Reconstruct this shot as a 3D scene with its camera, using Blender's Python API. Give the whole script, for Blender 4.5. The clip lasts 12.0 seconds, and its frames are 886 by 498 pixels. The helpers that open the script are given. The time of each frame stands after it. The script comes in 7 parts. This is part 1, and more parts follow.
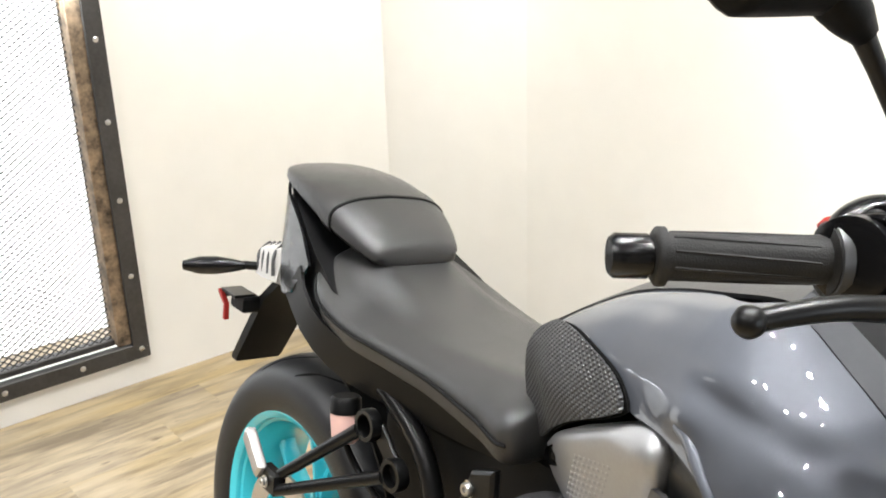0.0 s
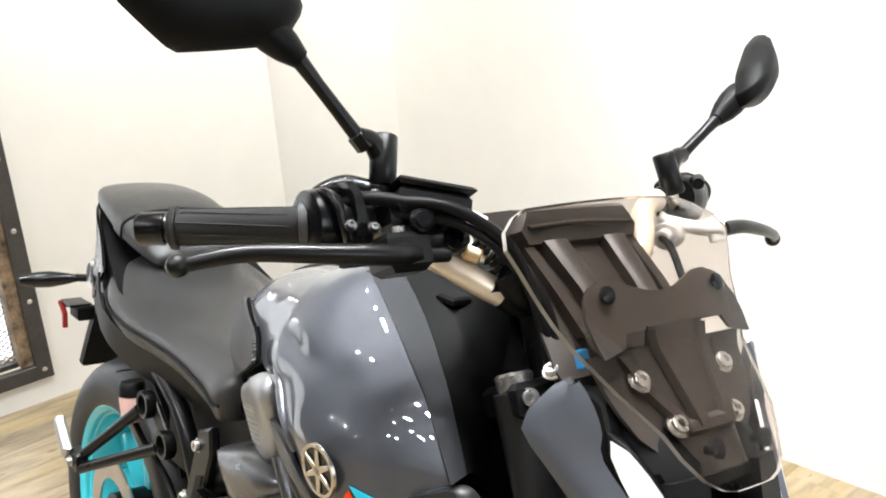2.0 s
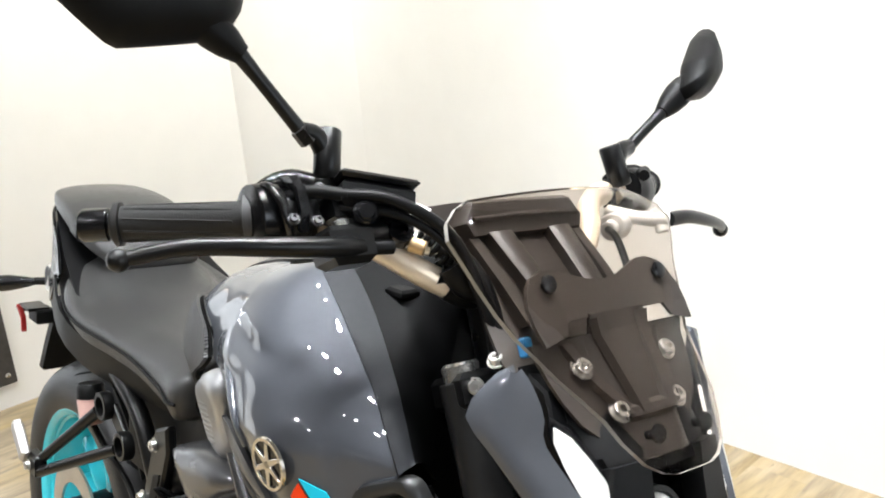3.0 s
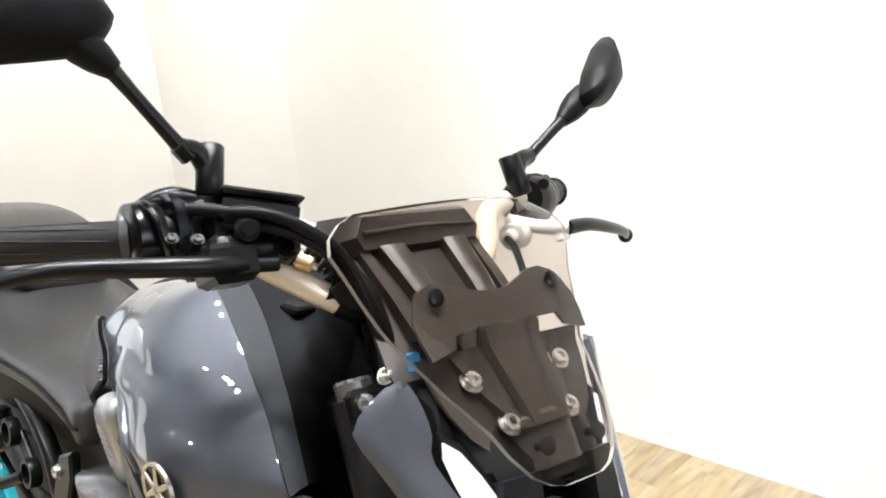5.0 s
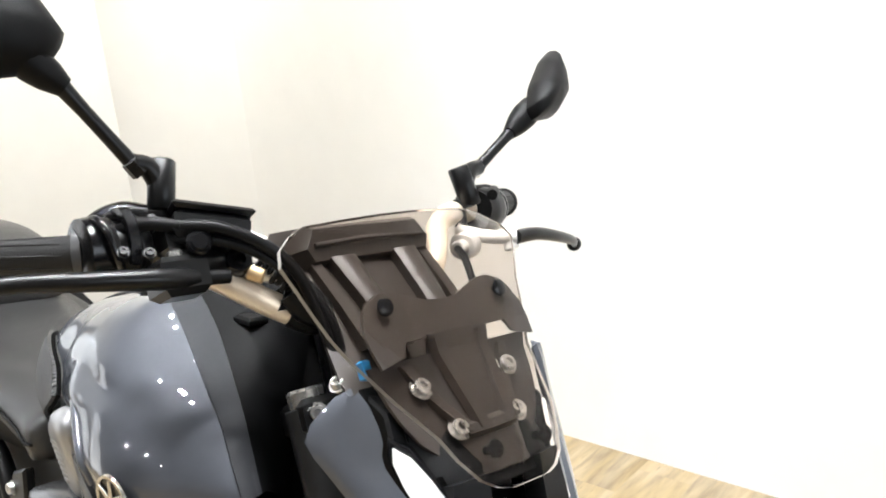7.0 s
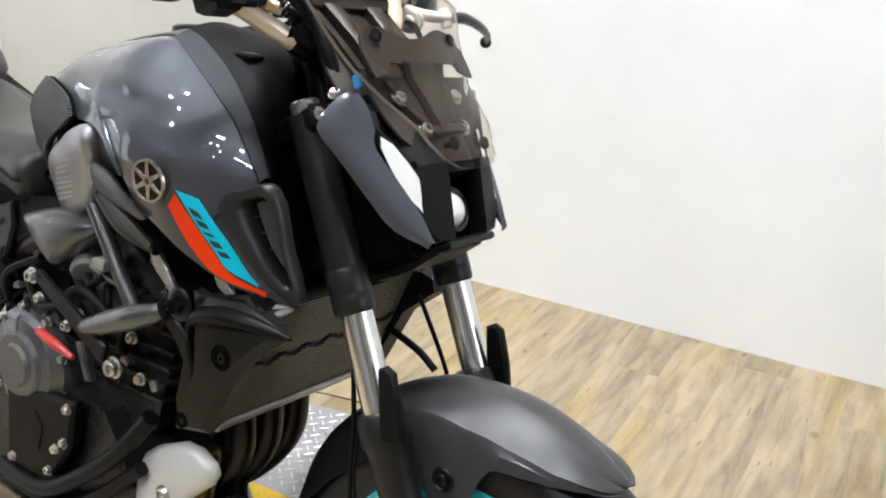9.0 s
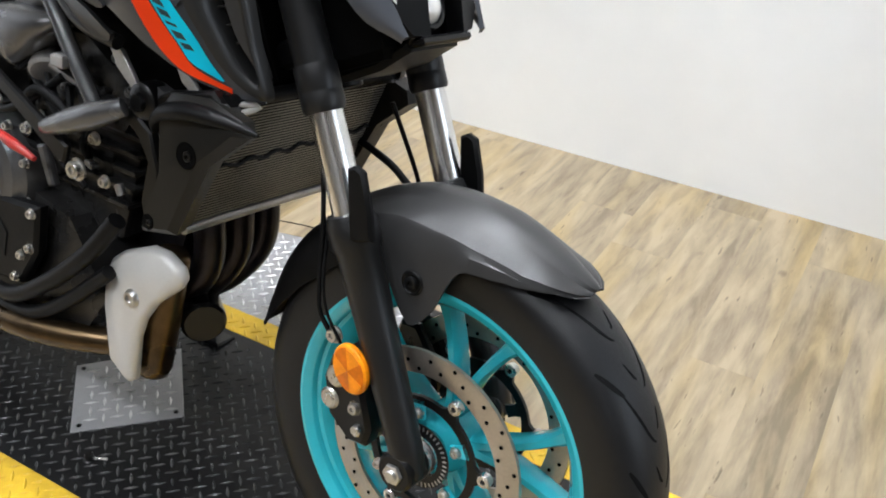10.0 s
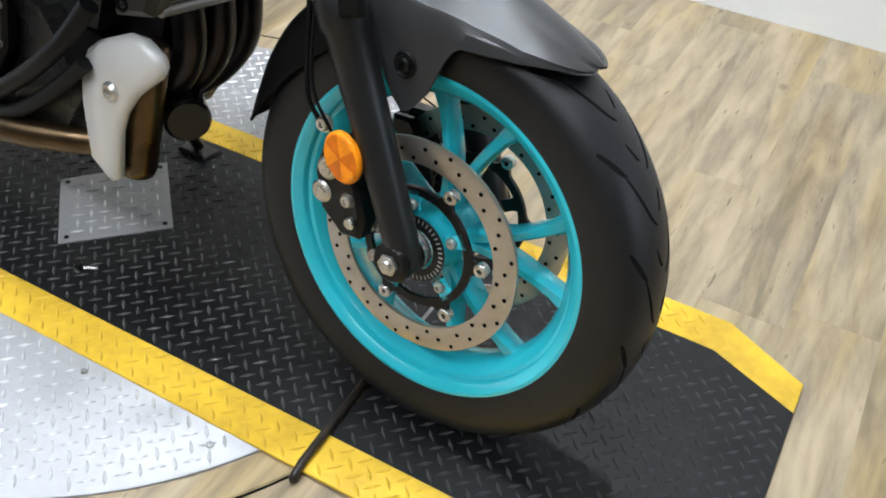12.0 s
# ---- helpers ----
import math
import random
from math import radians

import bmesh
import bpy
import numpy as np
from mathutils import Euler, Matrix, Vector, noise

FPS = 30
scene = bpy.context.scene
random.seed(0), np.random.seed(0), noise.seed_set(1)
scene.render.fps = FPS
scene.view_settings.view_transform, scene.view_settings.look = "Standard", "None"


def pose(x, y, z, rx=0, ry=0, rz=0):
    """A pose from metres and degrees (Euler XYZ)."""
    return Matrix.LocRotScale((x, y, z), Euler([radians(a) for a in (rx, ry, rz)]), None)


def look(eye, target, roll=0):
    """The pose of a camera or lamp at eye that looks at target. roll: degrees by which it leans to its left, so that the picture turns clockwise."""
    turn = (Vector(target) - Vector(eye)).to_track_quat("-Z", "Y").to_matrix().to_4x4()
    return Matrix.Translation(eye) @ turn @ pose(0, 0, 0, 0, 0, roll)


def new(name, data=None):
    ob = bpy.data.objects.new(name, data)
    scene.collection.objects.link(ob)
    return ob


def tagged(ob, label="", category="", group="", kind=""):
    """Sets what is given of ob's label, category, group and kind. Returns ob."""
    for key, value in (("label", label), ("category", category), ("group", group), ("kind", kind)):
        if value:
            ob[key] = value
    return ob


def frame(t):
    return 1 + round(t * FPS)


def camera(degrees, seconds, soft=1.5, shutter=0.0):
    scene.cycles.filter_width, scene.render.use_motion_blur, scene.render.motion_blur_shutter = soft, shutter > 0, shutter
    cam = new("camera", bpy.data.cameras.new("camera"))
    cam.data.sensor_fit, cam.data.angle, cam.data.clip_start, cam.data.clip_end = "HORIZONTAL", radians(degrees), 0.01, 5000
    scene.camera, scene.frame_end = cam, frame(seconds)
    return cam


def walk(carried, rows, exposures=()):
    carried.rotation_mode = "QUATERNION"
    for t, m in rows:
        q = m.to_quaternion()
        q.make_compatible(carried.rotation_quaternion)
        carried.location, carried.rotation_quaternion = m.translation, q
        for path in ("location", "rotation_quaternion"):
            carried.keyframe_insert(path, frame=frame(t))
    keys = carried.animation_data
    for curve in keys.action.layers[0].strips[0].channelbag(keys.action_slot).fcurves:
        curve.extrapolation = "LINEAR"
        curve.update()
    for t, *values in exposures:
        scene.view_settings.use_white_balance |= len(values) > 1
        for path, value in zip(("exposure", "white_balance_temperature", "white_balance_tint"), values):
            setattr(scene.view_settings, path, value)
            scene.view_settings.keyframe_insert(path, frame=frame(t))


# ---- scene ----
cam = camera(51.67, 12.0, soft=1.9)


def aim(x, y, z, yaw, pitch, roll):
    return Matrix.Translation((x, y, z)) @ pose(0, 0, 0, 0, 0, yaw) @ pose(0, 0, 0, 90 + pitch) @ pose(0, 0, 0, 0, 0, roll)


ROWS = [
    (0, 0.5784, -0.6045, 1.3231, 53.25, -18.94, -1.81),
    (0.2, 0.6964, -0.5929, 1.3287, 55.74, -18.12, -2.81),
    (0.5, 0.8560, -0.5370, 1.3235, 57.21, -17.31, -1.03),
    (1, 0.9679, -0.4837, 1.3373, 55.49, -16.17, -2.29),
    (1.5, 0.9668, -0.4524, 1.3360, 53.03, -17.52, -4.68),
    (2, 0.9795, -0.4475, 1.3306, 52.33, -17.63, -4.58),
    (2.5, 0.9952, -0.4423, 1.3319, 51.54, -17.00, -4.56),
    (3, 1.0044, -0.4346, 1.3228, 50.58, -17.67, -4.90),
    (5, 1.0334, -0.3853, 1.3212, 47.24, -17.54, -5.33),
    (5.5, 1.0329, -0.3744, 1.3265, 46.48, -17.18, -4.73),
    (6, 1.0359, -0.3686, 1.3299, 46.05, -17.06, -5.37),
    (6.5, 1.0415, -0.3655, 1.3269, 45.49, -16.87, -5.28),
    (6.7, 1.0472, -0.3663, 1.3267, 45.41, -16.98, -5.38),
    (8.3, 1.1233, -0.6990, 1.2876, 36.53, -19.12, -1.26),
    (8.5, 1.1373, -0.7274, 1.2706, 35.40, -20.07, -0.38),
    (9, 1.1533, -0.7514, 1.2335, 33.51, -23.02, 1.17),
    (9.5, 1.1617, -0.7542, 1.1992, 33.11, -27.20, 2.10),
    (10, 1.1669, -0.7522, 1.1587, 31.68, -31.64, 3.32),
    (10.5, 1.1693, -0.7544, 1.1144, 30.03, -35.76, 5.15),
    (11, 1.1783, -0.7640, 1.0786, 28.55, -38.84, 6.40),
    (11.5, 1.1878, -0.7701, 1.0540, 26.95, -40.51, 6.75),
    (12, 1.1692, -0.7635, 1.0720, 30.05, -40.97, 3.83),]
EXPOSURES = [(0.0, 1.08, 6200, 9), (1.5, 1.05, 6150, 9), (3.2, 0.98, 6000, 8), (5.0, 1.02, 6050, 9), (6.7, 1.02, 6050, 9), (8.5, 0.70, 5900, 9), (9.5, 0.55, 5850, 9), (12.0, 0.49, 5650, 7)]
walk(cam, [(t, aim(*row)) for t, *row in ROWS], EXPOSURES)

# ---------------------------------------------------------------- light
FLOOR_Z, PLATE_Z = -0.020, -0.010
ROOM = pose(0, 0, 0, 0, 0, 3.5)
CEILING_Z = 3.1

world = bpy.data.worlds.new("world")
world.use_nodes = True
scene.world = world
world.node_tree.nodes["Background"].inputs[0].default_value = (1.0, 0.97, 0.93, 1)
world.node_tree.nodes["Background"].inputs[1].default_value = 0.15


def area_lamp(name, m, size_x, size_y, watts, colour):
    data = bpy.data.lights.new(name, "AREA")
    data.shape, data.size, data.size_y, data.energy, data.color = "RECTANGLE", size_x, size_y, watts, colour
    ob = new(name, data)
    ob.matrix_world = m
    return ob


WARM = (1.0, 0.968, 0.925)
COOL = (0.94, 0.975, 1.0)
AMBER_WHITE = (1.0, 0.925, 0.80)
# added cool fill lamp in an opening of the unseen east wall
area_lamp("east_fill_light", ROOM @ look((4.16, 0.2, 1.6), (0.3, 0.6, 1.0)), 1.6, 1.5, 15, COOL)
# daylight that falls through the grille window on to the floor
area_lamp("grille_window_light", ROOM @ pose(-2.140, -0.16, 1.215), 0.03, 0.95, 4, COOL)
# ceiling spotlights, each (place, aim, cone, watts): over the motorcycle, in the room behind, and turned on to the walls
# the strong ones at y above 0.5 are added to brighten the far floor
OVERHEAD = [(-0.40, -0.12, 38), (-0.12, 0.0, 38), (0.02, -0.33, 34), (0.25, 0.05, 38), (0.48, 0.12, 38), (0.88, 0.0, 34), (1.08, -0.45, 12), (1.06, -0.80, 12), (-1.40, -0.82, 38), (-1.80, -0.55, 38), (-0.30, 0.60, 52), (0.35, 0.75, 80), (0.80, 0.62, 84), (1.75, 0.35, 16)]
BEHIND = [(0.1, -2.1, 105), (1.6, -1.6, 45), (-0.9, -2.0, 125), (0.7, -2.9, 125), (-2.4, -1.7, 125), (-4.0, -1.3, 125), (-5.6, -1.1, 125), (0.9, -4.3, 125), (2.2, -5.0, 125)]
# added wall-washers that grade the brightness of the walls
WASH = [((-0.9, 0.15), (-1.0, 1.56), 150), ((0.3, 0.15), (0.4, 1.56), 128), ((1.5, 0.15), (1.6, 1.56), 98), ((2.6, 0.2), (2.7, 1.56), 102), ((-0.85, 0.85), (-2.15, 0.95), 150)]
SPOTS = [(x, y, (x, y, 0), 76, 0.8, w) for x, y, w in OVERHEAD] + [(x, y, (x, y, 0), 114, 0.8, w) for x, y, w in BEHIND] + [(a[0], a[1], (b[0], b[1], 1.35), 64, 1.0, w) for a, b, w in WASH]
for sx, sy, goal, cone, soft_edge, watts in SPOTS:
    data = bpy.data.lights.new("ceiling_spotlight", "SPOT")
    data.energy, data.color, data.shadow_soft_size = watts, (WARM if cone > 70 or sx > -0.5 else AMBER_WHITE), 0.030
    data.spot_size, data.spot_blend = radians(cone), soft_edge
    place = (sx, sy, CEILING_Z - 0.14)
    new("ceiling_spotlight", data).matrix_world = ROOM @ (pose(*place) if goal[2] == 0 else look(place, goal))

# ---------------------------------------------------------------- materials


def material(name, colour, rough=0.5, metal=0.0, vary=0.12, vary_scale=6.0, fine=60.0, bump=0.0, bump_scale=300.0, coat=0.0, rough_vary=0.08, spec=0.5, coat_rough=0.04):
    """A surface with blotches, fine grain, uneven gloss and relief."""
    m = bpy.data.materials.new(name)
    m.use_nodes = True
    nt = m.node_tree
    b = nt.nodes["Principled BSDF"]
    b.inputs["Metallic"].default_value = metal
    b.inputs["Specular IOR Level"].default_value = spec
    b.inputs["Coat Weight"].default_value = coat
    b.inputs["Coat Roughness"].default_value = coat_rough
    tc = nt.nodes.new("ShaderNodeTexCoord")
    big, small = nt.nodes.new("ShaderNodeTexNoise"), nt.nodes.new("ShaderNodeTexNoise")
    big.inputs["Scale"].default_value, small.inputs["Scale"].default_value = vary_scale, fine
    big.inputs["Detail"].default_value, small.inputs["Detail"].default_value = 5, 3
    for n in (big, small):
        nt.links.new(tc.outputs["Object"], n.inputs["Vector"])
    add = nt.nodes.new("ShaderNodeMath")
    add.operation = "MULTIPLY_ADD"
    add.inputs[1].default_value = 0.45
    nt.links.new(small.outputs["Fac"], add.inputs[0])
    nt.links.new(big.outputs["Fac"], add.inputs[2])
    ramp = nt.nodes.new("ShaderNodeMapRange")
    ramp.inputs["From Min"].default_value, ramp.inputs["From Max"].default_value = 0.45, 1.0
    nt.links.new(add.outputs[0], ramp.inputs["Value"])
    mix = nt.nodes.new("ShaderNodeMix")
    mix.data_type = "RGBA"
    mix.inputs["A"].default_value = (*[c * (1 - vary) for c in colour], 1)
    mix.inputs["B"].default_value = (*[min(1, c * (1 + vary)) for c in colour], 1)
    nt.links.new(ramp.outputs[0], mix.inputs["Factor"])
    nt.links.new(mix.outputs["Result"], b.inputs["Base Color"])
    rr = nt.nodes.new("ShaderNodeMapRange")
    rr.inputs["To Min"].default_value, rr.inputs["To Max"].default_value = max(0.02, rough - rough_vary), min(1, rough + rough_vary)
    nt.links.new(big.outputs["Fac"], rr.inputs["Value"])
    nt.links.new(rr.outputs[0], b.inputs["Roughness"])
    if bump:
        tex = nt.nodes.new("ShaderNodeTexNoise")
        tex.inputs["Scale"].default_value = bump_scale
        nt.links.new(tc.outputs["Object"], tex.inputs["Vector"])
        bn = nt.nodes.new("ShaderNodeBump")
        bn.inputs["Strength"].default_value, bn.inputs["Distance"].default_value = bump, 0.002
        nt.links.new(tex.outputs["Fac"], bn.inputs["Height"])
        nt.links.new(bn.outputs["Normal"], b.inputs["Normal"])
    return m


PAINT = material("grey_gloss_paint", (0.070, 0.0745, 0.086), 0.40, 0.14, 0.05, 4, 90, coat=1.0, rough_vary=0.03, spec=0.05, coat_rough=0.015)
PANEL_BLACK = material("black_satin_panel", (0.0032, 0.0032, 0.0034), 0.55, 0.0, 0.15, 6, 150, rough_vary=0.05, spec=0.07)
PANEL_GREY = material("dark_grey_panel", (0.021, 0.022, 0.025), 0.6, 0.0, 0.1, 6, 150, spec=0.18)
MATT_GREY = material("matt_grey_plastic", (0.036, 0.0355, 0.0355), 0.38, 0.1, 0.08, 5, 200, bump=0.08, bump_scale=900, spec=0.3)
SATIN_GREY = material("satin_silver_grey_plastic", (0.30, 0.30, 0.305), 0.30, 0.45, 0.08, 6, 200, bump=0.05, bump_scale=700)
BLACK = material("black_plastic", (0.0040, 0.0040, 0.0042), 0.46, 0.0, 0.2, 8, 150, bump=0.12, bump_scale=800, spec=0.14)
BLACK_GLOSS = material("glossy_black_plastic", (0.005, 0.005, 0.0055), 0.2, 0.0, 0.15, 6, 90, rough_vary=0.05, spec=0.35)
BLACK_METAL = material("black_painted_metal", (0.0042, 0.0042, 0.0043), 0.30, 0.05, 0.25, 10, 120, bump=0.06, bump_scale=500, spec=0.30)
RUBBER = material("tyre_rubber", (0.0075, 0.0078, 0.0088), 0.42, 0.0, 0.35, 7, 120, bump=0.18, bump_scale=600, spec=0.38)
GRIP_RUBBER = material("grip_rubber", (0.018, 0.0175, 0.017), 0.6, 0.0, 0.2, 12, 200, bump=0.2, bump_scale=700, spec=0.3)
VINYL = material("seat_vinyl", (0.025, 0.0247, 0.0245), 0.31, 0.0, 0.1, 5, 400, bump=0.3, bump_scale=1400, spec=0.55)
VINYL_DARK = material("seat_welt", (0.006, 0.006, 0.006), 0.55, 0.0, 0.1, 5, 400, spec=0.12)
TEAL = material("turquoise_paint", (0.055, 0.50, 0.60), 0.24, 0.0, 0.06, 9, 120, coat=0.4, rough_vary=0.06)
STEEL = material("brushed_disc_steel", (0.50, 0.46, 0.41), 0.34, 0.9, 0.16, 14, 260, bump=0.05, bump_scale=400)
CHROME = material("hard_chrome", (0.90, 0.89, 0.88), 0.26, 1.0, 0.04, 6, 60, rough_vary=0.03)
BOLT = material("zinc_bolt", (0.55, 0.54, 0.52), 0.28, 0.95, 0.15, 30, 200)
ALU = material("cast_aluminium", (0.42, 0.41, 0.40), 0.42, 0.75, 0.2, 20, 300, bump=0.15, bump_scale=500)
ALU_SHIELD = material("satin_aluminium_shield", (0.60, 0.585, 0.56), 0.42, 0.25, 0.06, 12, 300)
BAR_TAN = material("champagne_anodised_bar", (0.72, 0.62, 0.49), 0.34, 0.35, 0.08, 12, 200)
EXHAUST = material("heat_tinted_steel", (0.10, 0.068, 0.036), 0.30, 0.95, 0.5, 9, 60, rough_vary=0.12)
HEADER = material("sooty_header_steel", (0.026, 0.023, 0.027), 0.32, 0.8, 0.5, 9, 60, rough_vary=0.12)
ENGINE = material("dark_engine_casting", (0.034, 0.033, 0.032), 0.27, 0.5, 0.35, 14, 180, bump=0.2, bump_scale=420, spec=0.3)
STAY_GREY = material("dark_satin_frame_paint", (0.060, 0.060, 0.062), 0.34, 0.2, 0.12, 8, 150, bump=0.05, bump_scale=500)
SATIN_BLACK = material("satin_black_paint", (0.0105, 0.0105, 0.0108), 0.36, 0.1, 0.2, 10, 150, bump=0.06, bump_scale=600, spec=0.4)
CASE_GREY = material("grey_cast_cover", (0.12, 0.12, 0.124), 0.25, 0.6, 0.15, 14, 200, bump=0.12, bump_scale=420)
OLIVE_BLACK = material("olive_black_plastic", (0.0125, 0.0116, 0.0098), 0.36, 0.0, 0.15, 6, 160, bump=0.1, bump_scale=800, spec=0.2)
# near-black that puts the shade of hollows and gaps into the colour
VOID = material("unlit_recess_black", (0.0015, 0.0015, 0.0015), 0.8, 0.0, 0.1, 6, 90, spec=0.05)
ORANGE = material("orange_red_decal", (0.95, 0.055, 0.002), 0.42, 0.0, 0.05, 10, 100, spec=0.25)
CYAN = material("sky_blue_decal", (0.03, 0.62, 0.86), 0.42, 0.0, 0.05, 10, 100, spec=0.25)
INK = material("decal_ink", (0.02, 0.05, 0.06), 0.4)
RED = material("red_plastic", (0.32, 0.018, 0.014), 0.35)
SCOOP_GREY = material("charcoal_scoop_plastic", (0.020, 0.020, 0.020), 0.38, 0.0, 0.15, 8, 150, bump=0.06, bump_scale=700, spec=0.45)
AMBER = material("amber_reflector", (0.90, 0.27, 0.002), 0.3, 0.0, 0.25, 60, 300, spec=0.3)
# darker copy of the amber for facets that return less light
AMBER_SHADED = material("shaded_amber_reflector", (0.62, 0.15, 0.001), 0.3, 0.0, 0.25, 60, 300, spec=0.3)
WHITE_PLASTIC = material("white_plastic", (0.78, 0.76, 0.72), 0.4)
FLUID = material("pink_fluid_bottle", (0.70, 0.45, 0.40), 0.35)
LENS = material("headlamp_lens", (0.80, 0.79, 0.76), 0.12, 0.2, 0.03, 20, 100, coat=1.0)
EMBLEM = material("silver_emblem", (0.62, 0.58, 0.52), 0.25, 0.9)
# for unseen walls, grey so that the tank reflects something dark
GREY_WALL = material("grey_unseen_wall", (0.22, 0.215, 0.21), 0.6, 0.0, 0.3, 0.9, 6, bump=0.1, bump_scale=120)
WALL = material("white_painted_wall", (0.81, 0.805, 0.79), 0.6, 0.0, 0.04, 1.6, 9, bump=0.1, bump_scale=120)
CEIL = material("dark_ceiling_paint", (0.07, 0.068, 0.066), 0.7, 0.0, 0.03, 1, 10)
WINDOW_IRON = material("worn_dark_iron", (0.055, 0.052, 0.05), 0.5, 0.4, 0.35, 7, 80, bump=0.2, bump_scale=200)
RUST_WOOD = material("weathered_timber", (0.19, 0.135, 0.085), 0.75, 0.0, 0.85, 22, 110, bump=0.4, bump_scale=150)
MESH_STEEL = material("galvanised_mesh", (0.03, 0.029, 0.028), 0.5, 0.3, 0.1, 20, 100)
PLATE_BLACK = material("black_tread_plate", (0.0050, 0.0050, 0.0054), 0.42, 0.1, 0.35, 5, 45, bump=0.15, bump_scale=260, spec=0.35)
PLATE_YELLOW = material("yellow_safety_paint", (0.56, 0.36, 0.012), 0.5, 0.0, 0.3, 9, 50, bump=0.1, bump_scale=200)
PLATE_SILVER = material("aluminium_tread_plate", (0.30, 0.30, 0.305), 0.44, 0.25, 0.12, 4, 70, bump=0.1, bump_scale=260)
LUG_SILVER = material("bright_tread_lug", (0.62, 0.62, 0.62), 0.3, 0.6, 0.2, 9, 60)
WORN_BLACK = material("chipped_black_rod", (0.02, 0.014, 0.010), 0.35, 0.2, 0.9, 25, 160, bump=0.2, bump_scale=300)


def glass(name, tint, rough=0.02):
    m = bpy.data.materials.new(name)
    m.use_nodes = True
    b = m.node_tree.nodes["Principled BSDF"]
    b.inputs["Base Color"].default_value = (*tint, 1)
    b.inputs["Roughness"].default_value = rough
    b.inputs["Transmission Weight"].default_value = 1.0
    b.inputs["IOR"].default_value = 1.12
    return m


SMOKE = glass("light_smoke_acrylic", (0.70, 0.645, 0.595), 0.0)
SCREEN_EDGE = material("polished_acrylic_edge", (0.26, 0.245, 0.225), 0.2, 0.0)
# dark plastic; the screen's haze and reflection are put into the brown
BRACKET = material("haze_brown_bracket", (0.021, 0.0165, 0.0135), 0.4, 0.0, 0.2, 10, 150, spec=0.4)
# darker than the rubber: the shade inside the grooves as colour
GROOVE = material("shaded_tread_groove", (0.0065, 0.0065, 0.0068), 0.9, spec=0.05)
MIRROR = material("mirror_glass", (0.85, 0.86, 0.87), 0.03, 1.0, 0.01, rough_vary=0.01)


def plank_material():
    """Washed oak laminate: long grain, pale streaks, brown patches, board by board."""
    m = bpy.data.materials.new("washed_oak_boards")
    m.use_nodes = True
    nt = m.node_tree
    b = nt.nodes["Principled BSDF"]
    tc, info = nt.nodes.new("ShaderNodeTexCoord"), nt.nodes.new("ShaderNodeObjectInfo")
    shift = nt.nodes.new("ShaderNodeVectorMath")
    shift.operation = "MULTIPLY_ADD"
    shift.inputs[1].default_value = (1, 1, 1)
    rnd = nt.nodes.new("ShaderNodeMath")
    rnd.operation = "MULTIPLY"
    rnd.inputs[1].default_value = 37.0
    nt.links.new(info.outputs["Random"], rnd.inputs[0])
    nt.links.new(tc.outputs["Object"], shift.inputs[0])
    nt.links.new(rnd.outputs[0], shift.inputs[2])
    mapping = nt.nodes.new("ShaderNodeMapping")
    mapping.inputs["Scale"].default_value = (1.0, 0.15, 1.0)
    nt.links.new(shift.outputs[0], mapping.inputs["Vector"])
    n1, n2, n3, n4 = (nt.nodes.new("ShaderNodeTexNoise") for _ in range(4))
    for n, s, d, dist in ((n1, 26, 5, 0.5), (n2, 85, 4, 0.3), (n3, 210, 3, 0), (n4, 9, 2, 0)):
        n.inputs["Scale"].default_value, n.inputs["Detail"].default_value, n.inputs["Distortion"].default_value = s, d, dist
        nt.links.new(mapping.outputs[0], n.inputs["Vector"])
    def maths(op, a, b, c=0.0):
        node = nt.nodes.new("ShaderNodeMath")
        node.operation = op
        for k, v in enumerate((a, b, c)):
            if isinstance(v, (int, float)):
                node.inputs[k].default_value = v
            else:
                nt.links.new(v, node.inputs[k])
        return node.outputs[0]
    fac = maths("MULTIPLY_ADD", n1.outputs["Fac"], 0.80, maths("MULTIPLY", n2.outputs["Fac"], 0.20))
    fac = maths("ADD", fac, maths("MULTIPLY_ADD", info.outputs["Random"], 0.11, -0.055))
    fac = maths("ADD", fac, maths("MULTIPLY_ADD", n3.outputs["Fac"], 0.10, -0.05))
    cr = nt.nodes.new("ShaderNodeValToRGB")
    e = cr.color_ramp.elements
    e[0].position, e[0].color = 0.34, (0.165, 0.128, 0.082, 1)
    e[1].position, e[1].color = 0.64, (0.365, 0.290, 0.188, 1)
    for q, col in ((0.45, (0.245, 0.195, 0.128, 1)), (0.53, (0.300, 0.238, 0.152, 1))):
        cr.color_ramp.elements.new(q).color = col
    nt.links.new(fac, cr.inputs["Fac"])
    ochre = nt.nodes.new("ShaderNodeMix")
    ochre.data_type, ochre.blend_type = "RGBA", "MULTIPLY"
    ochre.inputs["B"].default_value = (0.97, 0.90, 0.66, 1)
    warm = nt.nodes.new("ShaderNodeMapRange")
    warm.inputs["From Min"].default_value, warm.inputs["From Max"].default_value = 0.46, 0.66
    nt.links.new(n4.outputs["Fac"], warm.inputs["Value"])
    nt.links.new(warm.outputs[0], ochre.inputs["Factor"])
    nt.links.new(cr.outputs["Color"], ochre.inputs["A"])
    # knots, here and there, and thin cracks along the grain
    stretch = nt.nodes.new("ShaderNodeMapping")
    stretch.inputs["Scale"].default_value = (1.0, 0.55, 1.0)
    nt.links.new(shift.outputs[0], stretch.inputs["Vector"])
    vor = nt.nodes.new("ShaderNodeTexVoronoi")
    vor.inputs["Scale"].default_value = 9.5
    nt.links.new(stretch.outputs[0], vor.inputs["Vector"])
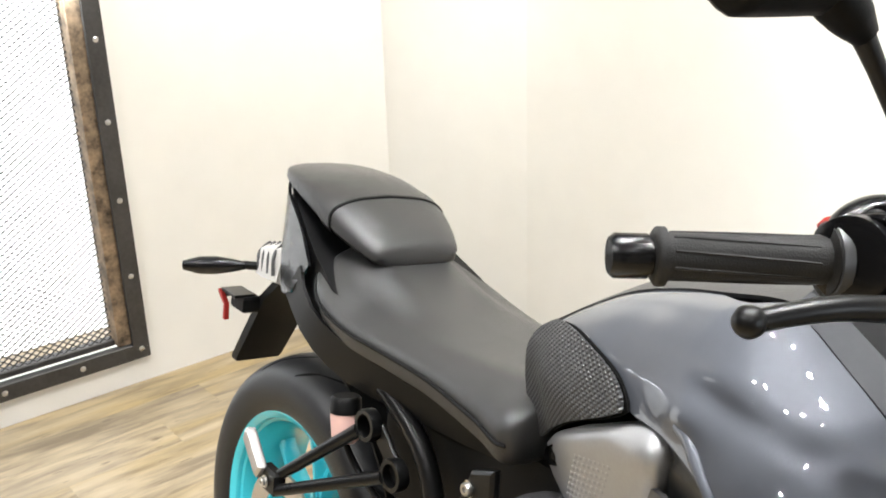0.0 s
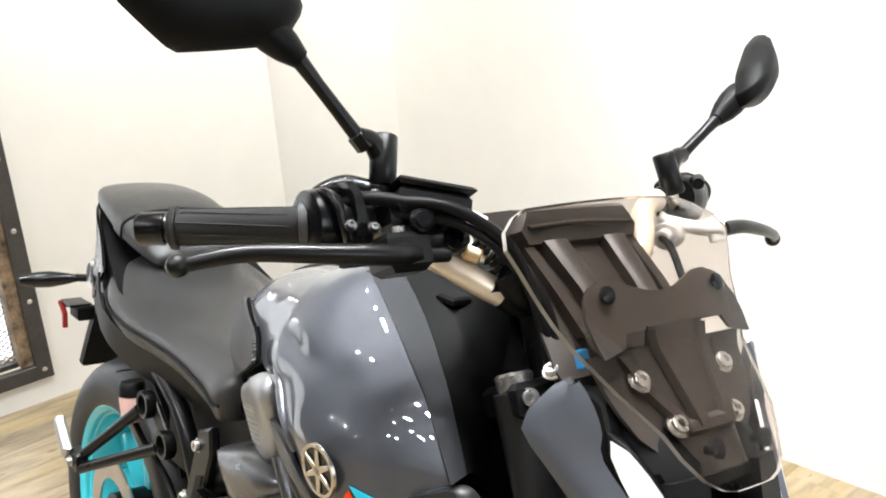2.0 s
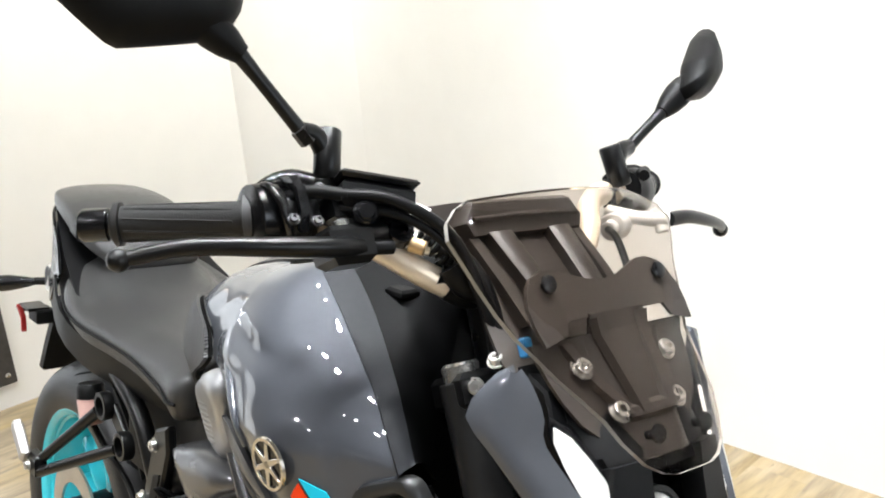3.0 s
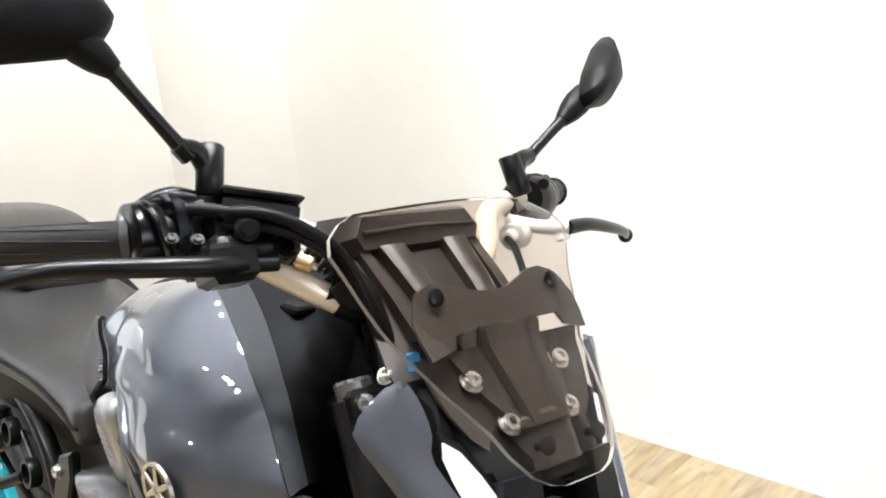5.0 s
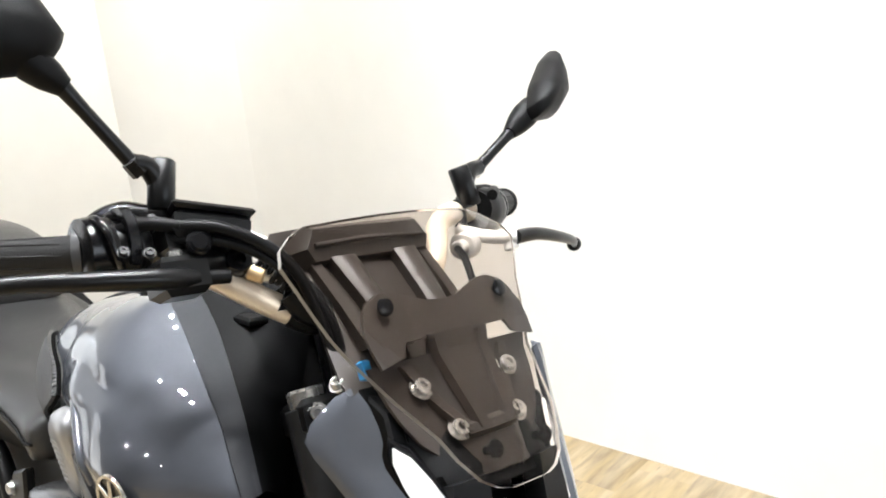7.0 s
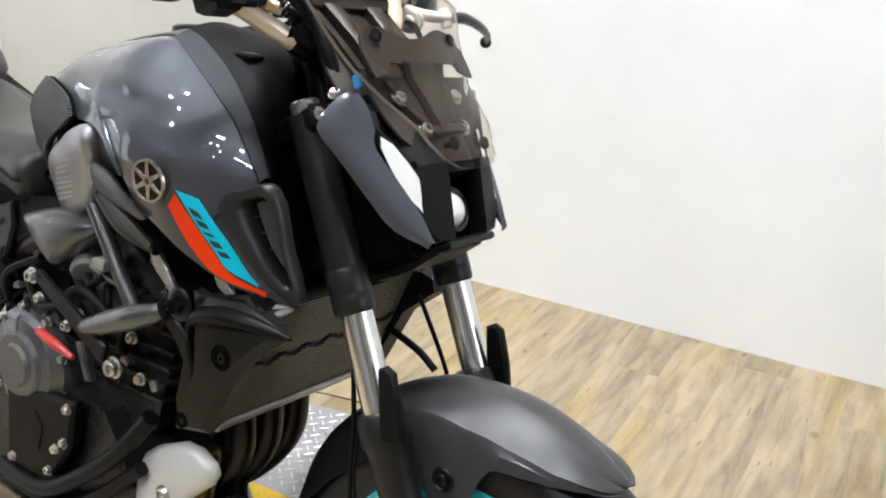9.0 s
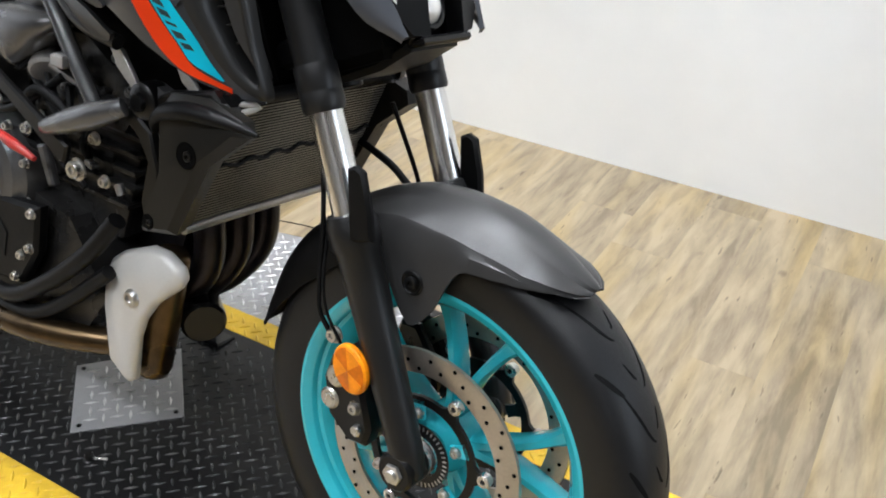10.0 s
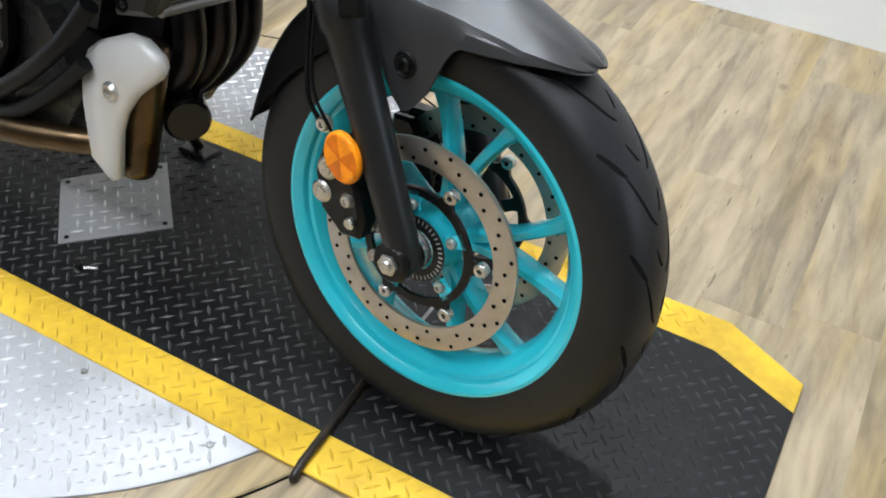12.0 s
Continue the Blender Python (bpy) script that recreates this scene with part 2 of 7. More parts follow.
    sep = nt.nodes.new("ShaderNodeSeparateColor")
    nt.links.new(vor.outputs["Color"], sep.inputs[0])
    spot = nt.nodes.new("ShaderNodeMapRange")
    spot.inputs["From Min"].default_value, spot.inputs["From Max"].default_value = 0.12, 0.03
    nt.links.new(maths("ADD", vor.outputs["Distance"], maths("MULTIPLY_ADD", n3.outputs["Fac"], 0.08, -0.04)), spot.inputs["Value"])
    knot = maths("MULTIPLY", spot.outputs[0], maths("GREATER_THAN", sep.outputs[0], 0.78))
    crack = nt.nodes.new("ShaderNodeMapRange")
    crack.inputs["From Min"].default_value, crack.inputs["From Max"].default_value = 0.66, 0.74
    nt.links.new(n2.outputs["Fac"], crack.inputs["Value"])
    dark = nt.nodes.new("ShaderNodeMix")
    dark.data_type = "RGBA"
    dark.inputs["B"].default_value = (0.075, 0.055, 0.034, 1)
    nt.links.new(maths("MULTIPLY", maths("MAXIMUM", knot, crack.outputs[0]), 0.75), dark.inputs["Factor"])
    nt.links.new(ochre.outputs["Result"], dark.inputs["A"])
    nt.links.new(dark.outputs["Result"], b.inputs["Base Color"])
    rr = nt.nodes.new("ShaderNodeMapRange")
    rr.inputs["To Min"].default_value, rr.inputs["To Max"].default_value = 0.24, 0.44
    nt.links.new(n2.outputs["Fac"], rr.inputs["Value"])
    nt.links.new(rr.outputs[0], b.inputs["Roughness"])
    bn = nt.nodes.new("ShaderNodeBump")
    bn.inputs["Strength"].default_value, bn.inputs["Distance"].default_value = 0.15, 0.001
    nt.links.new(n3.outputs["Fac"], bn.inputs["Height"])
    nt.links.new(bn.outputs["Normal"], b.inputs["Normal"])
    return m


OAK = plank_material()

# ---------------------------------------------------------------- mesh tools


def part(name, geo, mat, parent=None, label="", m=None, smooth=40):
    """Links (verts, faces) as one mesh object under a thing or a part."""
    verts, faces = geo
    me = bpy.data.meshes.new(name)
    me.from_pydata([tuple(map(float, v)) for v in verts], [], [tuple(f) for f in faces])
    bm = bmesh.new()
    bm.from_mesh(me)
    bmesh.ops.remove_doubles(bm, verts=bm.verts, dist=1e-5)
    bmesh.ops.recalc_face_normals(bm, faces=bm.faces)
    bm.to_mesh(me)
    bm.free()
    if smooth:
        me.shade_smooth()
        me.set_sharp_from_angle(angle=radians(smooth))
    me.materials.append(mat)
    ob = new(name, me)
    ob.parent = parent
    if m is not None:
        ob.matrix_local = m
    if label:
        ob["label"] = label
    return ob


def join(*geos):
    verts, faces = [], []
    for v, f in geos:
        n = len(verts)
        verts += [tuple(p) for p in v]
        faces += [tuple(i + n for i in q) for q in f]
    return verts, faces


def moved(geo, m):
    return [tuple(m @ Vector(p)) for p in geo[0]], geo[1]


def mirrored(geo):
    return [(p[0], -p[1], p[2]) for p in geo[0]], [tuple(reversed(f)) for f in geo[1]]


def spline(points, n):
    """n points evenly along a smooth curve through the given ones."""
    p = np.array(points, float)
    if len(p) == 2:
        return p[0] + (p[1] - p[0]) * np.linspace(0, 1, n)[:, None]
    ext = np.vstack([2 * p[0] - p[1], p, 2 * p[-1] - p[-2]])
    out = []
    for i in range(1, len(ext) - 2):
        a, b, c, d = ext[i - 1 : i + 3]
        t = np.linspace(0, 1, 13)[:-1, None]
        out.append(0.5 * (2 * b + (c - a) * t + (2 * a - 5 * b + 4 * c - d) * t**2 + (3 * b - a - 3 * c + d) * t**3))
    out = np.vstack(out + [p[-1:]])
    run = np.r_[0, np.cumsum(np.linalg.norm(np.diff(out, axis=0), axis=1))]
    s = np.linspace(0, run[-1], n)
    return np.stack([np.interp(s, run, out[:, k]) for k in range(out.shape[1])], -1)


def loft(rings, cap=True, closed=True):
    n = len(rings[0])
    verts = [tuple(p) for r in rings for p in r]
    faces = []
    for i in range(len(rings) - 1):
        for j in range(n if closed else n - 1):
            k = (j + 1) % n
            faces.append((i * n + j, i * n + k, (i + 1) * n + k, (i + 1) * n + j))
    if cap and closed:
        faces += [tuple(range(n)), tuple(range((len(rings) - 1) * n, len(rings) * n))]
    return verts, faces


def tube(points, radius, sides=12, steps=None, cap=True):
    """A round bar along a smooth path; radius may be a list along it."""
    pts = spline(points, steps or max(2, 6 * (len(points) - 1)) if len(points) > 2 else 2)
    rad = np.interp(np.linspace(0, 1, len(pts)), np.linspace(0, 1, len(np.atleast_1d(radius))), np.atleast_1d(radius))
    rings, side = [], None
    for i, p in enumerate(pts):
        d = pts[min(i + 1, len(pts) - 1)] - pts[max(i - 1, 0)]
        d = d / (np.linalg.norm(d) + 1e-12)
        if side is None:
            side = np.cross(d, (0, 0, 1)) if abs(d[2]) < 0.9 else np.cross(d, (1, 0, 0))
        side = side - d * (side @ d)
        side /= np.linalg.norm(side)
        up = np.cross(d, side)
        rings.append([p + rad[i] * (math.cos(a) * side + math.sin(a) * up) for a in np.linspace(0, 2 * math.pi, sides, endpoint=False)])
    return loft(rings, cap)


def turned(a, b, prof, sides=22):
    """A turned bar from a to b; prof holds (part of the way, radius)."""
    a, b = np.array(a, float), np.array(b, float)
    d = (b - a) / np.linalg.norm(b - a)
    side = np.cross(d, (0.3, 0.2, 1.0))
    side /= np.linalg.norm(side)
    up = np.cross(d, side)
    return loft([[a + (b - a) * k + r * (math.cos(t) * side + math.sin(t) * up) for t in np.linspace(0, 2 * math.pi, sides, endpoint=False)] for k, r in prof])


def rod(a, b, r, sides=14, bevel=0.0015):
    """A straight bar with softened ends."""
    a, b = np.array(a, float), np.array(b, float)
    d = (b - a) / np.linalg.norm(b - a)
    bevel = min(bevel, r * 0.4, np.linalg.norm(b - a) * 0.3)
    side = np.cross(d, (0.3, 0.2, 1.0)) if abs(d[2]) < 0.95 else np.cross(d, (1, 0.1, 0))
    side /= np.linalg.norm(side)
    up = np.cross(d, side)
    rings = []
    for p, q in ((a, r - bevel), (a + d * bevel, r), (b - d * bevel, r), (b, r - bevel)):
        rings.append([p + q * (math.cos(t) * side + math.sin(t) * up) for t in np.linspace(0, 2 * math.pi, sides, endpoint=False)])
    return loft(rings)


def lathe(profile, n=64, axis="y", closed=False):
    """Turns (radius, along) round an axis through the origin."""
    rings = []
    for a in np.linspace(0, 2 * math.pi, n, endpoint=False):
        c, s = math.cos(a), math.sin(a)
        if axis == "y":
            rings.append([(r * c, h, r * s) for r, h in profile])
        elif axis == "x":
            rings.append([(h, r * c, r * s) for r, h in profile])
        else:
            rings.append([(r * c, r * s, h) for r, h in profile])
    return loft(rings + [rings[0]], cap=False, closed=closed)


def inset(poly, d):
    p = np.array(poly, float)
    area = 0.5 * np.sum(p[:, 0] * np.roll(p[:, 1], -1) - np.roll(p[:, 0], -1) * p[:, 1])
    out = []
    for i in range(len(p)):
        a, b, c = p[i - 1], p[i], p[(i + 1) % len(p)]
        u, v = (b - a) / (np.linalg.norm(b - a) + 1e-12), (c - b) / (np.linalg.norm(c - b) + 1e-12)
        n1, n2 = np.array([-u[1], u[0]]), np.array([-v[1], v[0]])
        n = n1 + n2
        n = n / max(0.35, 1 + n1 @ n2)
        out.append(b + n * d * (1 if area > 0 else -1))
    return np.array(out)


def slab(outline, lo, hi, axis="y", bevel=0.002):
    """A plate: an outline in the plane across the axis, with softened rims. For y the outline is (x, z), for z (x, y), for x (y, z)."""
    bevel = min(bevel, abs(hi - lo) * 0.45)
    sg = 1 if hi > lo else -1
    loops = ((inset(outline, bevel), lo), (outline, lo + sg * bevel), (outline, hi - sg * bevel), (inset(outline, bevel), hi))
    put = {"y": lambda a, b, h: (a, h, b), "z": lambda a, b, h: (a, b, h), "x": lambda a, b, h: (h, a, b)}[axis]
    return loft([[put(a, b, h) for a, b in loop] for loop, h in loops])


def block(x0, x1, y0, y1, z0, z1, bevel=0.002):
    return slab([(x0, y0), (x1, y0), (x1, y1), (x0, y1)], z0, z1, "z", bevel)


def bolt_head(p, d, r=0.006, h=0.006):
    """A cap screw with a socket, at p, facing d."""
    q = Vector(d).to_track_quat("Z", "Y").to_matrix().to_4x4()
    prof = [(0.0, h * 0.45), (r * 0.42, h * 0.45), (r * 0.46, h), (r * 0.85, h), (r, h * 0.8), (r, 0.0), (r * 1.35, 0.0), (r * 1.35, -h * 0.25)]
    return moved(lathe(prof, 14, "z"), Matrix.Translation(p) @ q)


def sheet(grid, thick, normal_flip=False):
    """A thin shell over a grid of points, with real thickness and a closed rim."""
    g = np.array(grid, float)
    du, dv = np.gradient(g, axis=0), np.gradient(g, axis=1)
    n = np.cross(du, dv)
    n /= np.linalg.norm(n, axis=-1, keepdims=True) + 1e-12
    if normal_flip:
        n = -n
    back = g - n * thick
    h, w = g.shape[:2]
    verts = np.vstack([g.reshape(-1, 3), back.reshape(-1, 3)])
    faces, o = [], h * w
    for i in range(h - 1):
        for j in range(w - 1):
            a, b, c, d = i * w + j, i * w + j + 1, (i + 1) * w + j + 1, (i + 1) * w + j
            faces += [(a, b, c, d), (d + o, c + o, b + o, a + o)]
    rim = [(0, j) for j in range(w)] + [(i, w - 1) for i in range(1, h)] + [(h - 1, j) for j in range(w - 2, -1, -1)] + [(i, 0) for i in range(h - 2, 0, -1)]
    ids = [i * w + j for i, j in rim]
    for a, b in zip(ids, ids[1:] + ids[:1]):
        faces.append((b, a, a + o, b + o))
    return verts.tolist(), faces


def ruled(curve_a, curve_b, nu=14, nv=8):
    """A grid between two smooth curves."""
    a, b = spline(curve_a, nu), spline(curve_b, nu)
    return np.array([a + (b - a) * t for t in np.linspace(0, 1, nv)])

# ---------------------------------------------------------------- the room


def structure(name, geo, mat, label, category="", m=None, smooth=30):
    ob = part(name, geo, mat, None, label, ROOM if m is None else m, smooth)
    return tagged(ob, label, category or name.split("_")[0], kind="structure")


WX, NY = -2.15, 1.56
WIN_Y0, WIN_Y1, WIN_Z0, WIN_Z1 = -0.72, 0.376, 0.065, 1.275
structure("floor", block(-6.2, 4.3, -5.5, 2.0, FLOOR_Z - 0.10, FLOOR_Z - 0.011), OAK, "wooden floor laid with washed oak boards", "floor")
structure("wall_north", block(-1.60, 4.3, NY, NY + 0.15, FLOOR_Z - 0.1, CEILING_Z), WALL, "smooth white painted showroom wall", "wall")
structure("wall_corner", slab([(WX, 1.385), (-1.60, NY), (-1.60, NY + 0.15), (WX - 0.15, NY + 0.15), (WX - 0.15, 1.385)], FLOOR_Z - 0.1, CEILING_Z, "z", 0.004), WALL, "boxed white wall corner beside the grille window", "wall")
structure("wall_west", join(block(WX - 0.15, WX, WIN_Y1, 1.385, FLOOR_Z - 0.1, CEILING_Z), block(WX - 0.15, WX, -0.82, WIN_Y0, FLOOR_Z - 0.1, CEILING_Z),
                           block(WX - 0.15, WX, WIN_Y0, WIN_Y1, WIN_Z1, CEILING_Z), block(WX - 0.15, WX, WIN_Y0, WIN_Y1, FLOOR_Z - 0.1, WIN_Z0)), WALL, "white painted wall around a low grille window", "wall")
# out of view, added as a dark surface for reflections
structure("wall_south", block(-6.2, 4.3, -5.6, -5.45, FLOOR_Z - 0.1, CEILING_Z), GREY_WALL, "unseen grey wall added to darken the reflections", "wall")
# out of view; the opening is added for the east fill lamp
structure("wall_east", join(block(4.2, 4.35, -5.5, -0.75, FLOOR_Z - 0.1, CEILING_Z), block(4.2, 4.35, 1.15, 1.56, FLOOR_Z - 0.1, CEILING_Z), block(4.2, 4.35, -0.75, 1.15, FLOOR_Z - 0.1, 0.75), block(4.2, 4.35, -0.75, 1.15, 2.45, CEILING_Z)), WALL, "unseen white wall with an added opening for the fill light", "wall")
# these two are out of view as well and keep the reflections dark
structure("wall_far_west", block(-6.3, -6.15, -5.5, -0.95, FLOOR_Z - 0.1, CEILING_Z), GREY_WALL, "unseen grey wall added to darken the reflections", "wall")
structure("wall_return", block(-6.2, WX - 0.15, -0.82, -0.74, FLOOR_Z - 0.1, CEILING_Z), GREY_WALL, "unseen grey wall added to darken the reflections", "wall")
structure("ceiling", block(-6.3, 4.35, -5.6, 1.8, CEILING_Z, CEILING_Z + 0.1), CEIL, "plain dark grey ceiling", "ceiling")


def grille_window():
    """A low window with an iron frame, timber inner frame and expanded steel mesh in front of bright daylight."""
    win = tagged(new("window_1"), "iron-framed low window with timber lining and expanded steel mesh", "window", kind="structure")
    win.matrix_world = ROOM
    y0, y1, z0, z1, w = WIN_Y0, WIN_Y1, WIN_Z0, WIN_Z1, 0.052
    x0, x1 = WX - 0.02, WX + 0.014
    for geo in (block(x0, x1, y0, y0 + w, z0, z1, 0.003), block(x0, x1, y1 - w, y1, z0, z1, 0.003), block(x0, x1, y0 + w, y1 - w, z0, z0 + w, 0.003), block(x0, x1, y0 + w, y1 - w, z1 - w, z1, 0.003)):
        part("frame_bar", geo, WINDOW_IRON, win, "worn dark iron bar")
    t = 0.042
    a0, a1, b0, b1 = y0 + w, y1 - w, z0 + w, z1 - w
    for geo in (block(x0 - 0.05, x0 + 0.02, a0, a0 + t, b0, b1, 0.004), block(x0 - 0.05, x0 + 0.02, a1 - t, a1, b0, b1, 0.004)):
        part("timber_lining", geo, RUST_WOOD, win, "weathered timber strip")
    part("timber_lining", block(x0 - 0.05, x0 - 0.01, a0 + t, a1 - t, b0, b0 + 0.02, 0.003), WINDOW_IRON, win)
    for y in (y1 - w / 2, y0 + w / 2):
        for z in (z0 + 0.033, 0.345, 0.59, 0.83, 1.07, z1 - 0.03):
            part("rivet", moved(lathe([(0, 0.004), (0.006, 0.003), (0.009, 0.0)], 12, "x"), Matrix.Translation((x1, y, z))), BOLT, win)
    for y in (0.16, -0.07, -0.30, -0.53):
        for z in (z0 + w / 2, z1 - w / 2):
            part("rivet", moved(lathe([(0, 0.004), (0.006, 0.003), (0.009, 0.0)], 12, "x"), Matrix.Translation((x1, y, z))), BOLT, win)
    # expanded mesh
    verts, faces = [], []
    step_y, step_z, r = 0.0135, 0.0095, 0.0019
    rows = int((b1 - b0) / step_z)
    cols = int((a1 - a0 - 2 * t) / step_y)
    for i in range(rows):
        for j in range(cols):
            ya = a0 + t + j * step_y
            za = b0 + (i + ((j + i) % 2) * 1.0) * step_z
            zb = b0 + (i + ((j + i + 1) % 2) * 1.0) * step_z
            n = len(verts)
            for yy, zz in ((ya, za), (ya + step_y, zb)):
                verts += [(x0 - 0.02 - r, yy, zz - r), (x0 - 0.02 + r, yy, zz - r), (x0 - 0.02 + r, yy, zz + r), (x0 - 0.02 - r, yy, zz + r)]
            faces += [(n, n + 1, n + 5, n + 4), (n + 1, n + 2, n + 6, n + 5), (n + 2, n + 3, n + 7, n + 6), (n + 3, n, n + 4, n + 7)]
    me = bpy.data.meshes.new("wire_mesh")
    me.from_pydata(verts, [], faces)
    me.materials.append(MESH_STEEL)
    ob = new("wire_mesh", me)
    ob.parent = win
    tagged(ob, "expanded steel mesh", kind="stuff")
    return win


grille_window()
day = bpy.data.materials.new("overcast_daylight")
day.use_nodes = True
day.node_tree.nodes["Principled BSDF"].inputs["Emission Color"].default_value = (1, 0.985, 0.96, 1)
day.node_tree.nodes["Principled BSDF"].inputs["Emission Strength"].default_value = 1.15
structure("backdrop", block(WX - 0.56, WX - 0.55, -1.6, 1.3, -0.6, 2.0, 0.001), day, "bright overcast daylight outside the window", "backdrop")

# lighter than its plate: the glints on the black lugs put into colour
LUG_BLACK = material("glint_black_tread_lug", (0.065, 0.065, 0.066), 0.28, 0.5, 0.4, 9, 60)
# ---------------------------------------------------------------- the turntable and its tread plates
TX, TY, TR = 0.0, 0.08, 0.635


def lugs(inside, x0, x1, y0, y1, z, mat, name, parent, step=0.0222, near=None):
    """Raised diamond-plate lugs, laid alternately left and right."""
    verts, faces = [], []
    L, Wd, H = 0.0142, 0.0034, 0.0026
    shape = ((-L, 0, 0), (0, -Wd, 0), (L, 0, 0), (0, Wd, 0), (-L * 0.45, 0, H), (L * 0.45, 0, H))
    sides = ((0, 1, 4), (1, 5, 4), (1, 2, 5), (2, 3, 5), (3, 4, 5), (3, 0, 4))
    one = bpy.data.meshes.new("tread_lug")
    one.from_pydata(shape, [], sides)
    one.materials.append(mat)
    step *= math.sqrt(0.5)
    ni, nj = int((x1 - x0) / step) + 1, int((y1 - y0) / step) + 1
    for i in range(ni):
        for j in range(nj):
            cx, cy = x0 + i * step, y0 + j * step
            if (i + j) % 2 or not inside(cx, cy):
                continue
            a = radians(45 if i % 2 else -45)
            if near and near(cx, cy):
                lug = new("tread_lug", one)
                lug.parent = parent
                lug.matrix_local = Matrix.Translation((cx, cy, z - 0.0002)) @ Matrix.Rotation(a, 4, "Z")
                continue
            c, s = math.cos(a), math.sin(a)
            n = len(verts)
            for u, v, h in shape:
                verts.append((cx + c * u - s * v, cy + s * u + c * v, z + h - 0.0002))
            faces += [tuple(n + k for k in q) for q in sides]
    if not verts:
        return
    me = bpy.data.meshes.new(name)
    me.from_pydata(verts, [], faces)
    me.materials.append(mat)
    ob = new(name, me)
    ob.parent = parent
    return tagged(ob, "raised diamond tread lugs", kind="stuff")


def tread_platform():
    base = tagged(new("turntable"), "round aluminium tread-plate turntable with a black and yellow runway", "turntable")
    base.matrix_world = ROOM
    zt = PLATE_Z - 0.004
    part("disc", moved(lathe([(0, zt), (TR - 0.003, zt), (TR, zt - 0.002), (TR, zt - 0.05), (0, zt - 0.05)], 128, "z"), Matrix.Translation((TX, TY, 0))), PLATE_SILVER, base, "silver tread-plate disc")
    part("rim_ring", moved(lathe([(TR + 0.004, zt - 0.004), (TR + 0.055, zt - 0.004), (TR + 0.058, zt - 0.008), (TR + 0.058, zt - 0.05), (TR + 0.004, zt - 0.05)], 128, "z", True), Matrix.Translation((TX, TY, 0))), OAK, base, "curved timber rim")
    part("rim_gap", moved(lathe([(TR + 0.058, FLOOR_Z - 0.004), (TR + 0.058, FLOOR_Z + 0.0012), (TR + 0.0615, FLOOR_Z + 0.0012), (TR + 0.0615, FLOOR_Z - 0.004)], 128, "z", True), Matrix.Translation((TX, TY, 0))), VOID, base, "dark gap round the timber rim")
    ya, yb, yc, yd = -0.237, -0.166, 0.318, 0.383
    gap0, gap1, xe = 0.616, 0.624, 1.205
    back = -0.64
    part("black_plate", slab([(back, yb), (gap0, yb), (gap0, yc), (back, yc)], zt - 0.001, PLATE_Z, "z", 0.001), PLATE_BLACK, base, "black tread plate")
    part("black_plate", slab([(gap1, yb), (xe - 0.002, yb), (xe, 0.235), (1.06, yc - 0.018), (0.95, yc - 0.016), (gap1, yc)], zt - 0.001, PLATE_Z, "z", 0.001), PLATE_BLACK, base, "black tread plate")
    part("yellow_edge", slab([(back + 0.05, ya), (gap0, ya), (gap0, yb), (back, yb)], zt - 0.001, PLATE_Z, "z", 0.001), PLATE_YELLOW, base, "yellow painted edge")
    part("yellow_edge", slab([(gap1, ya), (xe, ya), (xe, yb), (gap1, yb)], zt - 0.001, PLATE_Z, "z", 0.001), PLATE_YELLOW, base, "yellow painted edge")
    part("yellow_edge", slab([(back, yc), (gap0, yc), (gap0, yd), (back, yd)], zt - 0.001, PLATE_Z, "z", 0.001), PLATE_YELLOW, base, "yellow painted edge")
    part("yellow_edge", slab([(gap1, yc), (0.95, yc - 0.016), (1.06, yc - 0.018), (xe, 0.235), (xe + 0.001, 0.302), (1.068, yd - 0.006), (0.95, yd - 0.004), (gap1, yd)], zt - 0.001, PLATE_Z, "z", 0.001), PLATE_YELLOW, base, "yellow painted chamfered edge")
    lugs(lambda x, y: math.hypot(x - TX, y - TY) < TR - 0.015 and not ya - 0.008 < y < yd + 0.008, -0.63, 0.63, -0.55, 0.72, zt, LUG_SILVER, "lug_field", base, 0.0235, lambda x, y: x > 0.12 and y < -0.2)
    lugs(lambda x, y: abs(x - 0.62) > 0.014 and y < yc - 0.03 - max(0, x - 1.06) * 0.55 and x < xe - 0.012, back + 0.01, xe, yb + 0.012, yc, PLATE_Z, LUG_BLACK, "lug_field", base, near=lambda x, y: x > 0.70 and y < 0.16)
    lugs(lambda x, y: abs(x - 0.62) > 0.014, back + 0.03, xe - 0.01, ya + 0.012, yb - 0.006, PLATE_Z, PLATE_YELLOW, "lug_field", base, near=lambda x, y: x > 0.0)
    lugs(lambda x, y: abs(x - 0.62) > 0.014, back + 0.03, 1.03, yc + 0.008, yd - 0.016, PLATE_Z, PLATE_YELLOW, "lug_field", base, near=lambda x, y: x > 0.5)
    for x, y in ((0.486, -0.267), (0.235, -0.258)):
        part("screw", bolt_head((x, y, zt), (0, 0, 1), 0.005, 0.002), BOLT, base)
    patch = [(-0.015, -0.071), (0.123, 0.069), (-0.022, 0.215), (-0.151, 0.064)]
    p = part("patch_plate", slab(patch, PLATE_Z - 0.001, PLATE_Z + 0.003, "z", 0.001), PLATE_SILVER, base, "square silver tread plate")
    pa = np.array(patch)
    side, up = pa[1] - pa[0], pa[3] - pa[0]

    def in_patch(x, y):
        k = np.linalg.solve(np.array([side, up]).T, np.array([x, y]) - pa[0])
        return 0.06 < k[0] < 0.94 and 0.06 < k[1] < 0.94

    lugs(in_patch, -0.16, 0.13, -0.08, 0.23, PLATE_Z + 0.003, LUG_SILVER, "lug_field", p, 0.0235, lambda x, y: True)
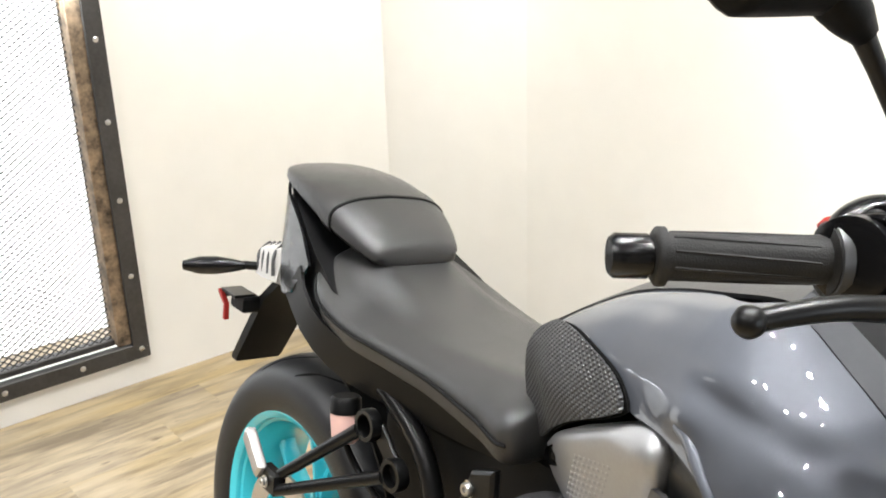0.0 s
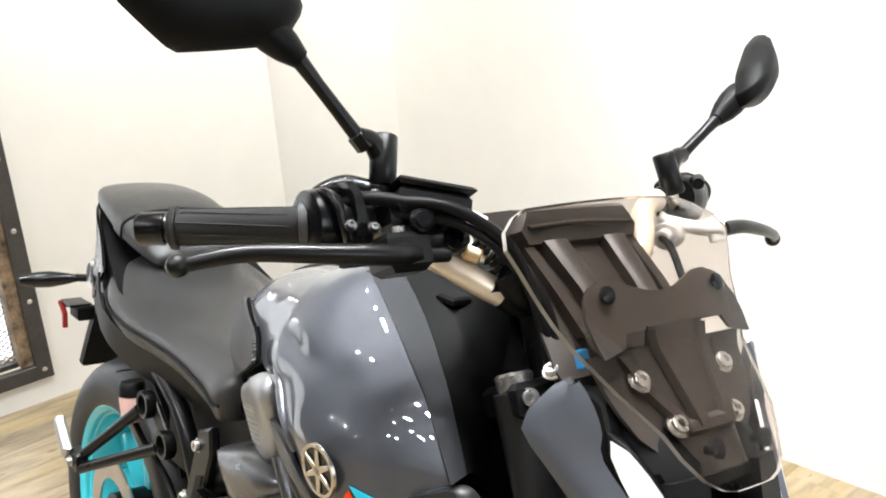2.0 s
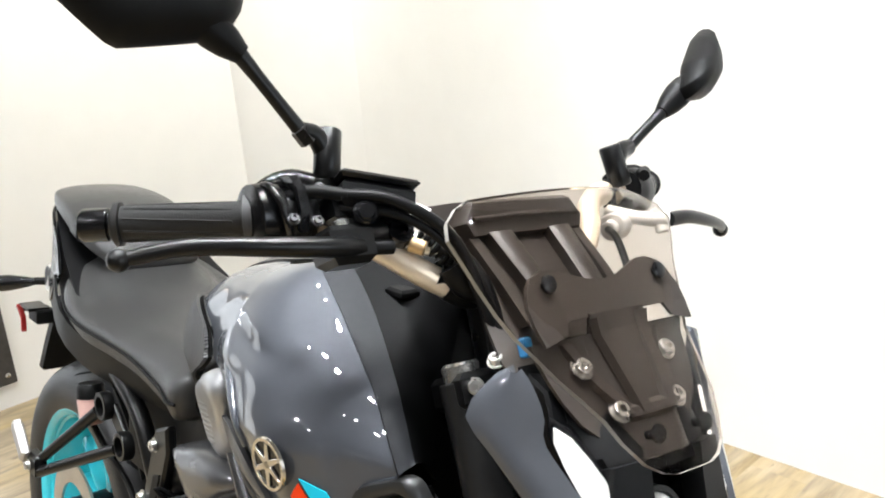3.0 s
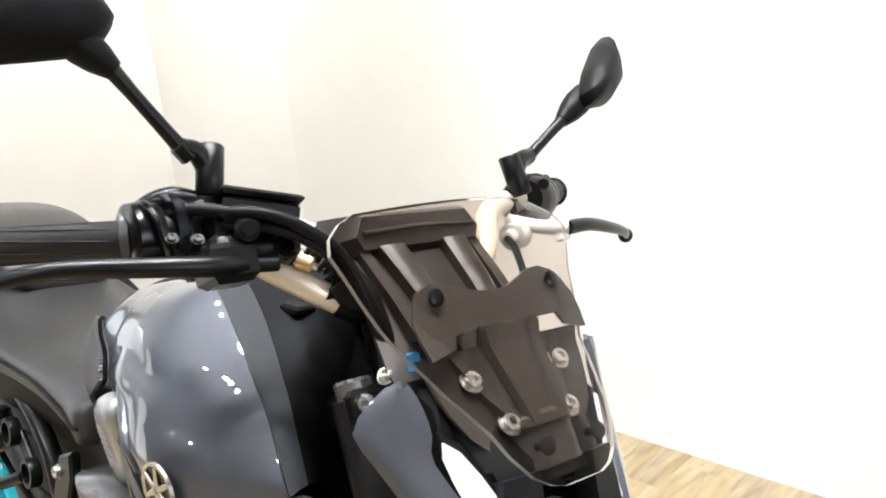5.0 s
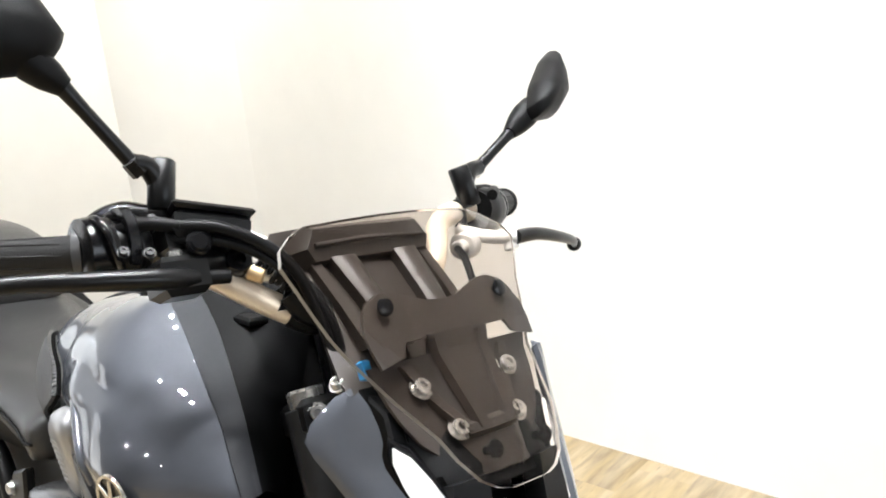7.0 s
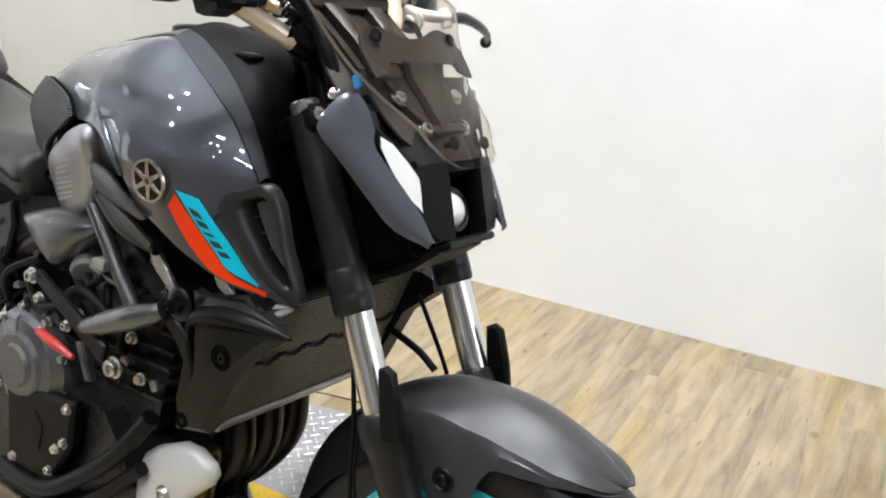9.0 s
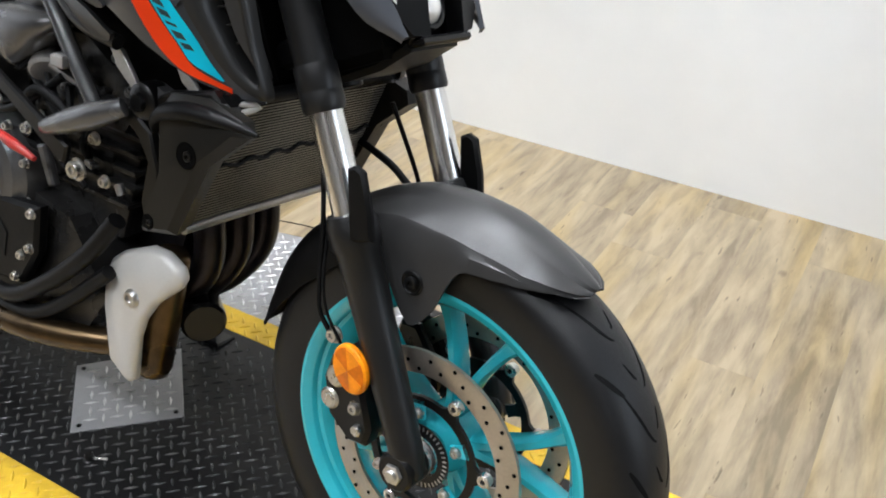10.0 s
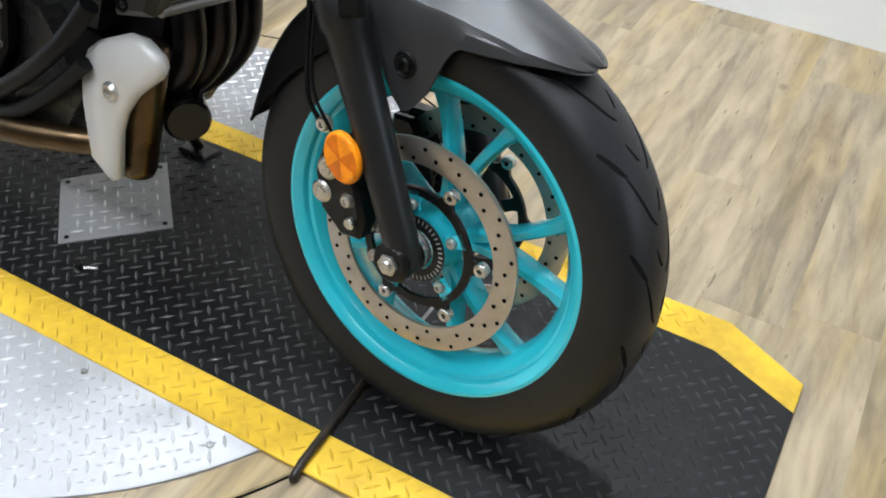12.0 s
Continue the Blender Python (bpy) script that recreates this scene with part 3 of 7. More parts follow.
    for x, y in patch:
        cx, cy = -0.016 + 0.86 * (x + 0.016), 0.069 + 0.86 * (y - 0.069)
        part("screw", bolt_head((cx, cy, PLATE_Z + 0.003), (0, 0, 1), 0.004, 0.002), BLACK_METAL, p)
    return base


tread_platform()

tagged(part("locking_rod", join(tube([(0.612, 0.02, PLATE_Z + 0.007), (0.616, -0.08, PLATE_Z + 0.007), (0.621, -0.232, PLATE_Z + 0.007)], 0.0065, 10),
                                        tube([(0.621, -0.230, PLATE_Z + 0.007), (0.622, -0.250, PLATE_Z + 0.002), (0.622, -0.252, FLOOR_Z + 0.004)], 0.0065, 10)), WORN_BLACK, None, "", ROOM),
              "bent black steel locking rod lying across the runway", "rod")
latch = tagged(new("floor_latch"), "small black latch with a steel pin on the tread plate", "latch")
latch.matrix_world = ROOM @ pose(0.062, -0.097, PLATE_Z, 0, 0, 20)
part("knob", lathe([(0, 0.012), (0.006, 0.012), (0.008, 0.009), (0.008, 0.002), (0.011, 0.0)], 16, "z"), BLACK_METAL, latch)
part("pin", rod((0.008, 0, 0.004), (0.032, 0.003, 0.004), 0.0025), BOLT, latch)

# ---------------------------------------------------------------- the motorcycle: front end (steering frame: x ahead, y left, z up the fork, from the axle)
bike = tagged(new("motorcycle"), "dark grey naked motorcycle with turquoise wheels leaning on its side stand", "motorcycle")
bike.matrix_world = pose(0, 0, 0, -10.612)
STEER = Matrix(((0.9062, 0.0510, -0.4197, 0.6999), (-0.0562, 0.9984, 0.0, -0.0024), (0.4190, 0.0236, 0.9077, 0.2985), (0, 0, 0, 1)))


def fp(name, geo, mat, label="", parent=None, smooth=40):
    """A part of the front end."""
    if parent is None:
        return part(name, geo, mat, bike, label, STEER, smooth)
    return part(name, geo, mat, parent, label, None, smooth)


def tyre_profile(half, r_bead, r_top, n=22):
    """Round motorcycle tyre section, then back along the inside."""
    out = []
    for a in np.linspace(-1, 1, n):
        y = half * math.sin(a * math.pi / 2 * 1.12) / math.sin(math.pi / 2 * 1.0)
        z = r_bead + 0.03 + (r_top - r_bead - 0.03) * (max(0.0, 1 - abs(a) ** 1.95)) ** 0.78
        out.append((z, max(-half, min(half, y))))
    return [(r_bead - 0.004, -half * 0.80), (r_bead + 0.012, -half * 0.93)] + out + [(r_bead + 0.012, half * 0.93), (r_bead - 0.004, half * 0.80)]


def wheel(name, label, m, half_rim, half_tyre, r_top, centres, front):
    h = half_rim
    rim = lathe([(0.230, -h), (0.2315, -h + 0.003), (0.230, -h + 0.006), (0.217, -h + 0.010), (0.2, -h * 0.45), (0.197, 0), (0.2, h * 0.45), (0.217, h - 0.010), (0.230, h - 0.006), (0.2315, h - 0.003), (0.230, h), (0.223, h + 0.001),
                 (0.212, h - 0.005), (0.2105, h - 0.007), (0.2095, h - 0.015), (0.204, h - 0.017), (0.194, h * 0.42), (0.187, h * 0.2), (0.187, -h * 0.2), (0.194, -h * 0.42), (0.204, -h + 0.017), (0.2095, -h + 0.015), (0.2105, -h + 0.007), (0.212, -h + 0.005), (0.223, -h - 0.001)], 96, "y", True)
    spokes = []
    for c in centres:
        for sgn in (-1, 1):
            rings = []
            for k in np.linspace(0, 1, 8):
                r = 0.040 + (0.193 - 0.040) * k
                a = radians(c + sgn * (5 + 12 * k**1.1))
                d, t = np.array([math.cos(a), 0, math.sin(a)]), np.array([-math.sin(a), 0, math.cos(a)])
                w, hh = 0.0105 - 0.0025 * math.sin(k * math.pi) + 0.004 * max(0, k - 0.85) / 0.15, 0.022 - 0.007 * k
                p = d * r
                rings.append([p + t * w + np.array([0, -hh * 0.6, 0]), p + t * w * 0.55 + np.array([0, -hh, 0]), p - t * w * 0.55 + np.array([0, -hh, 0]), p - t * w + np.array([0, -hh * 0.6, 0]),
                              p - t * w + np.array([0, hh * 0.6, 0]), p - t * w * 0.55 + np.array([0, hh, 0]), p + t * w * 0.55 + np.array([0, hh, 0]), p + t * w + np.array([0, hh * 0.6, 0])])
            spokes.append(loft(rings))
    w = part(name, rim, TEAL, bike, label, m, 35)
    for s in spokes:
        part("spoke", s, TEAL, w, "", None, 35)
    part("hub", lathe([(0.018, -0.056), (0.034, -0.056), (0.037, -0.045), (0.045, -0.03), (0.047, 0.0), (0.045, 0.03), (0.037, 0.045), (0.034, 0.056), (0.018, 0.056)], 40, "y", True), TEAL, w)
    part("tyre", lathe(tyre_profile(half_tyre, 0.216, r_top), 128, "y"), RUBBER, w, "worn black sport tyre")
    prof = np.array(tyre_profile(half_tyre, 0.216, r_top)[3:-3])
    n = 15
    for sgn in (-1, 1):
        for f0, f1, sweep, wide, start, kink in ((0.10, 0.60, 0.25, 0.0024, 0.0, 0.03), (0.56, 0.86, 0.13, 0.0032, 0.245, 0.0), (0.05, 0.24, 0.09, 0.0020, 0.26, 0.02)):
            rings = []
            for k in np.linspace(0, 1, 9):
                y = sgn * half_tyre * (f0 + (f1 - f0) * k)
                r = np.interp(y, prof[:, 1], prof[:, 0]) + 0.0003
                a = start + (math.pi / n if sgn > 0 else 0.0) + sweep * k**1.3 + kink * max(0.0, 0.35 - k) * 2
                d, t = np.array([math.cos(a), 0, math.sin(a)]), np.array([-math.sin(a), 0, math.cos(a)])
                ww = wide * math.sin(math.pi * (0.10 + 0.82 * k)) ** 0.7
                p = d * r + np.array([0, y, 0])
                def at(k2, deep):
                    y2 = y - sgn * 0.7 * ww * k2
                    return d * (np.interp(y2, prof[:, 1], prof[:, 0]) + 0.0004 - deep) + t * 0.6 * ww * k2 + np.array([0, y2, 0])
                rings.append([at(1, 0), at(-1, 0), at(-0.6, 0.003), at(0.6, 0.003)])
            # strips on the tyre surface; groove shade is put into their colour
            first = part("tread_groove", loft(rings), GROOVE, w)
            for i in range(1, n):
                ob = new("tread_groove", first.data)
                ob.parent = w
                ob.matrix_local = Matrix.Rotation(-2 * math.pi * i / n, 4, "Y")
    return w


def brake_disc(parent, y, r_in, r_out, buttons, phase, r_but, side):
    t = 0.0024
    d = part("brake_disc", lathe([(r_in, y - t), (r_in + 0.001, y - t - 0.0003), (r_out - 0.001, y - t - 0.0003), (r_out, y - t), (r_out, y + t), (r_in, y + t)], 96, "y", True), STEEL, parent, "drilled steel brake disc")
    # flat near-black discs: the shade inside the drillings is painted
    hole = bpy.data.meshes.new("drill_hole")
    v, f = lathe([(0, 0), (0.0027, 0), (0.0029, -0.0006)], 10, "y")
    hole.from_pydata(v, [], f)
    hole.materials.append(VOID)
    for i in range(48):
        a = 2 * math.pi * i / 48
        r = r_in + 0.007 + (r_out - r_in - 0.013) * ((i * 2) % 5) / 4
        for s in (-1, 1):
            ob = new("drill_hole", hole)
            ob.parent = d
            ob.matrix_local = Matrix.Translation((r * math.cos(a), y + s * (t + 0.0007), r * math.sin(a)))
    # floating carrier: ring with ears
    ring = []
    nb = buttons
    for i in range(120):
        a = 2 * math.pi * i / 120
        ear = max(0.0, math.cos((a - radians(phase)) * nb)) ** 6
        ring.append(((0.084 + 0.018 * ear), a))
    yy = y - side * 0.0
    out_o = [[(r * math.cos(a), yy + s * 0.003, r * math.sin(a)) for r, a in ring] for s in (-1, 1)]
    out_i = [[(0.073 * math.cos(a), yy + s * 0.003, 0.073 * math.sin(a)) for r, a in ring] for s in (1, -1)]
    loops = out_o + out_i + out_o[:1]
    part("disc_carrier", loft(loops, cap=False), BLACK_METAL, parent, "black disc carrier")
    for k in range(nb):
        a = radians(phase + 360 / nb * k)
        part("disc_button", moved(lathe([(0, -0.002), (0.003, -0.002), (0.0036, -0.0055), (0.008, -0.0055), (0.0095, -0.004), (0.0095, 0.0055), (0, 0.0055)], 18, "y"), Matrix.Translation((r_but * math.cos(a), yy, r_but * math.sin(a)))), BOLT, parent)
    for k in range(5):
        a = radians(phase + 36 + 72 * k)
        c, s = math.cos(a), math.sin(a)
        arm = loft([[(r * c - ww * s, yy + h, r * s + ww * c) for ww, h in ((-w, -0.003), (w, -0.003), (w, 0.003), (-w, 0.003))] for r, w in ((0.078, 0.011), (0.064, 0.008), (0.052, 0.009))])
        part("carrier_arm", arm, TEAL if side < 0 else BLACK_METAL, parent)
        part("carrier_bolt", bolt_head((0.060 * c, yy + side * 0.003, 0.060 * s), (0, side, 0), 0.0065, 0.006), BOLT, parent)


front_wheel = wheel("front_wheel", "turquoise cast front wheel with ten spokes", STEER, 0.054, 0.0585, 0.3045, [58 - 72 * k for k in range(5)], True)
brake_disc(front_wheel, -0.067, 0.116, 0.149, 6, 41.6, 0.0978, -1)
brake_disc(front_wheel, 0.067, 0.116, 0.149, 6, 41.6, 0.0978, 1)
sensor = part("sensor_ring", lathe([(0.030, -0.074), (0.046, -0.074), (0.046, -0.071), (0.030, -0.071)], 40, "y", True), BLACK_METAL, front_wheel)
for k in range(40):
    a = 2 * math.pi * k / 40
    part("ring_slot", slab([(0.0385, -0.0011), (0.0445, -0.0011), (0.0445, 0.0011), (0.0385, 0.0011)], -0.0738, -0.0745, "y", 0.0002), ALU, sensor, "", Matrix.Rotation(a, 4, "Y"), 0)
part("wheel_spacer", lathe([(0.014, -0.092), (0.024, -0.092), (0.027, -0.085), (0.027, -0.05), (0.014, -0.05)], 32, "y", True), CHROME, front_wheel, "polished wheel spacer")

FX = 0.010
for sy in (-1, 1):
    y = 0.105 * sy
    fp("fork_slider", join(lathe([(0.0, -0.016), (0.015, -0.016), (0.020, -0.008), (0.0225, 0.03), (0.0235, 0.10), (0.0255, 0.20), (0.0285, 0.285), (0.0325, 0.292), (0.0325, 0.318), (0.0290, 0.330), (0.0205, 0.332)], 28, "z")), SATIN_BLACK, "satin black fork leg").matrix_local = STEER @ Matrix.Translation((FX, y, 0))
    fp("axle_lug", rod((0.0, y - 0.022, 0.0), (0.0, y + 0.022, 0.0), 0.027, 24, 0.004), BLACK_METAL)
    fp("fork_tube", rod((FX, y, 0.30), (FX, y, 0.48), 0.0212, 28), CHROME, "chrome fork tube")
    fp("fork_collar", lathe([(0.0215, 0.455), (0.0245, 0.455), (0.0268, 0.460), (0.0268, 0.478), (0.0262, 0.480), (0.0268, 0.482), (0.0268, 0.507), (0.0255, 0.512), (0.0235, 0.512)], 28, "z"), SATIN_BLACK).matrix_local = STEER @ Matrix.Translation((FX, y, 0))
    fp("fork_cover", rod((FX, y, 0.505), (FX, y, 0.705), 0.0240, 28), SATIN_BLACK, "black fork upper cover")
    fp("fork_cap", rod((FX, y, 0.70), (FX, y, 0.722), 0.0185, 24, 0.003), BOLT, "silver fork cap")
    fin = [(0.022, 0.300), (0.058, 0.296), (0.066, 0.330), (0.070, 0.378), (0.060, 0.388), (0.046, 0.386), (0.034, 0.345)]
    fp("fork_guard", slab(fin, y + (-0.016 if sy < 0 else -0.006), y + (-0.028 if sy < 0 else 0.008), "y", 0.004), BLACK, "black fork guard fin")
fp("axle_nut", join(rod((0, -0.114, 0), (0, -0.132, 0), 0.0145, 6, 0.001), rod((0, -0.112, 0), (0, -0.1175, 0), 0.0185, 28), rod((0, -0.13, 0), (0, -0.136, 0), 0.008, 20)), BOLT, "silver axle nut")
fp("axle_pinch_bolt", bolt_head((-0.030, -0.118, 0.008), (0, -1, 0), 0.006, 0.006), BOLT)
fp("axle", rod((0, -0.12, 0), (0, 0.125, 0), 0.011), CHROME)


# mudguard
def guard_grid(a0, a1, width, crown, lip, n=26, v=13):
    rows = []
    for k in np.linspace(0, 1, n):
        a = radians(a0 + (a1 - a0) * k)
        w, rc, rl = (np.interp(k, np.linspace(0, 1, len(q)), q) for q in (width, crown, lip))
        row = []
        for s in np.linspace(-1, 1, v):
            y = w * math.sin(s * math.pi / 2)
            f = max(0.0, (abs(s) - 0.42) / 0.58) ** 1.45
            r = rc - (rc - rl) * f + 0.003 * max(0.0, 1 - abs(s) * 3.2)
            row.append((r * math.cos(a), y, r * math.sin(a)))
        rows.append(row)
    return rows


def mudguard_grid():
    """Front section: a raised centre band, a flat shoulder, a crease, and sides that run down to a bolted flap."""
    rows = []
    for a in np.linspace(35.5, 97, 90):
        r0 = np.interp(a, (35.5, 41, 49, 60, 73, 82, 97), (0.3255, 0.324, 0.327, 0.334, 0.339, 0.342, 0.340))
        w = np.interp(a, (35.5, 37, 39, 42, 47, 54, 60, 97), (0.016, 0.034, 0.046, 0.057, 0.067, 0.073, 0.0765, 0.079))
        rc = np.interp(a, (35.5, 41, 48, 59, 71, 80, 97), (0.322, 0.315, 0.306, 0.304, 0.309, 0.320, 0.326))
        rl = np.interp(a, (35.5, 40, 47, 54, 60, 62, 64, 66, 68, 72, 76, 79, 82, 84, 86, 88, 97), (0.320, 0.311, 0.294, 0.283, 0.277, 0.270, 0.252, 0.229, 0.210, 0.193, 0.183, 0.183, 0.200, 0.225, 0.265, 0.285, 0.290))
        rl, k = min(rl, rc - 0.002), w / 0.0765
        half = [(0.0, r0 + 0.0035), (0.010 * k, r0 + 0.003), (0.021 * k, r0 + 0.001), (0.028 * k, r0 - 0.003), (0.034 * k, r0 - 0.005 * k), (0.050 * k, r0 + (rc - r0) * 0.52), (0.060 * k, r0 + (rc - r0) * 0.80), (0.0675 * k, rc), (0.0705 * k, rc - 0.006), (0.0735 * k, rc + (rl - rc) * 0.35), (0.0755 * k, rc + (rl - rc) * 0.7), (w, rl)]
        row = [(-y, r) for y, r in reversed(half)] + half[1:]
        rows.append([(r * math.cos(radians(a)), y, r * math.sin(radians(a))) for y, r in row])
    return rows


fp("front_mudguard", sheet(mudguard_grid(), 0.003, True), MATT_GREY, "matt dark grey front mudguard with a raised centre band", None, 24)
fp("mudguard_rear", sheet(guard_grid(100, 144, (0.078, 0.070, 0.064, 0.060), (0.336, 0.332, 0.325, 0.316), (0.268, 0.270, 0.284, 0.308)), 0.003, True), BLACK, "black rear section of the mudguard")
for sy in (-1, 1):
    fp("mudguard_bolt", join(bolt_head((0.058, sy * 0.0775, 0.232), (0, sy, 0), 0.0085, 0.005), moved(lathe([(0.0125, 0.0), (0.0145, -0.0018), (0.0165, 0.0)], 20, "y"), Matrix.Translation((0.058, sy * 0.0775, 0.232)) @ Matrix.Diagonal((1, -sy, 1, 1)))), BLACK_METAL)
    # caliper
    body = [(-0.112, 0.070), (-0.104, 0.120), (-0.080, 0.150), (-0.052, 0.140), (-0.040, 0.095), (-0.044, 0.045), (-0.062, 0.022), (-0.090, 0.030)]
    cal = fp("brake_caliper", join(slab(body, sy * 0.074, sy * 0.108, "y", 0.006), slab(body, sy * 0.058, sy * 0.040, "y", 0.005), slab(body[:3] + [(-0.105, 0.10)], sy * 0.05, sy * 0.09, "y", 0.003)), BLACK_METAL, "black front brake caliper")
    for cx, cz, r in ((-0.099, 0.092, 0.0155), (-0.078, 0.122, 0.0155)):
        part("piston_cap", moved(lathe([(0, 0.005), (r * 0.5, 0.005), (r * 0.56, 0.003), (r * 0.8, 0.003), (r, 0.0), (r, -0.004)], 24, "y"), Matrix.Translation((cx, sy * 0.1085, cz)) @ Matrix.Diagonal((1, sy, 1, 1))), BOLT, cal, "silver piston cap")
    part("pad_pin", rod((-0.062, sy * 0.104, 0.048), (-0.062, sy * 0.116, 0.048), 0.008, 18), BOLT, cal)
    part("caliper_bolt", bolt_head((-0.058, sy * 0.108, 0.078), (0, sy, 0), 0.008, 0.007), BOLT, cal)
    part("bracket_bolt", bolt_head((-0.058, sy * 0.112, 0.180), (0, sy, 0), 0.009, 0.008), BOLT, cal)
    part("brake_pad", slab([(-0.104, 0.045), (-0.070, 0.020), (-0.058, 0.028), (-0.092, 0.062)], sy * 0.072, sy * 0.062, "y", 0.001), BAR_TAN, cal, "tan brake pad edge")
    fp("caliper_hose", tube([(-0.066, sy * 0.112, 0.186), (-0.070, sy * 0.116, 0.215), (-0.060, sy * 0.112, 0.255), (-0.040, sy * 0.10, 0.33), (-0.03, sy * 0.07, 0.45)], 0.0034, 10), BLACK, "black brake hose")
refl = fp("side_reflector", loft([[(-0.024 + r * 0.0265 * math.cos(a), -0.128 - h, 0.141 + r * 0.0335 * math.sin(a)) for a in np.linspace(0, 2 * math.pi, 28, endpoint=False)] for r, h in ((1.0, 0.0), (1.0, 0.006), (0.92, 0.0085), (0.1, 0.0085))]), AMBER, "round amber side reflector")
# bright and dull facets alternate; their play of light is painted
for k in range(6):
    arc = [radians(15 + 60 * k + 12 * q) for q in range(6)]
    face = [(-0.024, -0.1385 - (0.0012 if k % 2 else 0.0), 0.141)] + [(-0.024 + 0.0232 * math.cos(a), -0.1372 - (0.0 if k % 2 else 0.0012), 0.141 + 0.0295 * math.sin(a)) for a in arc]
    part("reflector_facet", loft([[(x, y + 0.003, z) for x, y, z in face], face]), AMBER_SHADED if k % 2 else AMBER, refl, "", None, 10)
fp("reflector_bracket", slab([(-0.045, 0.115), (-0.005, 0.118), (0.0, 0.16), (-0.03, 0.17)], -0.118, -0.128, "y", 0.001), BLACK_METAL)
fp("sensor_lead", tube([(-0.045, -0.118, 0.17), (-0.052, -0.122, 0.215), (-0.046, -0.118, 0.26), (-0.028, -0.10, 0.33)], 0.0022, 8), BLACK)

# clamps and headstock
fp("upper_clamp", join(slab([(-0.052, -0.10), (0.040, -0.132), (0.040, -0.08), (0.02, -0.05), (0.02, 0.05), (0.040, 0.08), (0.040, 0.132), (-0.052, 0.10)], 0.678, 0.712, "z", 0.006)), BLACK_METAL, "black upper fork clamp")
fp("lower_clamp", slab([(-0.06, -0.09), (0.0, -0.118), (0.02, -0.10), (0.02, -0.05), (0.02, 0.05), (0.02, 0.10), (0.0, 0.118), (-0.06, 0.09)], 0.515, 0.550, "z", 0.006), BLACK_METAL, "black lower fork clamp")
fp("steering_stem", rod((-0.042, 0, 0.48), (-0.042, 0, 0.735), 0.022, 24), BLACK_METAL)
for sy in (-1, 1):
    fp("clamp_bolt", bolt_head((0.041, sy * 0.118, 0.697), (1, sy * 0.6, 0), 0.007, 0.006), BOLT)
    fp("cowl_bolt", bolt_head((0.060, sy * 0.102, 0.716), (0.5, sy * 0.5, 0.7), 0.0068, 0.006), BOLT)

# headlamp
def slice_ring(z, xr, xm, hw, xf, hf):
    return [(xr, -hw * 0.8, z), (xm * 0.6 + xr * 0.4, -hw, z), (xm, -hw, z), ((xm + xf) / 2 + 0.008, -(hw + hf) / 2, z), (xf, -hf, z), (xf + 0.004, 0, z), (xf, hf, z), ((xm + xf) / 2 + 0.008, (hw + hf) / 2, z), (xm, hw, z), (xm * 0.6 + xr * 0.4, hw, z), (xr, hw * 0.8, z)]


head = fp("headlamp", loft([slice_ring(*q) for q in ((0.722, 0.03, 0.066, 0.062, 0.080, 0.036), (0.685, 0.03, 0.082, 0.080, 0.104, 0.042), (0.650, 0.03, 0.092, 0.086, 0.122, 0.046), (0.615, 0.03, 0.100, 0.086, 0.136, 0.048), (0.594, 0.03, 0.100, 0.074, 0.138, 0.046), (0.588, 0.03, 0.078, 0.064, 0.086, 0.044), (0.525, 0.04, 0.072, 0.050, 0.082, 0.040), (0.512, 0.05, 0.070, 0.044, 0.080, 0.038))]), BLACK, "black angular headlamp housing", None, 30)
for sy in (-1, 1):
    part("bezel_cheek", slab([(0.070, 0.516), (0.112, 0.506), (0.124, 0.518), (0.142, 0.592), (0.080, 0.592)], sy * 0.040, sy * 0.051, "y", 0.003), BLACK_GLOSS, head)
    drl = np.array([(0.110, 0.099, 0.650), (0.117, 0.089, 0.638), (0.124, 0.079, 0.615), (0.129, 0.071, 0.593), (0.129, 0.073, 0.570), (0.127, 0.077, 0.552), (0.120, 0.086, 0.570), (0.115, 0.093, 0.592), (0.111, 0.099, 0.617), (0.109, 0.102, 0.637)])
    mid, out = drl.mean(0), np.array((0.55, 0.83, 0.0))
    def lamp_loop(grow, push):
        return [(x, sy * y, z) for x, y, z in mid + (drl - mid) * grow + out * push]
    part("position_lamp", loft([lamp_loop(1.0, -0.012), lamp_loop(1.0, 0.001), lamp_loop(0.93, 0.0025)]), LENS, head, "white position lamp strip", None, 30)
    part("lamp_surround", loft([lamp_loop(1.22, -0.020), lamp_loop(1.22, -0.004), lamp_loop(1.10, -0.001), lamp_loop(1.02, -0.003)]), BLACK_GLOSS, head, "", None, 30)
    part("bezel_face", loft([[(x - dx, sy * y, z) for y, x, z in ((0.034, 0.148, 0.606), (0.068, 0.139, 0.606), (0.078, 0.128, 0.560), (0.078, 0.126, 0.538), (0.060, 0.128, 0.516), (0.034, 0.133, 0.512))] for dx in (0.026, 0.0)]), BLACK, head, "", None, 30)
part("bezel_bottom", block(0.07, 0.134, -0.050, 0.046, 0.503, 0.514, 0.003), BLACK_GLOSS, head)
part("projector_ring", moved(lathe([(0.023, 0.0), (0.028, 0.0), (0.030, -0.006), (0.030, -0.02), (0.023, -0.02)], 40, "x", True), Matrix.Translation((0.124, -0.010, 0.550))), BLACK_GLOSS, head)
part("projector_lens", moved(lathe([(0.0, 0.008), (0.008, 0.0073), (0.015, 0.0048), (0.020, 0.0006), (0.023, -0.006), (0.023, -0.02)], 40, "x"), Matrix.Translation((0.124, -0.010, 0.550))), LENS, head, "clear round projector lens")
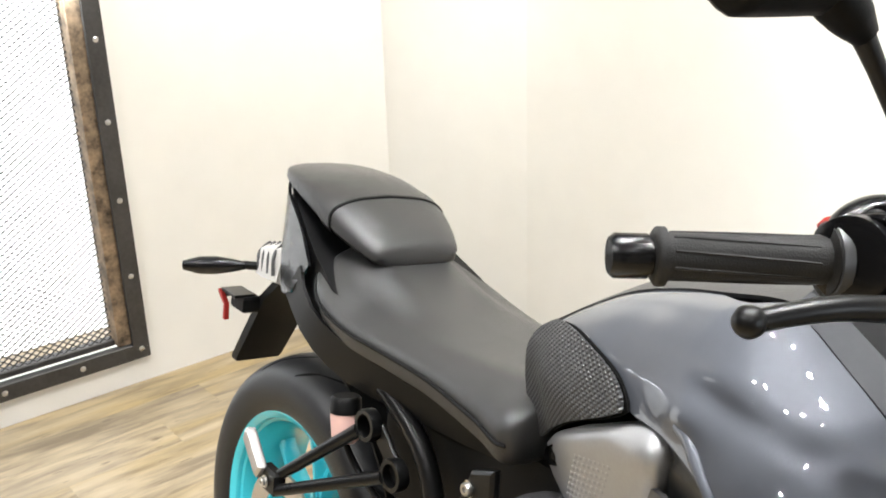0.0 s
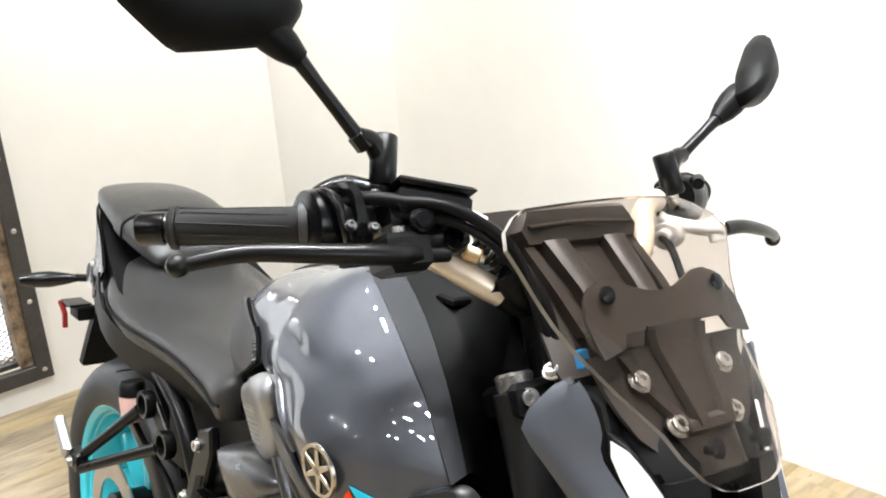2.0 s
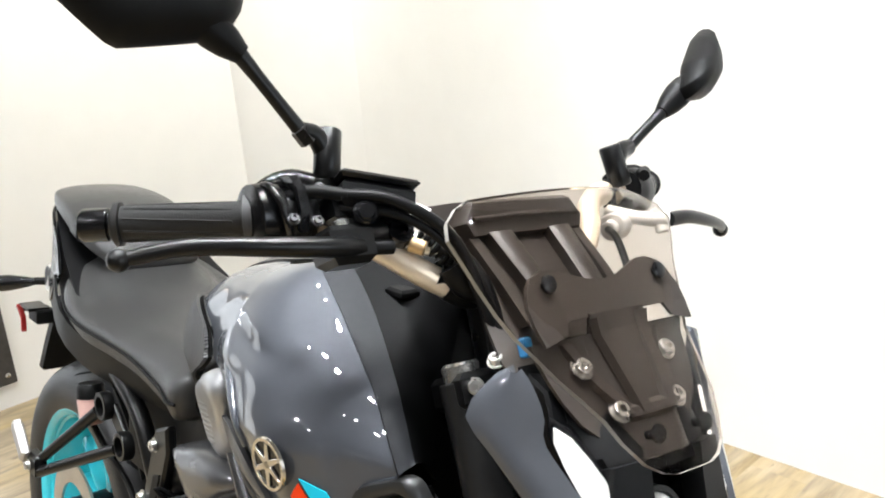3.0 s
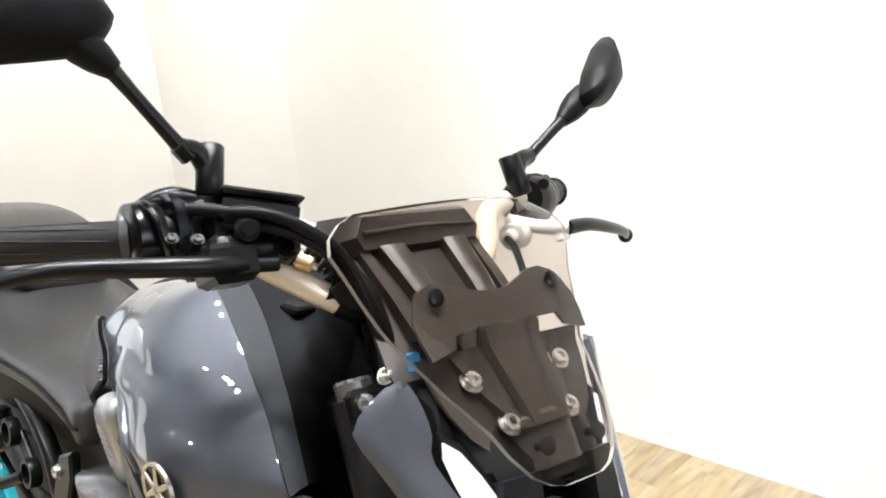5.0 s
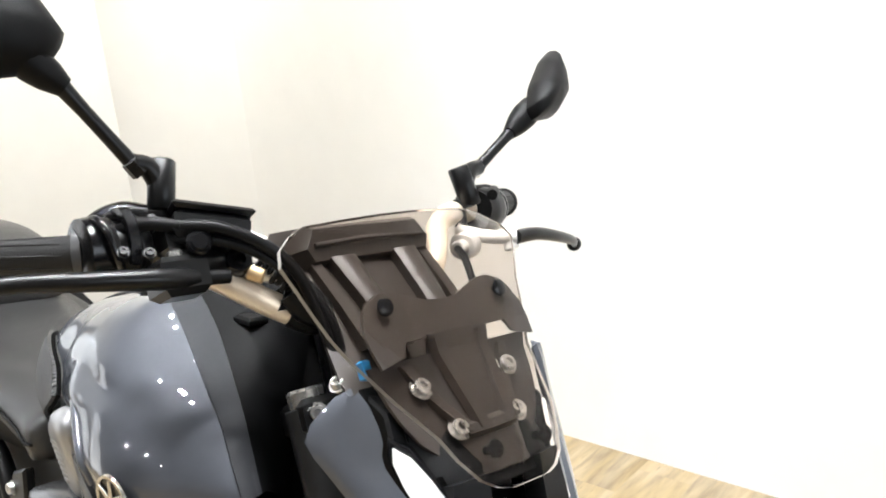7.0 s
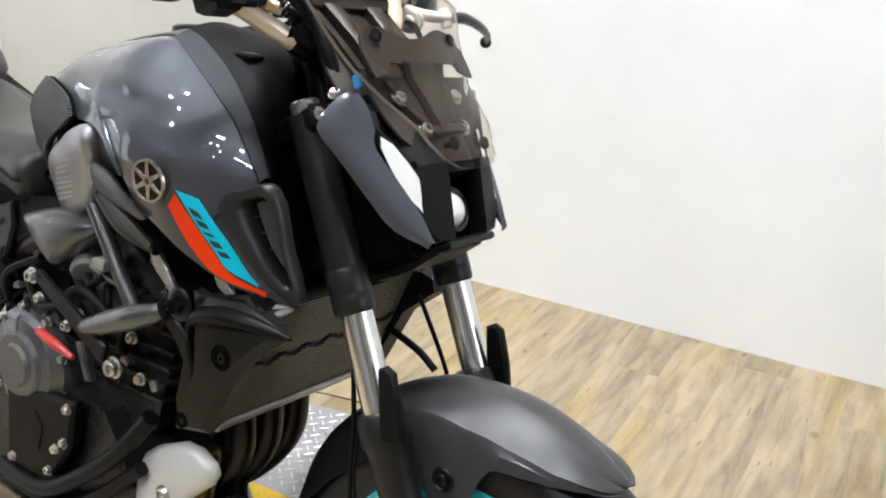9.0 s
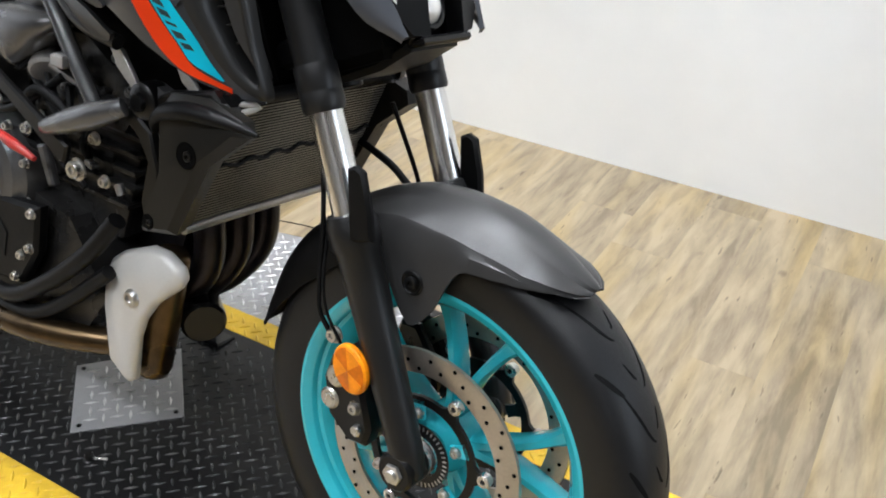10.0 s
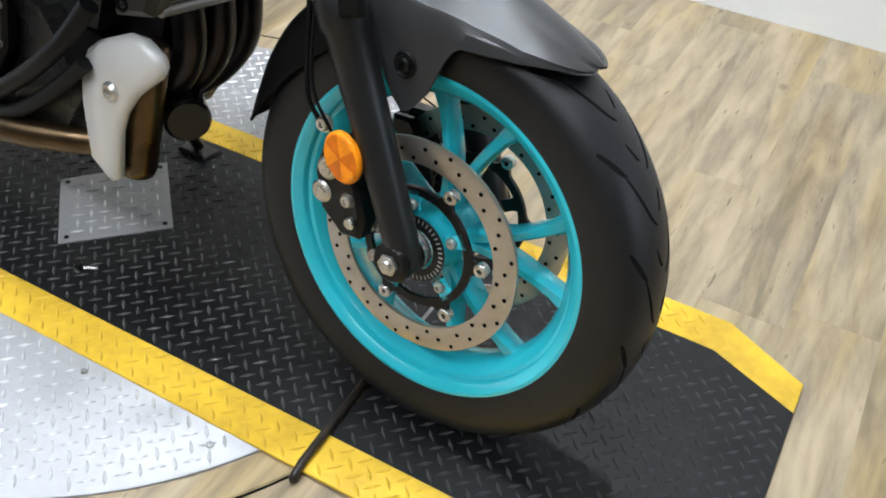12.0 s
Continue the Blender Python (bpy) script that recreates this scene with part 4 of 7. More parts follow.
for sy in (-1, 1):
    rear = [(0.100, 0.117, 0.703), (0.087, 0.129, 0.700), (0.067, 0.147, 0.684), (0.064, 0.149, 0.671), (0.070, 0.142, 0.652), (0.079, 0.132, 0.622), (0.089, 0.119, 0.583), (0.096, 0.110, 0.555), (0.104, 0.100, 0.537), (0.116, 0.088, 0.525), (0.127, 0.078, 0.514)]
    ahead_edge = [(0.102, 0.116, 0.702), (0.107, 0.110, 0.688), (0.109, 0.106, 0.661), (0.104, 0.109, 0.643), (0.106, 0.105, 0.625), (0.113, 0.097, 0.599), (0.120, 0.089, 0.573), (0.126, 0.081, 0.547), (0.1285, 0.076, 0.514)]
    g = ruled(rear, ahead_edge, 18, 9)
    for j, t in enumerate(np.linspace(0, 1, 9)):
        g[j, :, 1] += 0.007 * math.sin(math.pi * t) * np.sin(np.linspace(0.25, 0.9, 18) * math.pi)
    g[..., 1] *= sy
    fp("side_cowl", sheet(g, 0.006, sy > 0), PAINT, "glossy dark grey headlamp side cowl")
    fp("cowl_inner", slab([(0.050, 0.70), (0.045, 0.63), (0.085, 0.565), (0.105, 0.535), (0.11, 0.57), (0.105, 0.63), (0.105, 0.68), (0.08, 0.705)], sy * 0.075, sy * 0.094, "y", 0.003), BLACK)
# shade behind the headlamp is put into the near-black colour
fp("lamp_carrier", block(-0.02, 0.095, -0.078, 0.078, 0.498, 0.612, 0.012), VOID, "bracket behind the headlamp, recess shade put into its black")
fp("under_cover", slab([(-0.02, 0.515), (0.115, 0.515), (0.11, 0.500), (0.06, 0.488), (0.0, 0.485), (-0.03, 0.490)], -0.055, 0.055, "y", 0.008), BLACK, "black under-lamp cover")

# windscreen
rows = []
for z, hw, xe in ((0.860, 0.112, 0.083), (0.852, 0.130, 0.086), (0.838, 0.148, 0.092), (0.822, 0.155, 0.098), (0.80, 0.147, 0.101), (0.776, 0.138, 0.103), (0.752, 0.130, 0.108), (0.729, 0.120, 0.114), (0.708, 0.108, 0.121), (0.687, 0.100, 0.132), (0.668, 0.091, 0.143), (0.648, 0.082, 0.154), (0.626, 0.073, 0.160), (0.605, 0.060, 0.167), (0.595, 0.046, 0.171), (0.591, 0.032, 0.173)):
    rows.append([(xe + 1.45 * hw * hw * (1 - s * s), s * (hw - 0.009) - 0.009, z) for s in np.linspace(-1, 1, 21)])
screen = fp("windscreen", sheet(rows, 0.004), SMOKE, "light smoke acrylic flyscreen", None, 60)
screen.visible_shadow = False
rim_line = [r[0] for r in rows] + list(reversed(rows[-1][1:-1]))[::-1] + [r[-1] for r in reversed(rows)] + list(reversed(rows[0][1:-1]))
fp("screen_edge", loft([[tuple(np.array(p) + q) for q in ((0.0006, 0, 0), (-0.0046, 0, 0))] for p in rim_line + rim_line[:1]], cap=False, closed=False), SCREEN_EDGE, "polished pale screen edge")
for y, z, x in ((0.072, 0.767, 0.118), (-0.073, 0.770, 0.116), (0.040, 0.622, 0.152), (-0.028, 0.625, 0.156)):
    fp("screen_bolt", join(moved(lathe([(0, 0.004), (0.005, 0.004), (0.0080, 0.0025), (0.0088, 0.0)], 16, "x"), Matrix.Translation((x + 0.002, y, z))), rod((x - 0.012, y, z), (x, y, z), 0.004)), BLACK_GLOSS)


def bracket_x(z):
    return float(np.interp(z, (0.60, 0.66, 0.73, 0.80), (0.150, 0.140, 0.124, 0.106)))


def leaf(outline, t=0.004, back=0.0):
    """A thin bracket piece on the sloping plane behind the screen; the outline is (y, z)."""
    a = [(bracket_x(z) - back - 0.3 * y * y, y, z) for y, z in outline]
    b = [(x - t, y, z) for x, y, z in a]
    return loft([a, b])


def bracket_depth(y, z):
    """The lower plate falls back behind the top bar, most of all towards its sides."""
    low = min(1.0, max(0.0, (0.737 - z) / 0.02))
    side = min(1.0, max(0.0, (abs(y) - 0.016) / 0.034))
    return bracket_x(z) - 0.3 * y * y - low * (0.004 + 0.016 * side * side * (3 - 2 * side))


def bracket_sheet(rows, n=15):
    """A thin pressed plate; each row is (z, y from, y to)."""
    return sheet([[(bracket_depth(y, z), y, z) for y in np.linspace(a, b, n)] for z, a, b in rows], 0.004)


brk_top = [(0.101, 0.735), (0.101, 0.752), (0.094, 0.768), (0.085, 0.778), (0.070, 0.784), (0.055, 0.783), (0.039, 0.777), (0.020, 0.770)]
brk = fp("screen_bracket", leaf([(-y, z) for y, z in brk_top] + [(0.0, 0.768)] + brk_top[::-1]), BRACKET, "dark flyscreen bracket, screen haze put into its brown", None, 30)
part("bracket_plate", bracket_sheet([(z, -0.036, 0.036) for z in (0.737, 0.733, 0.728, 0.723, 0.719)]), BRACKET, brk, "", None, 50)
for sy in (-1, 1):
    part("bracket_wing", leaf([(sy * 0.101, 0.7352), (sy * 0.064, 0.7352), (sy * 0.070, 0.722), (sy * 0.098, 0.716)]), BRACKET, brk, "", None, 30)
part("bracket_plate", bracket_sheet([(z, -h, h) for z, h in ((0.7205, 0.101), (0.705, 0.096), (0.685, 0.092), (0.668, 0.087), (0.646, 0.076), (0.632, 0.062), (0.620, 0.050), (0.605, 0.034))], 31), BRACKET, brk, "", None, 50)
for sy in (-1, 1):
    for path in (((0.028, 0.733), (0.024, 0.70), (0.020, 0.67), (0.016, 0.645)), ((0.063, 0.716), (0.052, 0.692), (0.040, 0.668), (0.028, 0.645))):
        rings = []
        for y, z in spline(path, 12):
            rings.append([(bracket_depth(sy * y, z) + h, sy * y + w, z) for w, h in ((-0.0085, -0.002), (-0.0055, 0.0055), (0.0055, 0.0055), (0.0085, -0.002))])
        part("bracket_rib", loft(rings), BRACKET, brk, "", None, 30)
part("bracket_rib", loft([[(bracket_depth(y, z) + h, y, z) for z, h in ((0.655, -0.002), (0.650, 0.0055), (0.642, 0.0055), (0.636, -0.002))] for y in np.linspace(-0.032, 0.032, 9)]), BRACKET, brk, "", None, 30)
fp("lamp_top_cover", sheet([[(bracket_x(z) - 0.035 - 1.2 * y * y, y, z) for y in np.linspace(-hw, hw, 11)] for z, hw in ((0.706, 0.097), (0.69, 0.096), (0.66, 0.088), (0.62, 0.07))], 0.004), BLACK, "dark inner cover above the headlamp")
for y, z in ((-0.056, 0.692), (-0.038, 0.649), (0.056, 0.692), (0.038, 0.649)):
    x = bracket_depth(y, z)
    fp("cover_bolt", bolt_head((x + 0.0045, y, z), (0.85, 0, 0.4), 0.0085, 0.006), BOLT, "silver cap screw")
# instrument
# hood coloured brown to carry the veil of the screen before it
dash = fp("instrument_panel", loft([[(x, y, z) for y, z in q] for x, q in ((0.034, [(-0.072, 0.836), (0.072, 0.836), (0.078, 0.850), (0.066, 0.868), (-0.066, 0.868), (-0.078, 0.850)]), (0.020, [(-0.080, 0.830), (0.080, 0.830), (0.088, 0.850), (0.074, 0.874), (-0.074, 0.874), (-0.088, 0.850)]), (-0.030, [(-0.080, 0.842), (0.080, 0.842), (0.088, 0.862), (0.074, 0.884), (-0.074, 0.884), (-0.088, 0.862)]), (-0.036, [(-0.072, 0.848), (0.072, 0.848), (0.078, 0.862), (0.066, 0.878), (-0.066, 0.878), (-0.078, 0.862)]))]), BRACKET, "instrument panel hood, screen haze put into its brown", None, 30)
part("display", block(-0.0385, -0.036, -0.055, 0.055, 0.850, 0.876, 0.0005), BLACK_GLOSS, dash)
part("hood_lip", tube([(0.036, -0.07, 0.852), (0.038, 0, 0.854), (0.036, 0.07, 0.852)], 0.0022, 8), BRACKET, dash)
for sy in (-1, 1):
    fp("dash_leg", loft([[(x + dx, sy * y + dy, z) for dx, dy in ((-0.010, -w), (0.006, -w), (0.010, -w * 0.6), (0.010, w * 0.6), (0.006, w), (-0.010, w))] for x, y, z, w in ((0.078, 0.034, 0.735, 0.012), (0.058, 0.036, 0.785, 0.013), (0.030, 0.040, 0.838, 0.015))]), BRACKET, "instrument stay, screen haze put into its brown")
    fp("stay_rib", loft([[(x + dx, sy * y + dy, z) for dx, dy in ((-0.008, -0.006), (0.006, -0.006), (0.006, 0.006), (-0.008, 0.006))] for x, y, z in ((0.074, 0.066, 0.740), (0.052, 0.068, 0.785), (0.022, 0.070, 0.838))]), BRACKET, "instrument stay, screen haze put into its brown")
    fp("dash_leg_bolt", bolt_head((0.052, sy * 0.032, 0.76), (1, 0, 0.2), 0.006, 0.005), BOLT)
fp("stay_panel", sheet([[(x - 1.1 * y * y, y, z) for y in np.linspace(a, b, 11)] for x, z, a, b in ((0.022, 0.842, -0.082, 0.072), (0.036, 0.815, -0.086, 0.062), (0.052, 0.785, -0.092, 0.052), (0.066, 0.750, -0.100, 0.060), (0.080, 0.715, -0.104, 0.080), (0.092, 0.680, -0.098, 0.090))], 0.004), BRACKET, "panel below the instrument, screen haze put into its brown", None, 50)
fp("ignition_lock", rod((-0.02, 0, 0.735), (-0.035, 0, 0.80), 0.019, 20, 0.003), BLACK_METAL)

# handlebar and controls
RIGHT_BAR = [(-0.020, 0.0, 0.800), (0.0, -0.040, 0.799), (0.018, -0.075, 0.800), (0.018, -0.115, 0.822), (-0.002, -0.155, 0.862), (-0.022, -0.200, 0.882), (-0.045, -0.270, 0.889), (-0.108, -0.372, 0.910)]
LEFT_BAR = [(-0.108, 0.372, 0.910), (-0.045, 0.270, 0.889), (-0.022, 0.205, 0.884), (-0.004, 0.155, 0.878), (0.014, 0.114, 0.860), (0.022, 0.098, 0.836), (0.024, 0.078, 0.810), (0.016, 0.045, 0.797)]
RIGHT_BAR = [(-0.020, 0.0, 0.796), (0.0, -0.040, 0.788), (0.014, -0.080, 0.786), (0.012, -0.115, 0.804), (0.0, -0.160, 0.840), (-0.018, -0.200, 0.872)] + RIGHT_BAR[6:]
fp("handlebar", tube(LEFT_BAR + RIGHT_BAR, [0.0112, 0.0112, 0.0115, 0.0125, 0.0128, 0.0130, 0.0128, 0.0115, 0.0112, 0.0112], 18, 110), BAR_TAN, "champagne anodised handlebar", None, 60)
fp("harness_sleeve", tube([(0.006, -0.036, 0.788), (0.014, -0.060, 0.786), (0.015, -0.080, 0.786), (0.0135, -0.104, 0.797)], [0.0155, 0.0165, 0.0165, 0.0150], 14, 22), BLACK, "black harness sleeve on the handlebar")
for sy in (-1, 1):
    fp("bar_riser", rod((-0.012, sy * 0.045, 0.71), (-0.008, sy * 0.045, 0.80), 0.018, 18, 0.003), BLACK_METAL)
    fp("bar_clamp", rod((-0.010, sy * 0.032, 0.800), (-0.0, sy * 0.058, 0.800), 0.0215, 20, 0.003), BLACK_METAL)
    e0, e1 = np.array((-0.040, sy * 0.262, 0.8885)), np.array((-0.103, sy * 0.364, 0.9085))
    d = e1 - e0
    prof = [(0, 0.0215), (0.025, 0.0245), (0.045, 0.0245), (0.055, 0.0170), (0.30, 0.0162), (0.6, 0.0160), (0.93, 0.0163), (0.935, 0.0200), (0.975, 0.0200), (1.0, 0.0155)]
    fp("grip", turned(e0, e1, prof), GRIP_RUBBER, "worn black rubber grip", None, 60)
    u = d / np.linalg.norm(d)
    s1 = np.cross(u, (0, 0, 1)); s1 /= np.linalg.norm(s1); s2 = np.cross(u, s1)
    for k in range(9):
        a = 2 * math.pi * k / 9
        fp("grip_rib", tube([e0 + d * q + 0.0161 * (math.cos(a + 0.5 * q) * s1 + math.sin(a + 0.5 * q) * s2) for q in (0.12, 0.5, 0.9)], 0.0011, 6), GRIP_RUBBER)
    fp("grip_flange", turned(e0 - u * 0.004, e0 + u * 0.005, [(0, 0.022), (0.1, 0.0262), (0.9, 0.0262), (1.0, 0.022)]), STAY_GREY, "grey grip flange")
    fp("bar_end", turned(e1, e1 + u * 0.028, [(0, 0.0125), (0.08, 0.0125), (0.12, 0.0152), (0.88, 0.0152), (1.0, 0.0125)]), BLACK_GLOSS, "glossy black bar end")
    c0 = np.array((-0.018, sy * 0.212, 0.882))
    sw = fp("switch_housing", tube([c0, c0 + np.array((-0.004, sy * 0.008, 0.0)), c0 + np.array((-0.020, sy * 0.046, 0.005)), c0 + np.array((-0.023, sy * 0.052, 0.006))], [0.024, 0.029, 0.030, 0.024], 20, 14), BLACK_METAL, "black switch housing", None, 50)
    part("switch_block", block(-0.052, -0.012, *(sorted((sy * 0.222, sy * 0.252))), 0.892, 0.913, 0.005), BLACK, sw)
    part("switch_button", rod((-0.050, sy * 0.236, 0.903), (-0.060, sy * 0.236, 0.905), 0.007), RED if sy < 0 else BLACK_GLOSS, sw)
    part("cable_elbow", tube([(-0.012, sy * 0.240, 0.897), (0.012, sy * 0.225, 0.896), (0.03, sy * 0.20, 0.886)], 0.0065, 10), BLACK, sw)
hs = bpy.data.objects["switch_housing"]
part("cable_loop", tube([(-0.028, -0.258, 0.910), (-0.002, -0.260, 0.908), (0.012, -0.258, 0.892), (0.008, -0.252, 0.868), (-0.006, -0.244, 0.858)], 0.0038, 10), BLACK_GLOSS, hs)
part("housing_arch", tube([(-0.040, -0.258, 0.893), (-0.034, -0.246, 0.909), (-0.024, -0.226, 0.915), (-0.012, -0.204, 0.909)], [0.011, 0.0135, 0.0135, 0.010], 16, 20), BLACK_GLOSS, hs, "glossy black housing arch")
part("housing_rib", loft([[(x, -0.231 - 0.009 * s, z) for s in (0, 1)] + [(x * 0.8 - 0.004, -0.231 - 0.009 * s, 0.885 + (z - 0.885) * 0.8) for s in (1, 0)] for x, z in ((-0.040, 0.913), (-0.018, 0.920), (0.003, 0.915), (0.014, 0.900), (0.014, 0.880), (0.004, 0.862))]), BLACK_GLOSS, hs)
part("kill_switch", block(-0.054, -0.040, -0.250, -0.230, 0.908, 0.919, 0.004), RED, hs, "red engine stop switch")
for q in ((0.016, -0.250, 0.872), (0.018, -0.228, 0.868), (0.010, -0.215, 0.900), (0.020, -0.205, 0.880)):
    part("housing_screw", bolt_head(q, (0.9, -0.2, 0.3), 0.0042, 0.003), BLACK_METAL, hs)
part("lead_clamp", block(-0.005, 0.022, -0.212, -0.196, 0.866, 0.894, 0.004), BLACK_METAL, hs)
part("mirror_perch", rod((-0.018, -0.200, 0.875), (-0.006, -0.198, 0.915), 0.0125, 16, 0.003), BLACK_METAL, hs)
# brake master cylinder and reservoir
mc = fp("master_cylinder", join(tube([(0.004, -0.150, 0.850), (0.010, -0.165, 0.853), (0.018, -0.205, 0.852), (0.018, -0.212, 0.852)], [0.010, 0.0155, 0.0165, 0.013], 16, 14), block(-0.035, 0.014, -0.190, -0.168, 0.842, 0.895, 0.005), block(0.000, 0.036, -0.230, -0.186, 0.824, 0.860, 0.006)), BLACK_METAL, "black brake master cylinder")
part("reservoir", moved(block(-0.028, 0.022, -0.034, 0.034, -0.016, 0.010, 0.005), Matrix.Translation((0.020, -0.168, 0.884)) @ pose(0, 0, 0, -17, 0, -16)), BLACK, mc, "black brake fluid reservoir")
part("reservoir_lid", moved(block(-0.031, 0.025, -0.037, 0.037, 0.010, 0.017, 0.003), Matrix.Translation((0.020, -0.168, 0.884)) @ pose(0, 0, 0, -17, 0, -16)), BLACK_METAL, mc)
part("sight_glass", join(rod((0.026, -0.186, 0.868), (0.040, -0.191, 0.868), 0.0115, 22, 0.002), rod((0.038, -0.190, 0.868), (0.042, -0.1915, 0.868), 0.0080, 18, 0.001)), BLACK_GLOSS, mc, "glossy round sight glass")
part("socket_cap", moved(lathe([(0, 0.003), (0.006, 0.003), (0.0065, 0.009), (0.0115, 0.009), (0.0125, 0.007), (0.0125, -0.012), (0, -0.012)], 20, "x"), Matrix.Translation((0.020, -0.147, 0.849)) @ pose(0, 0, 0, 0, -10, -20)), BLACK_GLOSS, mc, "black round socket cap")
part("brass_ring", rod((0.022, -0.140, 0.838), (0.030, -0.130, 0.830), 0.0075, 14, 0.001), material("brass", (0.55, 0.40, 0.22), 0.35, 0.7), mc, "brass fitting")
boot = [np.array((0.024, -0.130, 0.846)), np.array((0.034, -0.098, 0.810))]
for k in range(8):
    a, b = boot[0] + (boot[1] - boot[0]) * k / 8, boot[0] + (boot[1] - boot[0]) * (k + 0.8) / 8
    part("boot_ring", rod(a, b, 0.0105 if k % 2 else 0.0085, 16, 0.002), BLACK, mc)
part("band_clip", moved(lathe([(0.0315, -0.008), (0.033, -0.006), (0.033, 0.006), (0.0315, 0.008), (0.027, 0.008), (0.027, -0.008)], 28, "y", True), Matrix.Translation((-0.026, -0.234, 0.886)) @ pose(0, 0, 0, 10, 0, 28)), SATIN_BLACK, hs, "black housing band")
part("throttle_cap", loft([[(-0.024 + r * math.cos(a), -0.262 + dy, 0.886 + r * math.sin(a)) for a in np.linspace(0, 2 * math.pi, 26, endpoint=False)] for r, dy in ((0.024, 0.018), (0.029, 0.016), (0.030, 0.0), (0.029, -0.008), (0.022, -0.010))]), BLACK_GLOSS, hs, "glossy throttle housing cap")
for q, nm in (((0.012, -0.110, 0.806), 0.6), ((0.012, 0.079, 0.810), -0.6)):
    fp("bar_strap", moved(lathe([(0.0135, -0.004), (0.0160, -0.004), (0.0160, 0.004), (0.0135, 0.004)], 20, "y", True), Matrix.Translation(q) @ pose(0, 0, 0, -32 if nm > 0 else 32, 0, 0)), BLACK, "black cable strap")
fp("cable_sleeve", tube([(0.034, -0.104, 0.812), (0.034, -0.094, 0.794), (0.026, -0.070, 0.786), (0.012, -0.045, 0.786)], 0.0165, 12), BLACK, "black taped cable bundle")
part("banjo_bolt", join(rod((0.010, -0.140, 0.845), (0.026, -0.118, 0.832), 0.0095, 16), rod((0.026, -0.118, 0.832), (0.034, -0.112, 0.829), 0.0075, 6)), BOLT, mc, "silver banjo bolt")
part("lever_pivot", rod((0.022, -0.208, 0.866), (0.022, -0.208, 0.832), 0.0075, 16), BOLT, mc)
part("brake_switch", rod((0.026, -0.190, 0.838), (0.032, -0.165, 0.835), 0.007), BLACK, mc)


def lever(p, name, thick):
    pts = spline(p, 26)
    rings = []
    for i, q in enumerate(pts):
        k = i / 25
        w, h = thick * (0.0115 - 0.005 * k), thick * (0.0105 - 0.004 * k)
        rings.append([q + np.array((w * math.cos(a), 0, h * math.sin(a))) for a in np.linspace(0, 2 * math.pi, 12, endpoint=False)])
    lv = fp(name, loft(rings), BLACK_METAL, "black control lever with a ball end", None, 60)
    part("ball_end", moved(lathe([(0.0, 0.0098)] + [(0.0098 * math.sin(a), 0.0098 * math.cos(a)) for a in np.linspace(0.3, 2.85, 9)] + [(0.0, -0.0098)], 18, "y"), Matrix.Translation(p[-1])), BLACK_METAL, lv)
    return lv


lever([(0.026, -0.196, 0.838), (0.034, -0.232, 0.840), (0.026, -0.290, 0.848), (0.010, -0.348, 0.857), (-0.014, -0.394, 0.857)], "brake_lever", 1.0)
lever([(0.050, 0.196, 0.828), (0.048, 0.235, 0.829), (0.034, 0.290, 0.824), (0.010, 0.345, 0.820), (-0.020, 0.383, 0.820)], "clutch_lever", 0.82)
# the glare on the perch is painted as white
cl = fp("clutch_perch", join(tube([(-0.010, 0.170, 0.862), (0.008, 0.178, 0.848), (0.030, 0.186, 0.836), (0.050, 0.200, 0.829)], [0.008, 0.009, 0.009, 0.009], 14), rod((0.040, 0.196, 0.846), (0.040, 0.196, 0.816), 0.009)), WHITE_PLASTIC, "clutch lever perch, bright glare put into its white")
part("adjuster_wheel", join(rod((0.000, 0.170, 0.838), (0.006, 0.152, 0.835), 0.017, 22, 0.002), rod((0.006, 0.152, 0.835), (0.012, 0.138, 0.832), 0.009, 16)), ALU_SHIELD, cl, "silver clutch cable adjuster")
fp("clutch_cable", tube([(0.012, 0.138, 0.832), (0.040, 0.118, 0.81), (0.060, 0.095, 0.74), (0.03, 0.08, 0.66), (-0.03, 0.07, 0.58)], 0.0042, 8), BLACK)
fp("brake_hose", tube([(0.030, -0.116, 0.830), (0.050, -0.100, 0.812), (0.058, -0.090, 0.77), (0.046, -0.082, 0.70), (0.02, -0.07, 0.60), (0.0, -0.07, 0.50)], 0.0062, 10), BLACK, "black brake hose")
fp("throttle_cable", tube([(0.026, -0.205, 0.888), (0.048, -0.172, 0.876), (0.058, -0.136, 0.851), (0.058, -0.112, 0.822), (0.056, -0.099, 0.775), (0.048, -0.09, 0.735), (0.0, -0.07, 0.65)], 0.0058, 10), BLACK, "black throttle cable")
fp("lettering_bar", tube([(0.0565, -0.150, 0.8665), (0.0605, -0.138, 0.8580)], 0.0022, 8), WHITE_PLASTIC, "pale lettering bar on the cable")
fp("throttle_cable", tube([(0.020, -0.205, 0.878), (0.044, -0.165, 0.862), (0.050, -0.130, 0.838), (0.050, -0.105, 0.805), (0.046, -0.092, 0.765), (0.03, -0.08, 0.72), (-0.02, -0.06, 0.65)], 0.0045, 10), BLACK, "black throttle cable")
fp("connector", block(0.088, 0.097, -0.098, -0.089, 0.712, 0.730, 0.002), material("blue_connector", (0.02, 0.16, 0.36), 0.4), "blue wiring connector")
for sy in (-1, 1):
    fp("left_lock_stop" if sy > 0 else "right_lock_stop", block(-0.03, 0.0, *(sorted((sy * 0.03, sy * 0.06))), 0.55, 0.58), BLACK_METAL)


